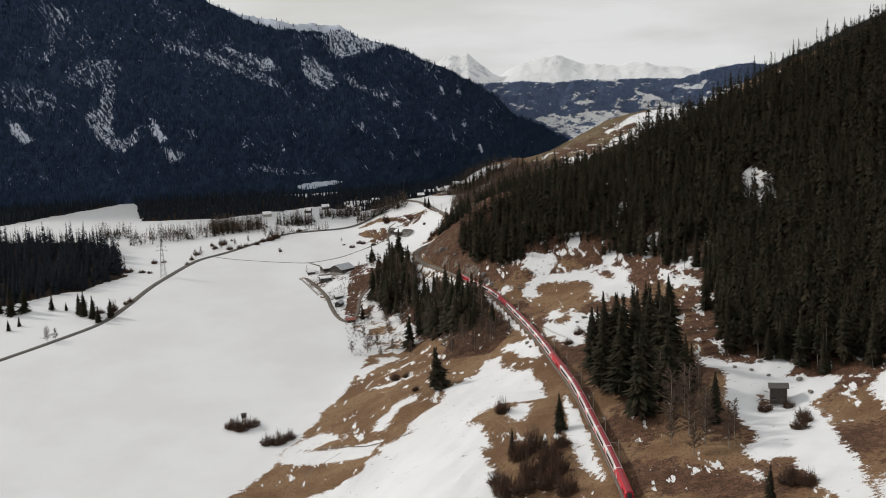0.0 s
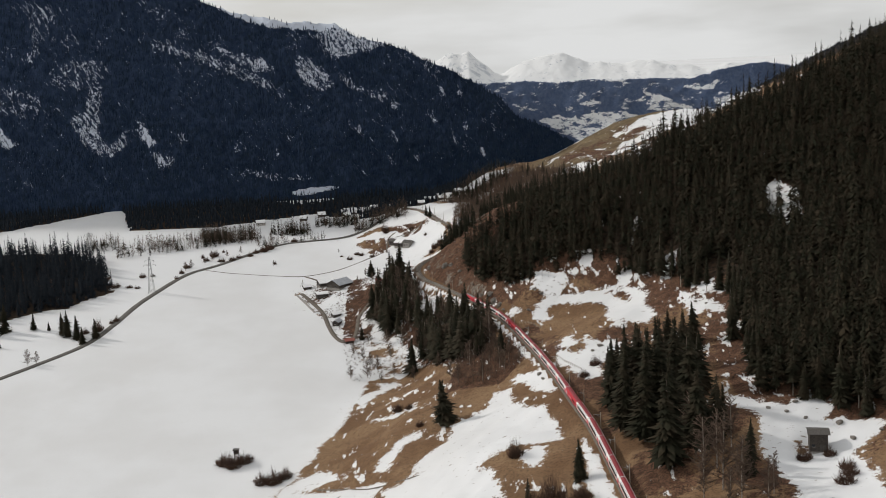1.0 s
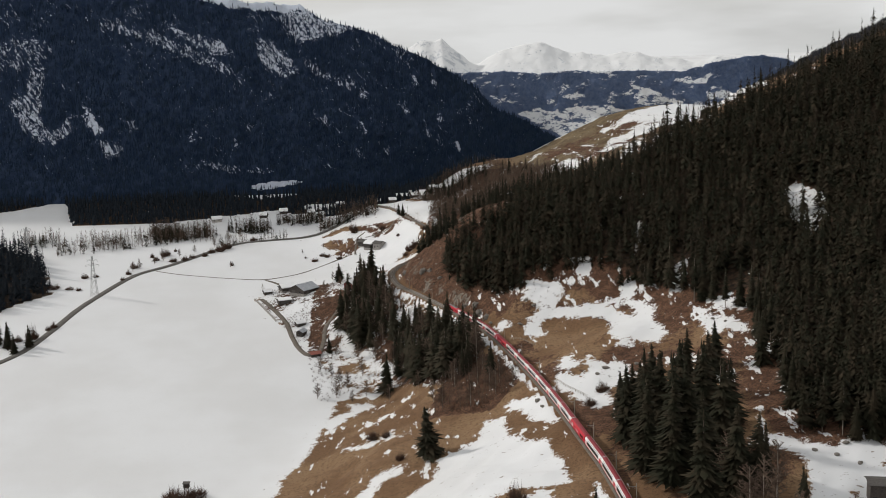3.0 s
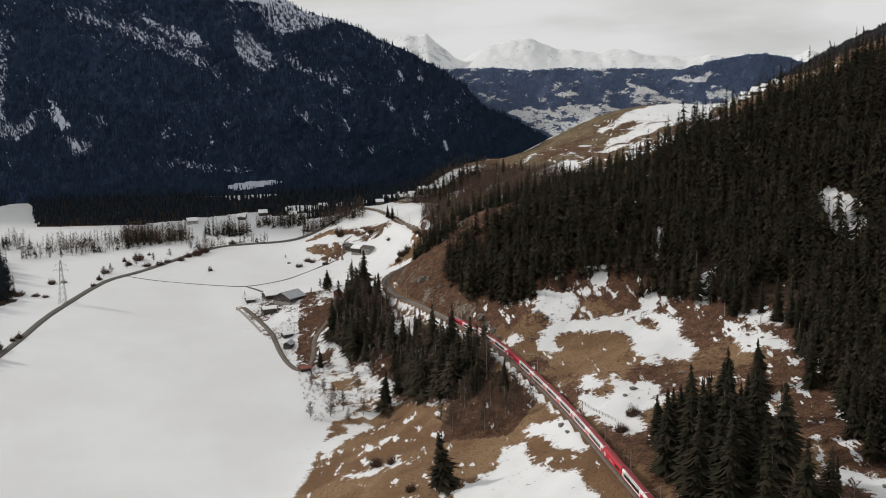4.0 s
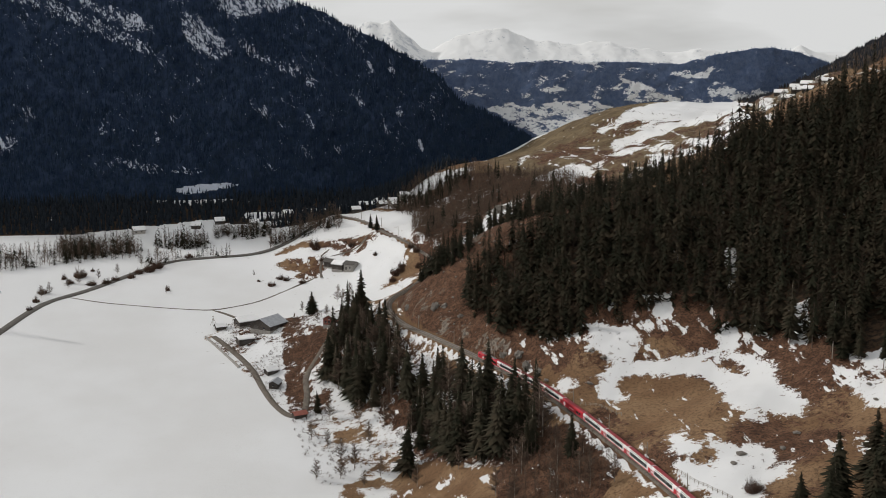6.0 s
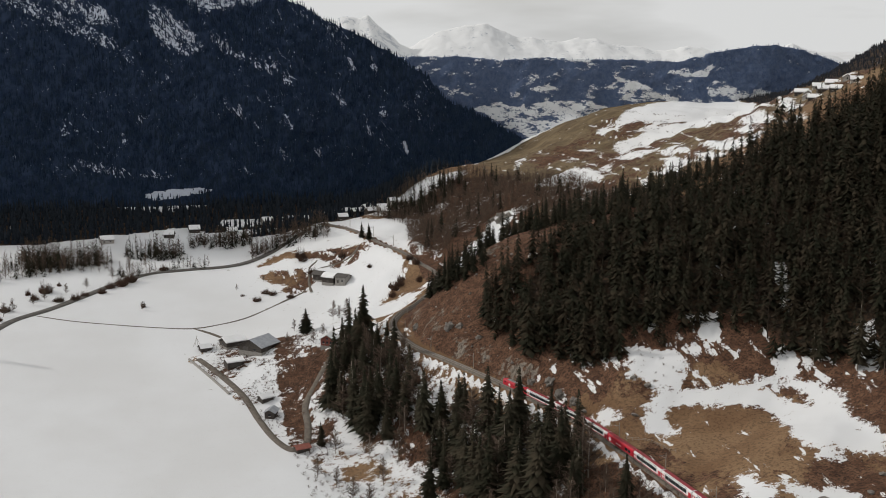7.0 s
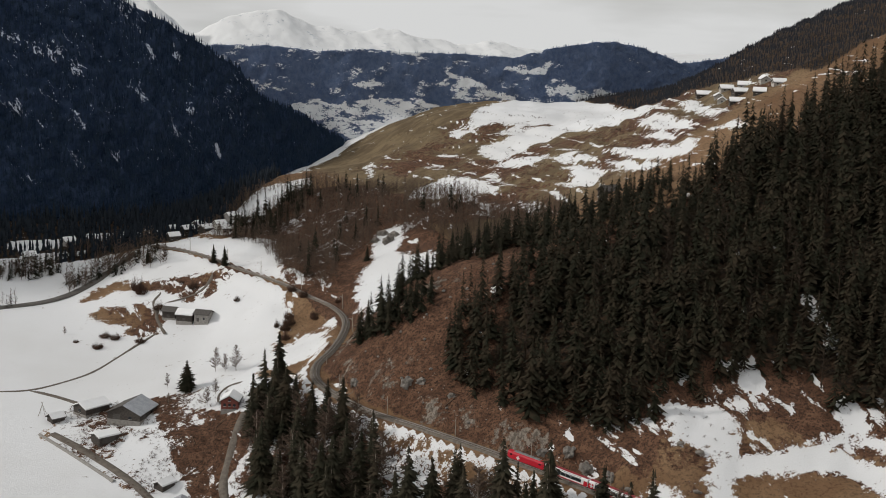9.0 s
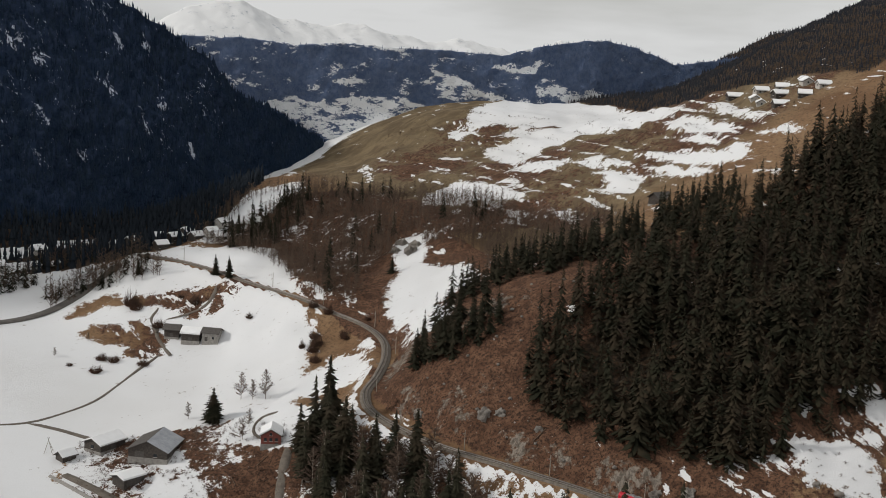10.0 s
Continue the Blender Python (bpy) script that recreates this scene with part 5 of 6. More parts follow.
ribbon("barn_path", level(BARN_PATH), 0.7, 0.10, M_LANE, "short muddy path to the barns", "path", 2, 0.02, skirt=0.25)
ribbon("yard_track", level(YARD_TRACK), 0.35, 0.07, M_LANE, "muddy wheel track winding up from the farm", "path", 2, 0.02, skirt=0.3)
ribbon("chalet_track", level(CHALET_TRACK), 0.3, 0.06, M_LANE, "narrow trodden track round the chalet", "path", 2, 0.02, skirt=0.3)
ribbon("farm_track", level(FARM_TRACK), 0.45, 0.08, M_LANE, "muddy farm track climbing to the railway", "path", 2, 0.02, skirt=0.3)


# ---------------------------------------------------------------- buildings
def house(name, label, x, y, turn, length, depth, height, rise, wall, roof, snow=0.0, openings=(), base=0.0, category="house", over=0.5, group="", second=None):
    """A gabled building; the ridge runs along its length. Openings: (side, along, from, width, height, kind)."""
    gz = float(np.min(land([x, x + 2, x - 2], [y, y - 2, y + 2]))) - 0.2
    t = thing(name, label, category, (x, y, gz), group)
    t.rotation_euler = (0, 0, radians(turn))
    l, d = length / 2, depth / 2
    b = bmesh.new()
    v = {}
    for sx in (-1, 1):
        for key, (yy, zz) in dict(a=(-d, -0.8), b=(d, -0.8), c=(d, height), e=(0, height + rise), f=(-d, height)).items():
            v[sx, key] = b.verts.new((sx * l, yy, zz))
    for sx in (-1, 1):
        q = [v[sx, k] for k in "abcef"]
        b.faces.new(q if sx > 0 else q[::-1])
    for k1, k2 in ("bc", "fa", "ce", "ef", "ab"):
        b.faces.new((v[-1, k1], v[-1, k2], v[1, k2], v[1, k1]))
    part("wall", b, wall, t)
    if base:
        b = bmesh.new()
        box(b, -l - 0.08, l + 0.08, -d - 0.08, d + 0.08, -0.8, base)
        part("plinth", b, M_STONEWALL, t, "grey stone plinth")
    slope = rise / d
    for sy in (-1, 1):
        for mat, lift, thick, ov, nm in ((roof, 0.02, 0.16, over, "roof_slope"), (M_ROOFSNOW, 0.20, snow, over - 0.12, "roof_snow")):
            if thick <= 0 or (nm == "roof_snow" and sy > 0 and snow < 0.2):
                continue
            b = bmesh.new()
            ends = [(-sy * 0.02, height + rise + 0.02 * slope), (sy * (d + ov), height - ov * slope)]
            quad = [b.verts.new((sx * (l + ov), yy, zz + lift)) for sx, (yy, zz) in ((-1, ends[0]), (1, ends[0]), (1, ends[1]), (-1, ends[1]))]
            b.faces.new(quad if sy < 0 else quad[::-1])
            r = bmesh.ops.extrude_face_region(b, geom=b.faces[:])
            for w in [e for e in r["geom"] if isinstance(e, bmesh.types.BMVert)]:
                w.co.z += thick
            bmesh.ops.recalc_face_normals(b, faces=b.faces[:])
            pale = second is not None and sy < 0 and nm == "roof_slope"
            slab = part(nm, b, second if pale else mat, t, "layer of snow" if nm == "roof_snow" else "pale ribbed sheet" if pale else "")
            if pale:
                for k in range(1, int(length)):
                    b = bmesh.new()
                    at = -l + k * length / int(length)
                    rod(b, (at, 0.0, height + rise + 0.2), (at, -d - ov, height - ov * slope + 0.2), 0.06, 0.06, 4)
                    part("roof_rib", b, second, slab)
    for side, along_by, z0, w, h, kind in openings:
        b = bmesh.new()
        if side in "ns":
            yy = d if side == "n" else -d
            box(b, along_by - w / 2, along_by + w / 2, yy - 0.06, yy + 0.06, z0, z0 + h)
        else:
            xx = l if side == "e" else -l
            box(b, xx - 0.06, xx + 0.06, along_by - w / 2, along_by + w / 2, z0, z0 + h)
        opening = part("door" if kind == "door" else "window", b, M_DARKROOF if kind == "door" else M_GLASS, t)
        if kind == "window":
            b = bmesh.new()
            if side in "ns":
                box(b, along_by - w / 2 - 0.1, along_by + w / 2 + 0.1, yy - 0.09, yy + 0.09, z0 - 0.12, z0)
            else:
                box(b, xx - 0.09, xx + 0.09, along_by - w / 2 - 0.1, along_by + w / 2 + 0.1, z0 - 0.12, z0)
            part("sill", b, M_PALEWALL, opening)
    return t


WIN4 = [("s", -1.3, 1.2, 0.7, 0.8, "window"), ("s", 0.9, 1.2, 0.7, 0.8, "window"), ("w", 0.0, 1.3, 0.7, 0.8, "window"), ("w", 0.0, 2.9, 0.6, 0.6, "window")]
house("barn", "broad grey timber barn, one roof side dark, one pale sheet", -61.5, 742.0, 50, 11.0, 10.2, 3.0, 2.4, M_WOODWALL, M_DARKROOF, 0, [("w", 2.2, 0.2, 2.4, 2.4, "door"), ("w", -2.0, 1.4, 0.9, 0.8, "window"), ("s", 2.0, 1.0, 1.0, 1.0, "window"), ("s", -2.5, 0.2, 1.8, 2.2, "door")], 1.0, "barn", second=M_TINROOF)
house("cowshed", "dark timber cowshed with snow-covered roof", -70.8, 754, 25, 8.5, 6.0, 2.2, 1.3, M_WOODWALL, M_DARKROOF, 0.35, [("w", 0, 1.0, 0.9, 0.9, "window"), ("s", 0, 0.1, 1.6, 2.0, "door")], 0.5, "barn")
house("open_shed", "low open shed under thick roof snow", -71.3, 733.5, 18, 6.2, 4.6, 1.9, 0.7, M_WOODWALL, M_DARKROOF, 0.45, [("s", 0, 0.1, 4.2, 1.5, "door")], 0, "shed")
house("hut", "small dark hut beside the field", -81.5, 752, 20, 4.0, 3.0, 1.6, 1.0, M_WOODWALL, M_DARKROOF, 0.1, [("s", 0, 0.1, 0.9, 1.3, "door")], 0, "shed")
house("chalet", "red-brown chalet with snow on its roof", -36.6, 726, 62, 5.4, 5.0, 3.2, 1.5, M_REDWALL, M_DARKROOF, 0.4, [("w", -1.4, 1.7, 0.7, 0.8, "window"), ("w", 0.0, 1.7, 0.7, 0.8, "window"), ("w", 1.4, 1.7, 0.7, 0.8, "window"), ("w", 0.0, 3.2, 0.6, 0.6, "window"), ("w", -1.4, 0.1, 0.8, 1.2, "door"), ("s", -1.2, 1.7, 0.7, 0.8, "window"), ("s", 1.2, 1.7, 0.7, 0.8, "window")], 0.9)
house("tool_shed", "grey shed with sheet roof beside the lane", -60.2, 694.5, 70, 5.0, 3.4, 2.2, 0.9, M_WOODWALL, M_TINROOF, 0, [("s", 0, 0.3, 1.0, 1.5, "door"), ("w", 0, 1.0, 0.8, 0.7, "window")], 0, "shed")
house("garage", "snow-covered low shed above the lane", -61.5, 706, 30, 4.6, 3.2, 1.6, 0.8, M_WOODWALL, M_DARKROOF, 0.4, [("s", 0, 0.1, 1.6, 1.3, "door")], 0, "shed")
house("red_hut", "little hut with rusty red roof at the bend", -52.3, 668.3, 20, 4.4, 3.0, 1.7, 0.8, M_WOODWALL, M_REDROOF, 0, [("s", 0, 0.1, 0.9, 1.3, "door")], 0, "shed")
house("hay_hut", "weathered timber hay hut in the snow meadow", 114.2, 418.5, -12, 5.6, 6.0, 6.2, 0.6, M_WOODWALL, M_DARKROOF, 0.0, [("s", 1.2, 0.2, 1.8, 2.4, "door"), ("s", -1.6, 2.0, 0.9, 0.8, "window")], 0.4, "hut", 0.7)
house("farmhouse", "grey stone farmhouse with dark bare roof", -22.5, 801.5, -40, 5.0, 4.6, 3.2, 1.0, M_STONEWALL, M_DARKROOF, 0.0, [("s", -1.2, 0.3, 0.9, 1.5, "door"), ("s", 1.0, 1.2, 0.6, 0.7, "window"), ("w", 0, 1.4, 0.6, 0.7, "window")], 0.5)
house("stable", "dark timber stable under a thick snow-covered roof", -27.5, 805.5, -38, 5.6, 4.6, 2.8, 1.2, M_WOODWALL, M_DARKROOF, 0.4, [("s", 0, 0.2, 1.2, 1.5, "door"), ("w", 0, 0.9, 0.6, 0.6, "window")], 0.6, "barn")
house("hay_barn", "small dark hay barn near the farmhouse", -31.6, 811.0, -38, 4.6, 3.8, 2.8, 1.1, M_WOODWALL, M_DARKROOF, 0.0, [("s", 0, 0.2, 1.0, 1.3, "door")], 0.3, "barn")
house("cabin", "dark timber cabin at the edge of the wood", 101, 739, 10, 7.0, 4.0, 2.6, 1.4, M_WOODWALL, M_DARKROOF, 0.0, [("s", -1, 0.8, 0.7, 0.8, "window"), ("s", 1, 0.8, 0.7, 0.8, "window")], 0.3)
for i, (x, y, turn, big) in enumerate(((176, 785, -30, 4.6), (172, 771, 55, 3.8), (178, 774, -25, 4.0), (173, 760, -20, 4.4), (179, 765, -40, 3.8), (181, 756, 60, 3.8), (165, 752, -32, 4.4), (180, 747, -25, 3.8), (168, 764, 48, 3.6), (172, 748, -45, 3.6))):
    house("village_house", "white plastered village house with snowy roof" if i % 3 else "brown timber village house with snowy roof", x, y, turn, big * 1.25, big * 0.95, 1.9, 1.1,
          M_PALEWALL if i % 3 else M_WOODWALL, M_DARKROOF, 0.35, [(s, a * big / 4.6, z, 0.55, 0.65, k) for s, a, z, w, h, k in WIN4[:3]], 0.3, group="hillside village", over=0.35)
for i, (x, y, turn, big) in enumerate(((0, 874, 20, 5), (5, 872, 10, 4.4), (-1, 881, 30, 4.6), (6, 866, 0, 4.4), (-6, 880, 15, 5), (11, 877, 25, 4.2), (15, 871, 5, 4.6), (-23, 894, 10, 4.6), (-18, 892, 20, 4.4), (-29, 903, 0, 5.0), (-10, 886, 12, 4.2), (20, 866, 30, 4.0), (-14, 872, 8, 4.6))):
    house("hamlet_house", "small far house with snow-covered roof" if i % 2 else "small far timber house with white roof edge", x, y, turn, big, big * 0.75, 2.2, 1.2,
          M_PALEWALL if i % 2 else M_WOODWALL, M_DARKROOF, 0.3, [(s, a * big / 4.6, z * 0.9, 0.5, 0.6, k) for s, a, z, w, h, k in WIN4[:2]], 0.2, group="valley hamlet", over=0.3)

for i, (x, y, turn, big) in enumerate(((-125, 886, 15, 6.0), (-84, 899, 5, 5.0), (-48, 908, 20, 5.0), (-96, 892, -10, 4.6), (-66, 893, 10, 4.6))):
    house("valley_house", "low far house with broad snow-covered roof" if i % 2 else "far timber house with white roof below the forest", x, y, turn, big, big * 0.8, 2.0, 1.4,
          M_WOODWALL if i % 2 else M_PALEWALL, M_DARKROOF, 0.4, [(s, a * big / 4.6, z * 0.8, 0.5, 0.6, k) for s, a, z, w, h, k in WIN4[:2]], 0.2, group="valley houses", over=0.4)

# ---------------------------------------------------------------- poles, pylon and fences
def pylon(x, y, h):
    z = float(land(x, y)[0]) - 0.3
    t = thing("power_pylon", "grey steel lattice power pylon beside the road", "pylon", (x, y, z))
    legs = [(-1, -1), (1, -1), (1, 1), (-1, 1)]

    def width(u):
        return 1.7 * (1 - u) + 0.28 * u
    for sx, sy in legs:
        b = bmesh.new()
        rod(b, (sx * 1.7, sy * 1.7, 0), (sx * 0.28, sy * 0.28, h), 0.14, 0.09, 4)
        part("leg", b, M_STEELPOLE, t)
    n = 7
    for k in range(n):
        u0, u1 = k / n, (k + 1) / n
        b = bmesh.new()
        for (ax, ay), (bx, by) in zip(legs, legs[1:] + legs[:1]):
            rod(b, (ax * width(u0), ay * width(u0), u0 * h), (bx * width(u1), by * width(u1), u1 * h), 0.06, 0.06, 3)
            rod(b, (bx * width(u0), by * width(u0), u0 * h), (ax * width(u1), ay * width(u1), u1 * h), 0.06, 0.06, 3)
        part("bracing", b, M_STEELPOLE, t)
    for zz, arm in ((0.78, 3.4), (0.90, 2.6)):
        b = bmesh.new()
        for s in (-1, 1):
            rod(b, (0, 0, zz * h + 0.7), (s * arm, 0, zz * h), 0.08, 0.05, 4)
            rod(b, (0, 0, zz * h - 0.3), (s * arm, 0, zz * h), 0.08, 0.05, 4)
        part("cross_arm", b, M_STEELPOLE, t)
        for s in (-1, 1):
            b = bmesh.new()
            rod(b, (s * arm, 0, zz * h), (s * arm, 0, zz * h - 1.0), 0.09, 0.09, 5)
            part("insulator", b, M_GLASS, t)
    return t


pylon(-173, 757, 21.5)
pylon(-232, 846, 12.0)


def catenary_pole(h):
    t = thing("catenary_pole", "pale slender railway pole with a bracket arm", "railway pole", group="poles along the railway")
    b = bmesh.new()
    rod(b, (0, 0, -0.8), (0, 0, h), 0.16, 0.10, 7)
    part("post", b, M_WOODPOLE, t)
    b = bmesh.new()
    rod(b, (0, 0, h * 0.86), (-2.3, 0, h * 0.90), 0.05, 0.04, 5)
    rod(b, (0, 0, h * 0.74), (-1.6, 0, h * 0.885), 0.04, 0.04, 5)
    part("bracket_arm", b, M_STEELPOLE, t)
    b = bmesh.new()
    rod(b, (-2.3, 0, h * 0.90), (-2.3, 0, h * 0.82), 0.09, 0.09, 6)
    part("insulator", b, M_REDROOF, t)
    return t


first_pole = None
for s in np.arange(62, 548, 23.0):
    p, d = on_track(s)
    n = np.array((d[1], -d[0], 0)) / math.hypot(d[0], d[1])
    at = p + n * 2.6
    k = coach_length(s) / 15.5
    m = Matrix.Translation((at[0], at[1], float(land(at[0], at[1])[0]))) @ Matrix.Rotation(math.atan2(n[1], n[0]), 4, "Z")
    if first_pole is None:
        first_pole = catenary_pole(6.4)
        first_pole.matrix_basis, o = m, first_pole
    else:
        o = copy_thing(first_pole, m)
    o.scale = (k, k, k)


def fence(line, gap, h, label):
    p = along(level(line), gap)
    zs = land(p[:, 0], p[:, 1])
    t = thing("fence", label, "fence", (p[0, 0], p[0, 1], float(zs[0])))
    tops = []
    for (x, y, _), z in zip(p, zs):
        at = Vector((x - p[0, 0], y - p[0, 1], z - zs[0]))
        b = bmesh.new()
        rod(b, at - Vector((0, 0, 0.4)), at + Vector((0, 0, h)), 0.09, 0.07, 5)
        part("post", b, M_WOODPOLE, t)
        tops.append(at)
    for zz in (0.45, 0.85):
        b = bmesh.new()
        for a, c in zip(tops[:-1], tops[1:]):
            rod(b, a + Vector((0, 0, h * zz)), c + Vector((0, 0, h * zz)), 0.045, 0.045, 4)
        part("fence_rail", b, M_WOODPOLE, t)


fence([(51, 521), (47, 531), (43.5, 541)], 1.6, 1.1, "weathered wooden fence between railway and meadow")
fence([(32, 598), (37, 592), (41, 584)], 1.8, 1.0, "weathered wooden fence below the slope")


def tripod(x, y):
    t = thing("pole_tripod", "bare pole tripod standing in the snow", "pole frame", (x, y, float(land(x, y)[0]) - 0.2))
    for k in range(4):
        b = bmesh.new()
        a = 1.57 * k + 0.4
        rod(b, (1.5 * math.cos(a), 1.5 * math.sin(a), 0), (-0.3 * math.cos(a), -0.3 * math.sin(a), 4.2), 0.07, 0.05, 5)
        part("pole", b, M_WOODPOLE, t)


tripod(-84.5, 757)


def field_wall():
    line = [(-87.5, 744.5), (-80, 727), (-73.5, 712.5)]
    ribbon("field_wall", level(line), 0.2, 0.45, M_STONEWALL, "low dark stone wall between field and lane", "wall", 1.5, 0.05, skirt=1.0)


field_wall()


def hunting_stand(x, y):
    t = thing("hunting_stand", "small wooden lookout stand among the bushes", "lookout", (x, y, float(land(x, y)[0]) - 0.2))
    for sx in (-0.7, 0.7):
        for sy in (-0.7, 0.7):
            b = bmesh.new()
            rod(b, (sx * 1.3, sy * 1.3, 0), (sx, sy, 4.6), 0.12, 0.10, 5)
            part("leg", b, M_WOODWALL, t)
    b = bmesh.new()
    box(b, -1.0, 1.0, -1.0, 1.0, 4.5, 5.7)
    part("cabin", b, M_WOODWALL, t)
    b = bmesh.new()
    box(b, -1.3, 1.3, -1.3, 1.3, 6.2, 6.4)
    part("roof", b, M_DARKROOF, t)
    for sx in (-0.9, 0.9):
        b = bmesh.new()
        box(b, sx - 0.08, sx + 0.08, -0.9, 0.9, 5.7, 6.2)
        part("post", b, M_WOODWALL, t)


hunting_stand(-92.5, 540.5)

ribbon("snow_track", level([(-65.5, 475.9), (-60, 479.5), (-54.9, 483), (-48, 487), (-41.2, 491.2)]), 0.16, 0.03, M_LANE, "thin dark track trodden across the snow", "track", 2, 0.01, skirt=0.1)
ribbon("slope_trail", level([(-55, 501), (-41.5, 491.9), (-32, 484), (-22.2, 478.1), (-12.7, 474.7)]), 0.45, 0.05, M_LANE, "narrow earthy trail across the dry slope", "path", 2, 0.02, skirt=0.2)


# ---------------------------------------------------------------- single trees and bushes
def height_tree(x, y, h, label, group="", wide=1.0, high=False):
    t = tree(x, y, h / TALL, label, group, (high_meshes if high else spruce_meshes)[rng.integers(4)])
    t.scale = (h / TALL * wide, h / TALL * wide, h / TALL)
    return t


for x, y, h, w in ((57.7, 451.3, 31, 0.8), (62.7, 439.8, 33, 0.85), (66.5, 420, 30, 0.95), (66, 468.5, 31, 0.8), (79, 449.7, 30, 0.8), (77.8, 426.3, 25, 0.9), (84, 427.2, 21, 0.9), (77.9, 467.4, 31, 0.8), (60.8, 487.9, 22, 0.9),
                   (73.3, 472.9, 31, 0.75), (59.2, 500, 15, 1.0), (66.2, 456.7, 33, 0.8), (60.9, 469.5, 32, 0.75), (58.1, 483, 24, 0.9), (86.2, 467.7, 22, 0.9), (71, 458, 30, 0.8), (70.5, 436, 27, 0.9), (69, 485, 25, 0.9), (80, 480, 24, 0.9),
                   (78, 497, 22, 0.9), (70.4, 505, 20, 0.95), (86, 490, 24, 0.9), (94, 513, 17, 0.9), (84, 512, 18, 0.9), (64, 493, 20, 1.0)):
    height_tree(x, y, h, "tall dark spruce in the group above the railway", "spruce group", 1.5 * w)
height_tree(-4.7, 515.5, 18, "single bushy dark spruce on the brown slope", "", 2.0)
for x, y, h in ((88.5, 402.6, 17), (86.7, 430, 16), (90.9, 412, 14)):
    height_tree(x, y, h, "slender spruce beside the snow meadow", "meadow spruces", 0.9)
for x, y, h in ((38.5, 427, 14), (21.3, 417.7, 9), (89.9, 337, 11), (22, 569.4, 12.5)):
    height_tree(x, y, h, "small dark spruce on the slope by the railway", "slope spruces", 1.1)
for x, y, h in ((-19, 622, 16.5), (-13.4, 626.8, 12), (-10.8, 829, 7.0), (-8.3, 823.5, 7.4), (-30, 850, 5), (33, 788, 5.5), (-46, 670, 8)):
    height_tree(x, y, h, "single dark conifer standing clear of the wood", "single conifers", 1.3)
for x, y, h in ((-204.6, 692.5, 14.5), (-226.7, 704.6, 10), (-217.9, 703.4, 5), (-242, 674.6, 6.3), (-238, 681, 5.7), (-249, 700, 17), (-242, 704, 16), (-199, 688, 13), (-194, 682, 9.5), (-189, 688, 11), (-258, 705, 15), (-209, 697, 12)):
    height_tree(x, y, h, "dark conifer on the snowy flat by the road", "roadside conifers", 1.3)


height_tree(-43.4, 748, 9.5, "broad dark spruce standing above the farm", "", 1.9)
bare_knoll = []


def knoll_trees():
    stands = [np.array([(-42, 683), (-34, 663), (-20, 650), (-14, 656), (-14, 673), (-18, 692), (-26, 718), (-35, 718), (-40, 698)], float),
              np.array([(-18, 640), (-12, 622), (2, 590), (14, 572), (26, 570), (25, 589), (15, 614), (2, 640), (-8, 652), (-14, 650)], float)]
    x, y = scatter(KNOLL + [0, -3], 4.5, rng, lambda x, y: (np.maximum(inside(x, y, stands[0]), inside(x, y, stands[1])) > 0.3) | (rng.random(len(x)) < 0.12))
    for i in range(len(x)):
        d, _ = from_line(x[i:i + 1], y[i:i + 1], rails[::2])
        if d[0] < 4.5:
            continue
        h = rng.uniform(10, 22) * (1.0 if y[i] < 680 else 0.92)
        if rng.random() < 0.33:
            bare_knoll.append((x[i], y[i], 0.7 * h))
            continue
        t = tree(x[i], y[i], h / TALL, "dark spruce on the wooded knoll below the railway", "knoll spruces", (pine_meshes if rng.random() < 0.72 else spruce_meshes)[rng.integers(4)])
        t.scale = (t.scale[0] * 1.22, t.scale[1] * 1.22, t.scale[2])


knoll_trees()

bare_meshes = []
for k in range(4):
    v, f = bare_crown(np.random.default_rng(200 + k), 10.0, 40, 0.36, 10, 0.14, 0.0105)
    bare_meshes.append((mesh_of("crown", v, f, M_TWIG), trunk_mesh(10.0, 0.14, M_PALEBARK, 0.97, 0.02)))


def bush_crown(rng, stems):
    """Many fine stems that rise from the ground and fan out into a ragged dome."""
    v, f = [], []
    for k in range(stems):
        a, r = rng.uniform(0, 6.3), math.sqrt(rng.random())
        root = np.array((math.cos(a) * r * 1.5, math.sin(a) * r * 1.5, -0.1))
        b = a + rng.normal(0, 0.5)
        out = r * rng.uniform(1.6, 2.6)
        tip = np.array((math.cos(b) * out, math.sin(b) * out, 2.6 * math.sqrt(max(0.05, 1 - (out / 2.75) ** 2)) * rng.uniform(0.25, 1.0) * (0.8 + 0.3 * math.sin(2 * a + stems) + 0.2 * math.sin(5 * a))))
        for n in range(3):
            p = root + (tip - root) * (0.0 if n == 0 else rng.uniform(0.35, 0.7))
            q = tip if n == 0 else p + (tip - root) * rng.uniform(0.3, 0.5) + rng.normal(0, 0.22, 3)
            e = np.array((-(q - p)[1], (q - p)[0], 0.02))
            e = e / (np.linalg.norm(e) + 1e-9) * (0.036 if n == 0 else 0.026)
            at = len(v)
            v.extend([p + e, p - e, q + (0, 0, 0.01), p + (0, 0, 0.09)])
            f.extend([(at, at + 1, at + 2), (at + 1, at + 3, at + 2), (at + 3, at, at + 2)])
    return np.array(v), np.array(f)


bush_meshes = [mesh_of("crown", *bush_crown(np.random.default_rng(220 + k), 300), M_BUSH) for k in range(3)]


def bare_tree(x, y, h, label, group="", wide=1.0):
    t = tree(x, y, h / 10.0, label, group, bare_meshes[rng.integers(4)], "bare_tree", 0.15)
    t.scale = (h / 10 * wide, h / 10 * wide, h / 10)


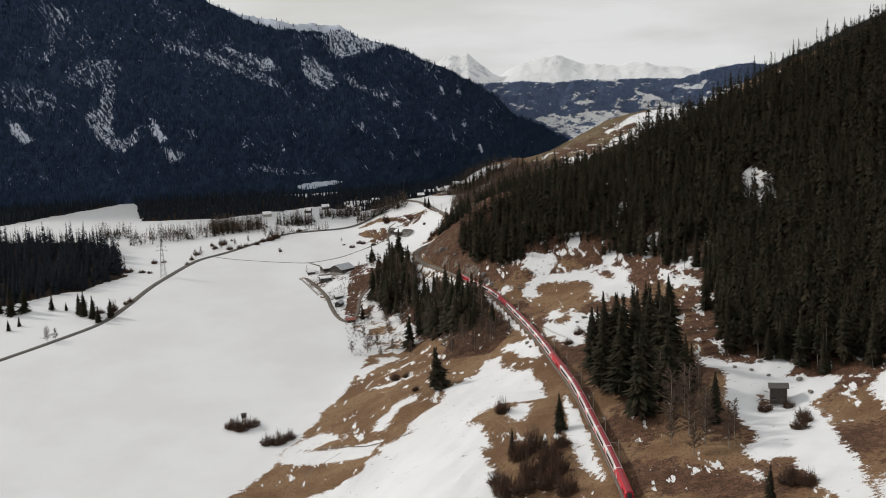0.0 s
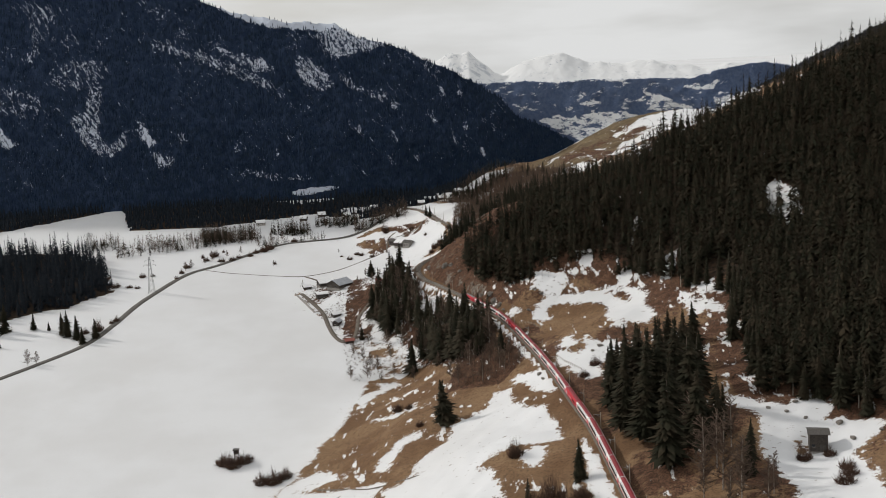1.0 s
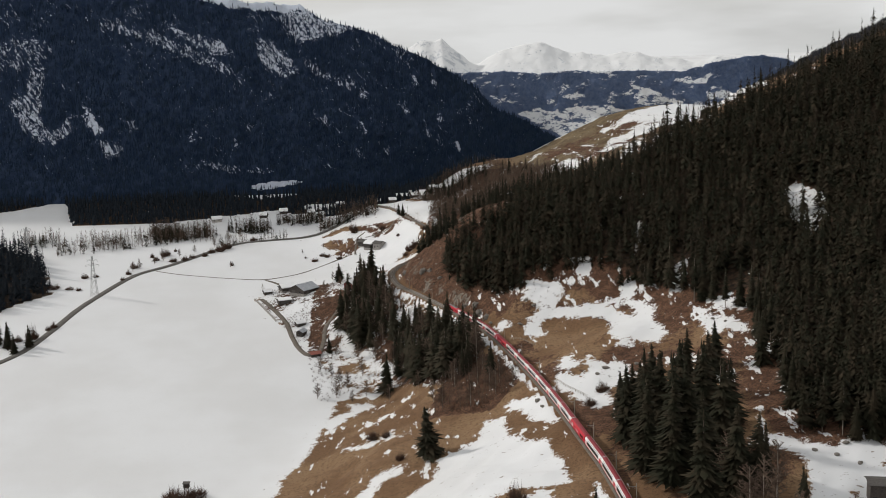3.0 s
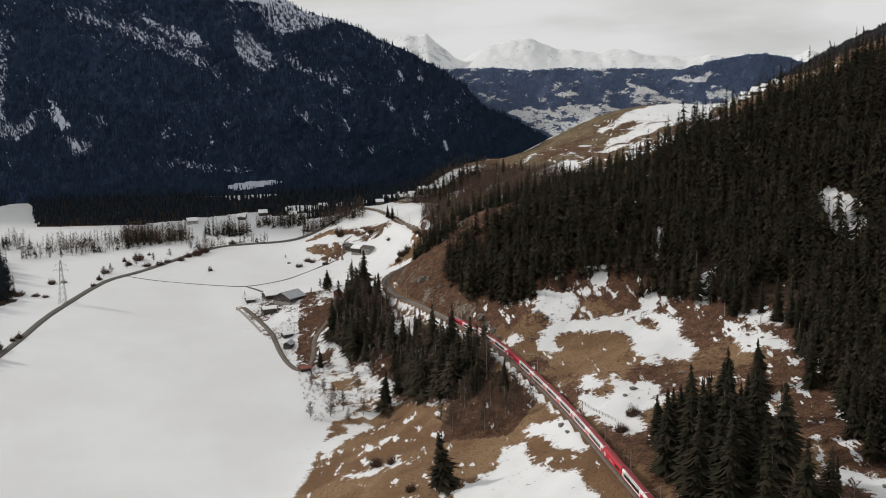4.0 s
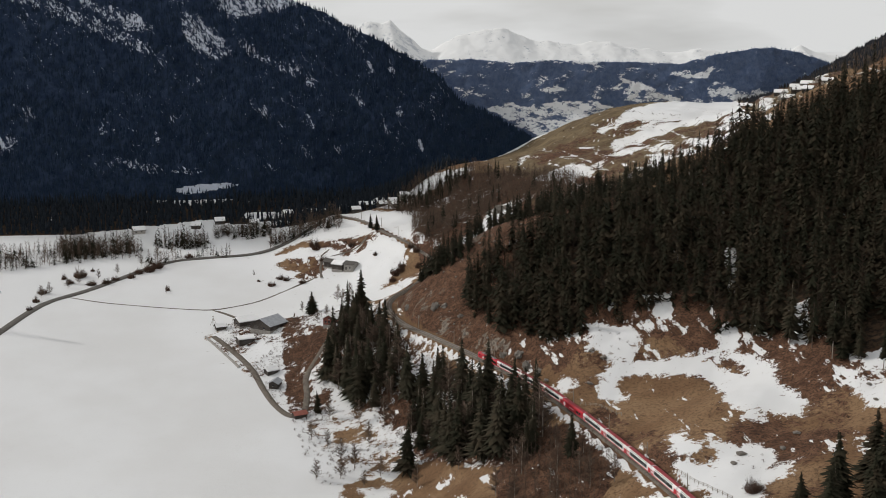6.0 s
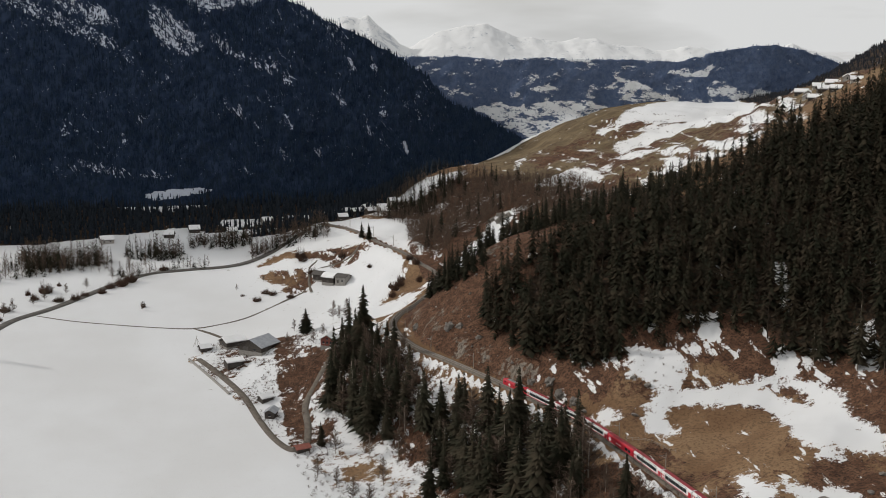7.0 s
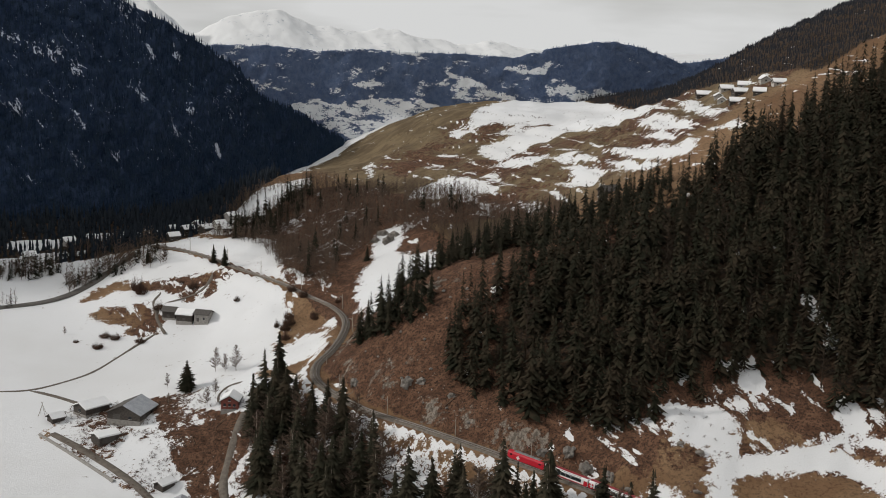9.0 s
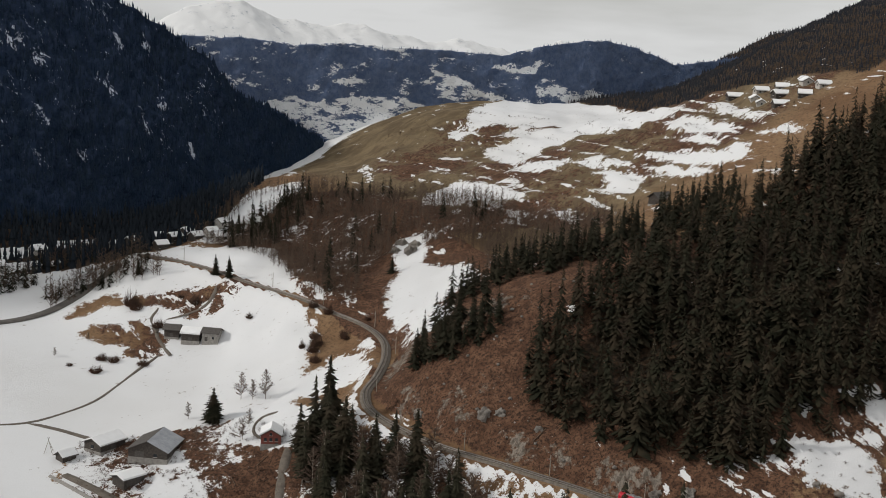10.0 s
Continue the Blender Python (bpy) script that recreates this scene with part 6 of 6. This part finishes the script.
def bush(x, y, h, w, label, group="bushes"):
    t = thing("bush", label, "bush", (x, y, float(land(x, y)[0]) - 0.1), group)
    t.rotation_euler = (0, 0, rng.uniform(0, 6.3))
    t.scale = (w / 4.4, w / 4.4, h / 2.6)
    part("crown", bush_meshes[rng.integers(3)], None, t)


for x, y, h, w in ((-98, 540, 5.5, 8), (-93.5, 538, 7, 9.5), (-89, 541, 5, 8), (-79.5, 520, 5.5, 8), (-74.5, 519, 6.5, 9), (-70, 522, 5, 7.5)):
    bush(x, y, h, w, "grey-brown leafless bush in the snow field")
for x, y, h, w in ((20, 456, 7, 7), (23, 412, 9, 9), (29, 416, 10, 10), (33, 404, 10, 10), (27, 398, 10, 11), (35, 394, 8, 9), (17, 392, 9, 10), (23, 388, 9, 10), (31, 388, 9, 10), (38, 412, 6, 7), (15, 400, 6, 8), (36, 380, 8, 9)):
    bush(x, y, h, w, "dense red-brown leafless bush beside the railway")
for x, y, h, w in ((-24.4, 556.5, 4, 6), (-14.5, 518.8, 3, 4), (-19, 552, 3, 5), (116.1, 412, 3.5, 5), (117, 399, 4, 6), (112.5, 387, 4.5, 7), (116, 392, 4, 6), (101.8, 342, 5, 7), (98, 346, 7, 9), (108, 412, 4, 6), (59, 496, 5, 6), (-6, 765, 4, 4),
                   (-37, 831, 4, 5), (-45, 800, 2.5, 4), (-52, 806, 2.5, 4), (-34, 818, 3, 5), (-98, 846, 3, 5), (57, 522, 4, 6), (51, 512, 3.5, 5)):
    bush(x, y, h, w, "leafless brown bush on the slope")
for x, y, h in ((74.3, 402.6, 22), (78.4, 395, 24), (81.3, 384, 20), (75.1, 427.9, 17), (87.5, 377.9, 15), (86.9, 420, 17), (80, 410, 19), (84, 393, 16), (91, 385, 13), (72, 392, 15), (77, 380, 14)):
    bare_tree(x, y, h, "tall leafless tree above the railway", "leafless tree group", 0.9)
for x, y, h in ((12.3, 548.6, 9), (2, 555, 11), (20, 554, 10), (7.7, 571.7, 12), (21.7, 549, 9), (28, 547, 8), (12.8, 558, 8), (7, 581, 8.5), (16, 563, 9), (24, 558, 8), (-1, 566, 9), (3, 590, 9), (-6, 600, 8), (12, 585, 9), (19, 577, 8), (25, 568, 7),
                (-31.9, 756.6, 8), (-27.3, 750.4, 8.5), (-30, 753, 6), (-42, 732, 6), (-47, 757, 5), (-106, 797, 4), (-67, 816, 3), (-55, 822, 3), (-38, 737, 5), (-51, 741, 4)):
    bare_tree(x, y, h, "slender pale leafless tree", "leafless trees")
for x, y, h in ((-214.9, 655, 9), (-211, 657, 7), (-160, 794, 6), (-157, 799, 6), (-150, 806, 5), (-146, 812, 5), (-138, 818, 5), (-130, 825, 5), (-120, 836, 6), (-113, 846, 7), (-106, 850, 6)):
    bare_tree(x, y, h, "leafless tree along the road bank", "roadside bare trees", 1.1)

for x, y, h in ((-49, 622, 7), (-41, 622, 8), (-36, 628, 9), (-28, 622, 7), (-34, 616, 6), (-40, 634, 8), (-49, 650, 7), (-44, 643, 7), (-42, 663, 8), (-32, 655, 9), (-12, 626, 10), (-3, 605, 10), (-16, 636, 11), (-8, 616, 10), (1, 598, 10),
                (-24, 648, 11), (-21, 668, 11), (-29, 684, 10), (6, 604, 10), (10, 594, 9), (-26, 704, 9), (-38, 690, 8), (-18, 607, 8), (-30, 640, 9), (0, 630, 11), (8, 622, 10), *bare_knoll):
    bare_tree(x, y, h, "leafless brown tree at the edge of the knoll", "knoll bare trees", 1.1)
for x, y, h, w in ((-141, 808, 3, 5), (-135, 812, 3, 5), (-130, 815, 4, 6), (-124, 820, 4, 6), (-119, 825, 4, 7), (-115, 829, 4, 6), (-112, 833, 4, 6), (-163, 778, 4, 5), (-162, 789, 4, 5), (-161, 802, 4, 6), (-151, 812, 3, 5), (-186, 783, 4, 7),
                   (-178, 784, 3, 6), (-196, 772, 3, 8), (-190, 766, 3, 8), (-182, 768, 3, 7), (-196, 694, 4, 6), (-189, 700, 5, 6), (-186, 707, 4, 5), (-183, 714, 4, 5), (-64, 809, 2, 4), (-58, 804, 2, 4), (-54, 811, 2.5, 4), (-38, 831, 5, 6),
                   (-10, 799, 3, 5), (4, 783, 3, 4), (4.5, 775, 4, 5), (5, 768, 4, 5), (3, 761, 3, 4), (-8, 769, 5, 4), (-4, 772, 4, 4), (14.6, 766, 4, 5), (-23, 827, 2.5, 4), (-20, 824, 3, 4), (-7, 761, 4, 6), (-3, 767, 4, 6), (-105, 801, 3, 2.5), (-142, 831, 3, 3), (-148, 821, 4, 6), (-153, 818, 5, 4)):
    e = rng.uniform(0.5, 1.15)
    bush(x + rng.uniform(-1.5, 1.5), y + rng.uniform(-3, 3), h * e * rng.uniform(0.8, 1.4), w * e, "grey-brown leafless bush along the road and paths", "roadside bushes")

# ---------------------------------------------------------------- woods that nobody could count
scrub_shapes = []
for k in range(4):
    v, f = bare_crown(np.random.default_rng(320 + k), 2.0, 20, 0.8, 1, 0.0, 0.02)
    v[:, 2] *= 0.6
    scrub_shapes.append((v, f))


def on_land(x, y, s):
    z = land(x, y) - 0.15
    return [(a, b, c, d) for a, b, c, d in zip(x, y, z, s)]


far_twigs = [bare_crown(np.random.default_rng(340 + k), 10.0, 13, 0.32, 3, 0.08, 0.016) for k in range(5)]
far_twigs = [(np.vstack([v, stem]), np.vstack([f, np.array([(0, 1, 3), (1, 2, 3), (2, 0, 3)]) + len(v)])) for v, f in far_twigs]
RAVINE_WOOD = [(-4, 868), (23, 895), (52, 888), (69, 856), (84, 815), (86, 784), (62, 772), (50, 805), (40, 800), (26, 797), (19, 782), (13, 780), (8, 788), (6, 802), (11, 838)]
x, y = scatter(RAVINE_WOOD, 1.75, rng, lambda x, y: (inside(x, y, np.array(SIDE_SNOW, float)) < 0.5) & (inside(x, y, np.array(FAR_STRIP, float)) < 0.5) & (wavy(x, y, 14, 3.0) > -0.75))
k = scatter([(50, 758), (60, 737), (84, 736), (94, 758), (86, 786), (62, 778), (55, 770)], 2.0, rng)
x, y = np.r_[x, k[0]], np.r_[y, k[1]]
place_many("leafless_wood", far_twigs, on_land(x, y, rng.uniform(0.34, 0.68, len(x))), M_TWIG, "brown leafless wood in the side valley", "wood", rng)
x, y = scatter(RAVINE_WOOD, 7.5, rng, lambda x, y: wavy(x, y, 17, 5.0) > 0.25)
k = scatter([(2, 864), (10, 855), (25, 850), (42, 864), (44, 878), (32, 874), (11, 873)], 4.0, rng)
x, y = np.r_[x, k[0]], np.r_[y, k[1]]
place_many("scattered_conifers", lean_shapes, on_land(x, y, rng.uniform(0.35, 0.62, len(x))), M_SPRUCE, "dark conifers among the leafless wood", "wood", rng)
NOSE = [(14, 728), (36, 711), (62, 703), (100, 702), (110, 716), (66, 724), (44, 734), (26, 738)]
x, y = scatter(NOSE, 3.8, rng)
k = scatter([(-3, 716), (1, 706), (9, 701), (14, 699), (17, 706), (12, 718), (5, 724)], 3.0, rng)
x, y = np.r_[x, k[0]], np.r_[y, k[1]]
place_many("crest_conifers", lean_shapes, on_land(x, y, rng.uniform(0.42, 0.72, len(x))), M_SPRUCE, "dark conifers behind the crest of the spur", "wood", rng)
x, y = scatter(WOODS_LEFT, 4.4, rng, lambda x, y: x > -330)
place_many("valley_forest", small_shapes, on_land(x, y, rng.uniform(0.5, 1.0, len(x))), M_SPRUCE_HAZED, "dark spruce wood on the valley floor", "forest", rng)
belt_shapes = [spruce_crown(np.random.default_rng(160 + k), 12.0, 11, 8, width=0.27 + 0.05 * (k % 3), base=0.02) for k in range(5)]
firs, bares = [], []
for outline, gap, share, low, high in (([(-209, 824), (-177, 831), (-143, 843), (-120, 846), (-120, 858), (-145, 866), (-178, 856), (-214, 845)], 3.6, 0.5, 0.4, 0.8),
                                       ([(-159, 846), (-147, 847), (-125, 855), (-126, 868), (-146, 870), (-163, 866)], 2.8, 0.6, 0.5, 0.9), ([(-115, 862), (-90, 858), (-89, 870), (-108, 874), (-116, 870)], 2.6, 0.85, 0.5, 0.85),
                                       ([(-87, 874), (-68, 870), (-57, 873), (-57, 886), (-69, 889), (-87, 884)], 2.8, 0.6, 0.4, 0.75), ([(-117, 835), (-98, 840), (-99, 846), (-117, 844)], 3.4, 0.35, 0.4, 0.65),
                                       ([(-96, 842), (-88, 840), (-78, 846), (-80, 852), (-96, 848)], 3.0, 0.6, 0.35, 0.6), ([(-59, 851), (-46, 853), (-24, 843), (-22, 852), (-26, 864), (-39, 867), (-58, 862)], 2.3, 0.3, 0.4, 0.75),
                                       ([(-240, 838), (-214, 843), (-216, 862), (-240, 856)], 3.6, 0.7, 0.4, 0.75), ([(-57, 886), (-40, 880), (-30, 884), (-40, 895), (-55, 893)], 3.0, 0.4, 0.4, 0.7)):
    x, y = scatter(outline, 0.78 * gap, rng, lambda x, y: wavy(x, y, 11, 2.0) > -0.45)
    for p in on_land(x, y, rng.uniform(low, high, len(x))):
        if rng.random() < 0.85 * share:
            firs.append((p[0], p[1], p[2], 0.9 * p[3]))
        else:
            bares.append((p[0], p[1], p[2], p[3] * 1.15))
place_many("tree_belt", belt_shapes, firs, M_SPRUCE, "belts of dark conifers across the snowy flat", "tree belt", rng)
place_many("bare_tree_belt", far_twigs, bares, M_TWIG, "belts of leafless trees across the snowy flat", "tree belt", rng)
x, y = scatter(FOOT_WOOD, 2.7, rng, lambda x, y: ~clearing(x, y))
cone_v = np.array([(math.cos(a) * r, math.sin(a) * r, z) for z, r in ((0.0, 1.15), (3.2, 0.75)) for a in np.arange(5) * 1.2566 + z] + [(0, 0, 4.6), (0, 0, 7.6)])
cone_f = np.array([(i, (i + 1) % 5, 10) for i in range(5)] + [(5 + i, 5 + (i + 1) % 5, 11) for i in range(5)])
far_shapes = [(cone_v * np.array((w, w, 1.0)), cone_f) for w in (0.8, 1.0, 1.25)]
place_many("foot_forest", far_shapes, on_land(x, y, rng.uniform(0.5, 1.0, len(x))), M_SPRUCE_HAZED, "dark spruce forest at the foot of the mountain", "forest", rng)


def slope_trees(grid, count, low, high, keep):
    """Places spread over a far slope."""
    up, across = grid.shape[:2]
    i, j = rng.uniform(0, up - 1.01, count), rng.uniform(0, across - 1.01, count)
    a, b = i.astype(int), j.astype(int)
    p = grid[a, b] + (grid[a + 1, b] - grid[a, b]) * (i - a)[:, None] + (grid[a, b + 1] - grid[a, b]) * (j - b)[:, None]
    p = p[keep(p)]
    return [(q[0], q[1], q[2] - 0.3, s) for q, s in zip(p, rng.uniform(low, high, len(p)))]


def mountain_wood(p):
    return rng.random(len(p)) < np.clip(1.0 - 1.25 * np.maximum(mountain_snow(p[:, 0], p[:, 2]), 0) - 0.25 * np.clip(wavy(p[:, 0], p[:, 2] * 0.5, 6, 3.0), 0, 1), 0.06, 1)


place_many("mountain_forest", far_shapes, slope_trees(mount_grid[:81, 47:], 40000, 0.26, 0.48, mountain_wood), M_SPRUCE_HAZE_BLUE, "dark spruce forest covering the mountain, haze blue in its colour", "forest", rng)
place_many("far_hill_forest", far_shapes, slope_trees(far_grid[:46], 16000, 0.12, 0.22, lambda p: (hill_snow(p[:, 0], p[:, 2]) < 0.45) & (wavy(p[:, 0], p[:, 2] * 3, 8, 1.0) < 0.6) | (rng.random(len(p)) < 0.06)), M_FARHILL_WOODS_HAZED,
           "woods on the distant hill, tinted pale blue for haze", "forest", rng)
x, y = scatter(SIDE_HILL, 1.7, rng)
place_many("side_hill_forest", far_shapes, on_land(x, y, rng.uniform(0.16, 0.32, len(x))), M_BAREHILL, "grey-brown leafless wood on the hillside above the village", "forest", rng)

# scrub on the banks, the scree and the terraces
spots = []
for outline, gap, lo, hi in ((KNOLL + [1, -2], 2.2, 0.6, 1.3), (BRUSH_BARN, 1.8, 0.4, 1.0), (SCREE, 2.2, 0.25, 0.7), ([(-2, 552), (3, 582), (18, 592), (29, 577), (32, 555), (20, 540)], 2.2, 0.5, 1.2),
                             ([(-56, 668), (-46, 680), (-37, 651), (-25, 633), (-46, 616), (-50, 622)], 2.6, 0.5, 1.2), ([(12, 380), (40, 380), (40, 425), (26, 420), (12, 410)], 2.6, 0.6, 1.3),
                             ([(60, 540), (80, 552), (92, 548), (112, 540), (108, 525), (80, 512), (64, 520)], 4.5, 0.4, 0.9), ([(28, 622), (46, 634), (60, 628), (110, 596), (96, 584), (74, 606), (44, 612)], 3.0, 0.35, 0.8)):
    x, y = scatter(outline, gap, rng, lambda x, y: wavy(x, y, 9, 2.7) > -0.3)
    d, _ = from_line(x, y, rails[::2])
    k = d > 3.5
    spots += on_land(x[k], y[k], rng.uniform(lo, hi, k.sum()))
x, y = scatter(SAPLINGS, 2.4, rng, lambda x, y: wavy(x, y, 8, 1.7) > -0.5)
place_many("saplings", [(v * (0.5, 0.5, 1.0), f) for v, f in far_twigs], on_land(x, y, rng.uniform(0.35, 0.8, len(x))), M_TWIG, "thicket of slender leafless saplings below the railway", "thicket", rng)
place_many("scrub", scrub_shapes, spots, M_BUSH, "low brown leafless scrub on the slopes", "scrub", rng)
spots = []
for x0, y0, r in ((82, 849, 4), (86, 842, 4), (91, 843, 4), (112, 807, 6), (100, 802, 6), (95, 804, 5), (141, 804, 7), (144, 801, 7), (138, 810, 7), (145, 796, 5), (167, 803, 4), (117, 800, 6), (111, 923, 5), (119, 907, 6), (129, 874, 6), (136, 877, 5), (105, 890, 5), (95, 900, 5),
                  (60, 905, 6), (75, 895, 5), (152, 772, 7), (160, 752, 7), (128, 770, 6)):
    n = 9
    spots += on_land(x0 + rng.normal(0, r * 0.6, n), y0 + rng.normal(0, r * 0.4, n), rng.uniform(0.4, 1.0, n))
place_many("terrace_bushes", scrub_shapes, spots, M_BUSH, "brown hedges and bushes on the terraced hillside", "bushes", rng)

# ---------------------------------------------------------------- stones and felled timber
stone_meshes = []
for k in range(3):
    b = bmesh.new()
    bmesh.ops.create_icosphere(b, subdivisions=1, radius=1.0)
    r = np.random.default_rng(400 + k)
    for w in b.verts:
        w.co = Vector((w.co.x * r.uniform(0.7, 1.2), w.co.y * r.uniform(0.6, 1.1), w.co.z * r.uniform(0.5, 0.85)))
    me = bpy.data.meshes.new("boulder")
    b.to_mesh(me)
    b.free()
    me.materials.append(M_ROCKSTONE)
    stone_meshes.append(me)
crag_meshes = []
for k in range(3):
    b = bmesh.new()
    bmesh.ops.create_icosphere(b, subdivisions=3, radius=1.0)
    for w in b.verts:
        p = w.co.copy()
        q = 0.8 + 0.28 * math.sin(5 * p.x + 3 * p.z + k) * math.sin(4 * p.y - 2 * p.z + 2 * k) + 0.16 * math.sin(11 * p.x + 7 * p.y + k) * math.sin(9 * p.z + 3 * p.y)
        w.co = p * (round(q * 7) / 7 * 0.6 + 0.4 * q)
    me = bpy.data.meshes.new("rock_outcrop")
    b.to_mesh(me)
    b.free()
    me.materials.append(M_ROCKSTONE)
    crag_meshes.append(me)
for a, c, r in ((-0.5, 683.7, 2.6), (2.5, 681, 1.8), (20.8, 634.6, 2.2), (22, 629, 2.4), (24.5, 623, 2.0), (16.4, 640.5, 1.8), (-9, 700, 1.8), (6.9, 671.6, 1.5), (46, 798, 3.6), (50, 802, 3.0), (43, 803, 2.6), (48, 808, 2.8)):
    o = tagged(new("rock_outcrop", crag_meshes[rng.integers(3)]), "dark jagged rock outcrop in the slope", "rock", "rock outcrops")
    o.location, o.scale, o.rotation_euler = (a, c, float(land(a, c)[0]) - 0.25 * r), (r, r * 0.8, r * 0.9), (0, 0, rng.uniform(0, 6))
x, y = scatter(SCREE, 7.0, rng)
for a, c in zip(x, y):
    o = tagged(new("boulder", stone_meshes[rng.integers(3)]), "grey-brown boulder lying on the scree slope", "boulder", "boulders on the scree")
    s = rng.uniform(0.25, 0.75)
    o.location, o.scale, o.rotation_euler = (a, c, float(land(a, c)[0]) + 0.1 * s), (s, s, s), (rng.uniform(-0.3, 0.3), rng.uniform(-0.3, 0.3), rng.uniform(0, 6))
for a, c, s in ((61.7, 541.7, 1.5), (57.8, 537.5, 1.0), (34.7, 526.9, 1.2), (35.7, 520.5, 0.9), (104.1, 553.9, 0.9), (43.7, 613.7, 1.3), (40.7, 617.5, 1.0), (78.6, 544.7, 1.1), (72.4, 539.3, 1.0), (102, 546, 0.9), (107.2, 548, 0.8),
                (37, 605.4, 1.0), (25.9, 617, 1.1), (125.2, 417.4, 1.3), (115.1, 434.9, 0.8), (110.3, 439.9, 0.9), (104.9, 443.1, 0.9), (124.9, 430.1, 1.4), (134, 417.4, 0.9), (114.5, 444.4, 1.1)):
    o = tagged(new("boulder", stone_meshes[rng.integers(3)]), "dark grey-brown boulder lying in the snowy meadow", "boulder", "boulders in the meadows")
    o.location, o.scale, o.rotation_euler = (a, c, float(land(a, c)[0]) + 0.15 * s), (1.3 * s, s, 0.8 * s), (rng.uniform(-0.3, 0.3), rng.uniform(-0.3, 0.3), rng.uniform(0, 6))
stone = bmesh.new()
bmesh.ops.create_icosphere(stone, subdivisions=1, radius=1.0)
stone_v, stone_f = np.array([w.co[:] for w in stone.verts]) * (1.2, 0.9, 0.7), np.array([[w.index for w in q.verts] for q in stone.faces])
stone.free()
x, y = scatter(SCREE, 1.5, rng, lambda x, y: rng.random(len(x)) < 0.35 + 0.35 * wavy(x, y, 9, 1.2))
place_many("scree_stones", [(stone_v, stone_f)], on_land(x, y, rng.uniform(0.08, 0.32, len(x)) ** 1.2), M_ROCKSTONE, "loose grey-brown stones on the scree slope", "stones", rng)
TERRACES = [(84, 745), (100, 800), (76, 850), (66, 885), (90, 925), (130, 935), (150, 900), (196, 812), (190, 742), (120, 725)]


def terrace_edge(x, y):
    """Places near the edges of the terraces, where bushes grow in broken rows."""
    edge = np.abs(((land(x, y) + 1.0 * wavy(x, y, 18, 3.0)) / 3.1) % 1 - 0.5)
    return (edge < 0.10) & (wavy(x, y, 12, 7.0) > -0.15)


x, y = scatter(TERRACES, 1.5, rng, terrace_edge)
place_many("terrace_hedges", scrub_shapes, on_land(x, y, rng.uniform(0.22, 0.7, len(x))), M_BUSH, "brown hedges along the terrace edges", "hedges", rng)
for k in range(16):
    a, c = (rng.uniform(6, 28), rng.uniform(640, 690)) if k < 9 else (rng.uniform(-56, -42), rng.uniform(716, 738))
    b = bmesh.new()
    L = rng.uniform(3, 6)
    e = rng.uniform(0, 6.3)
    q = (a + L * math.cos(e), c + L * math.sin(e))
    rod(b, (0, 0, 0.15), (q[0] - a, q[1] - c, float(land(*q)[0] - land(a, c)[0]) + 0.15), 0.14, 0.09, 6)
    me = bpy.data.meshes.new("felled_trunk")
    b.to_mesh(me)
    b.free()
    me.materials.append(M_LOG)
    o = tagged(new("felled_trunk", me), "bare felled trunk lying on the slope", "log", "felled trunks")
    o.location = (a, c, float(land(a, c)[0]))

# ---------------------------------------------------------------- from survey units to metres
for ob in list(scene.objects):
    if ob.parent is None and ob.type in {"MESH", "EMPTY"}:
        ob.matrix_basis = Matrix.Scale(UNIT, 4) @ ob.matrix_basis
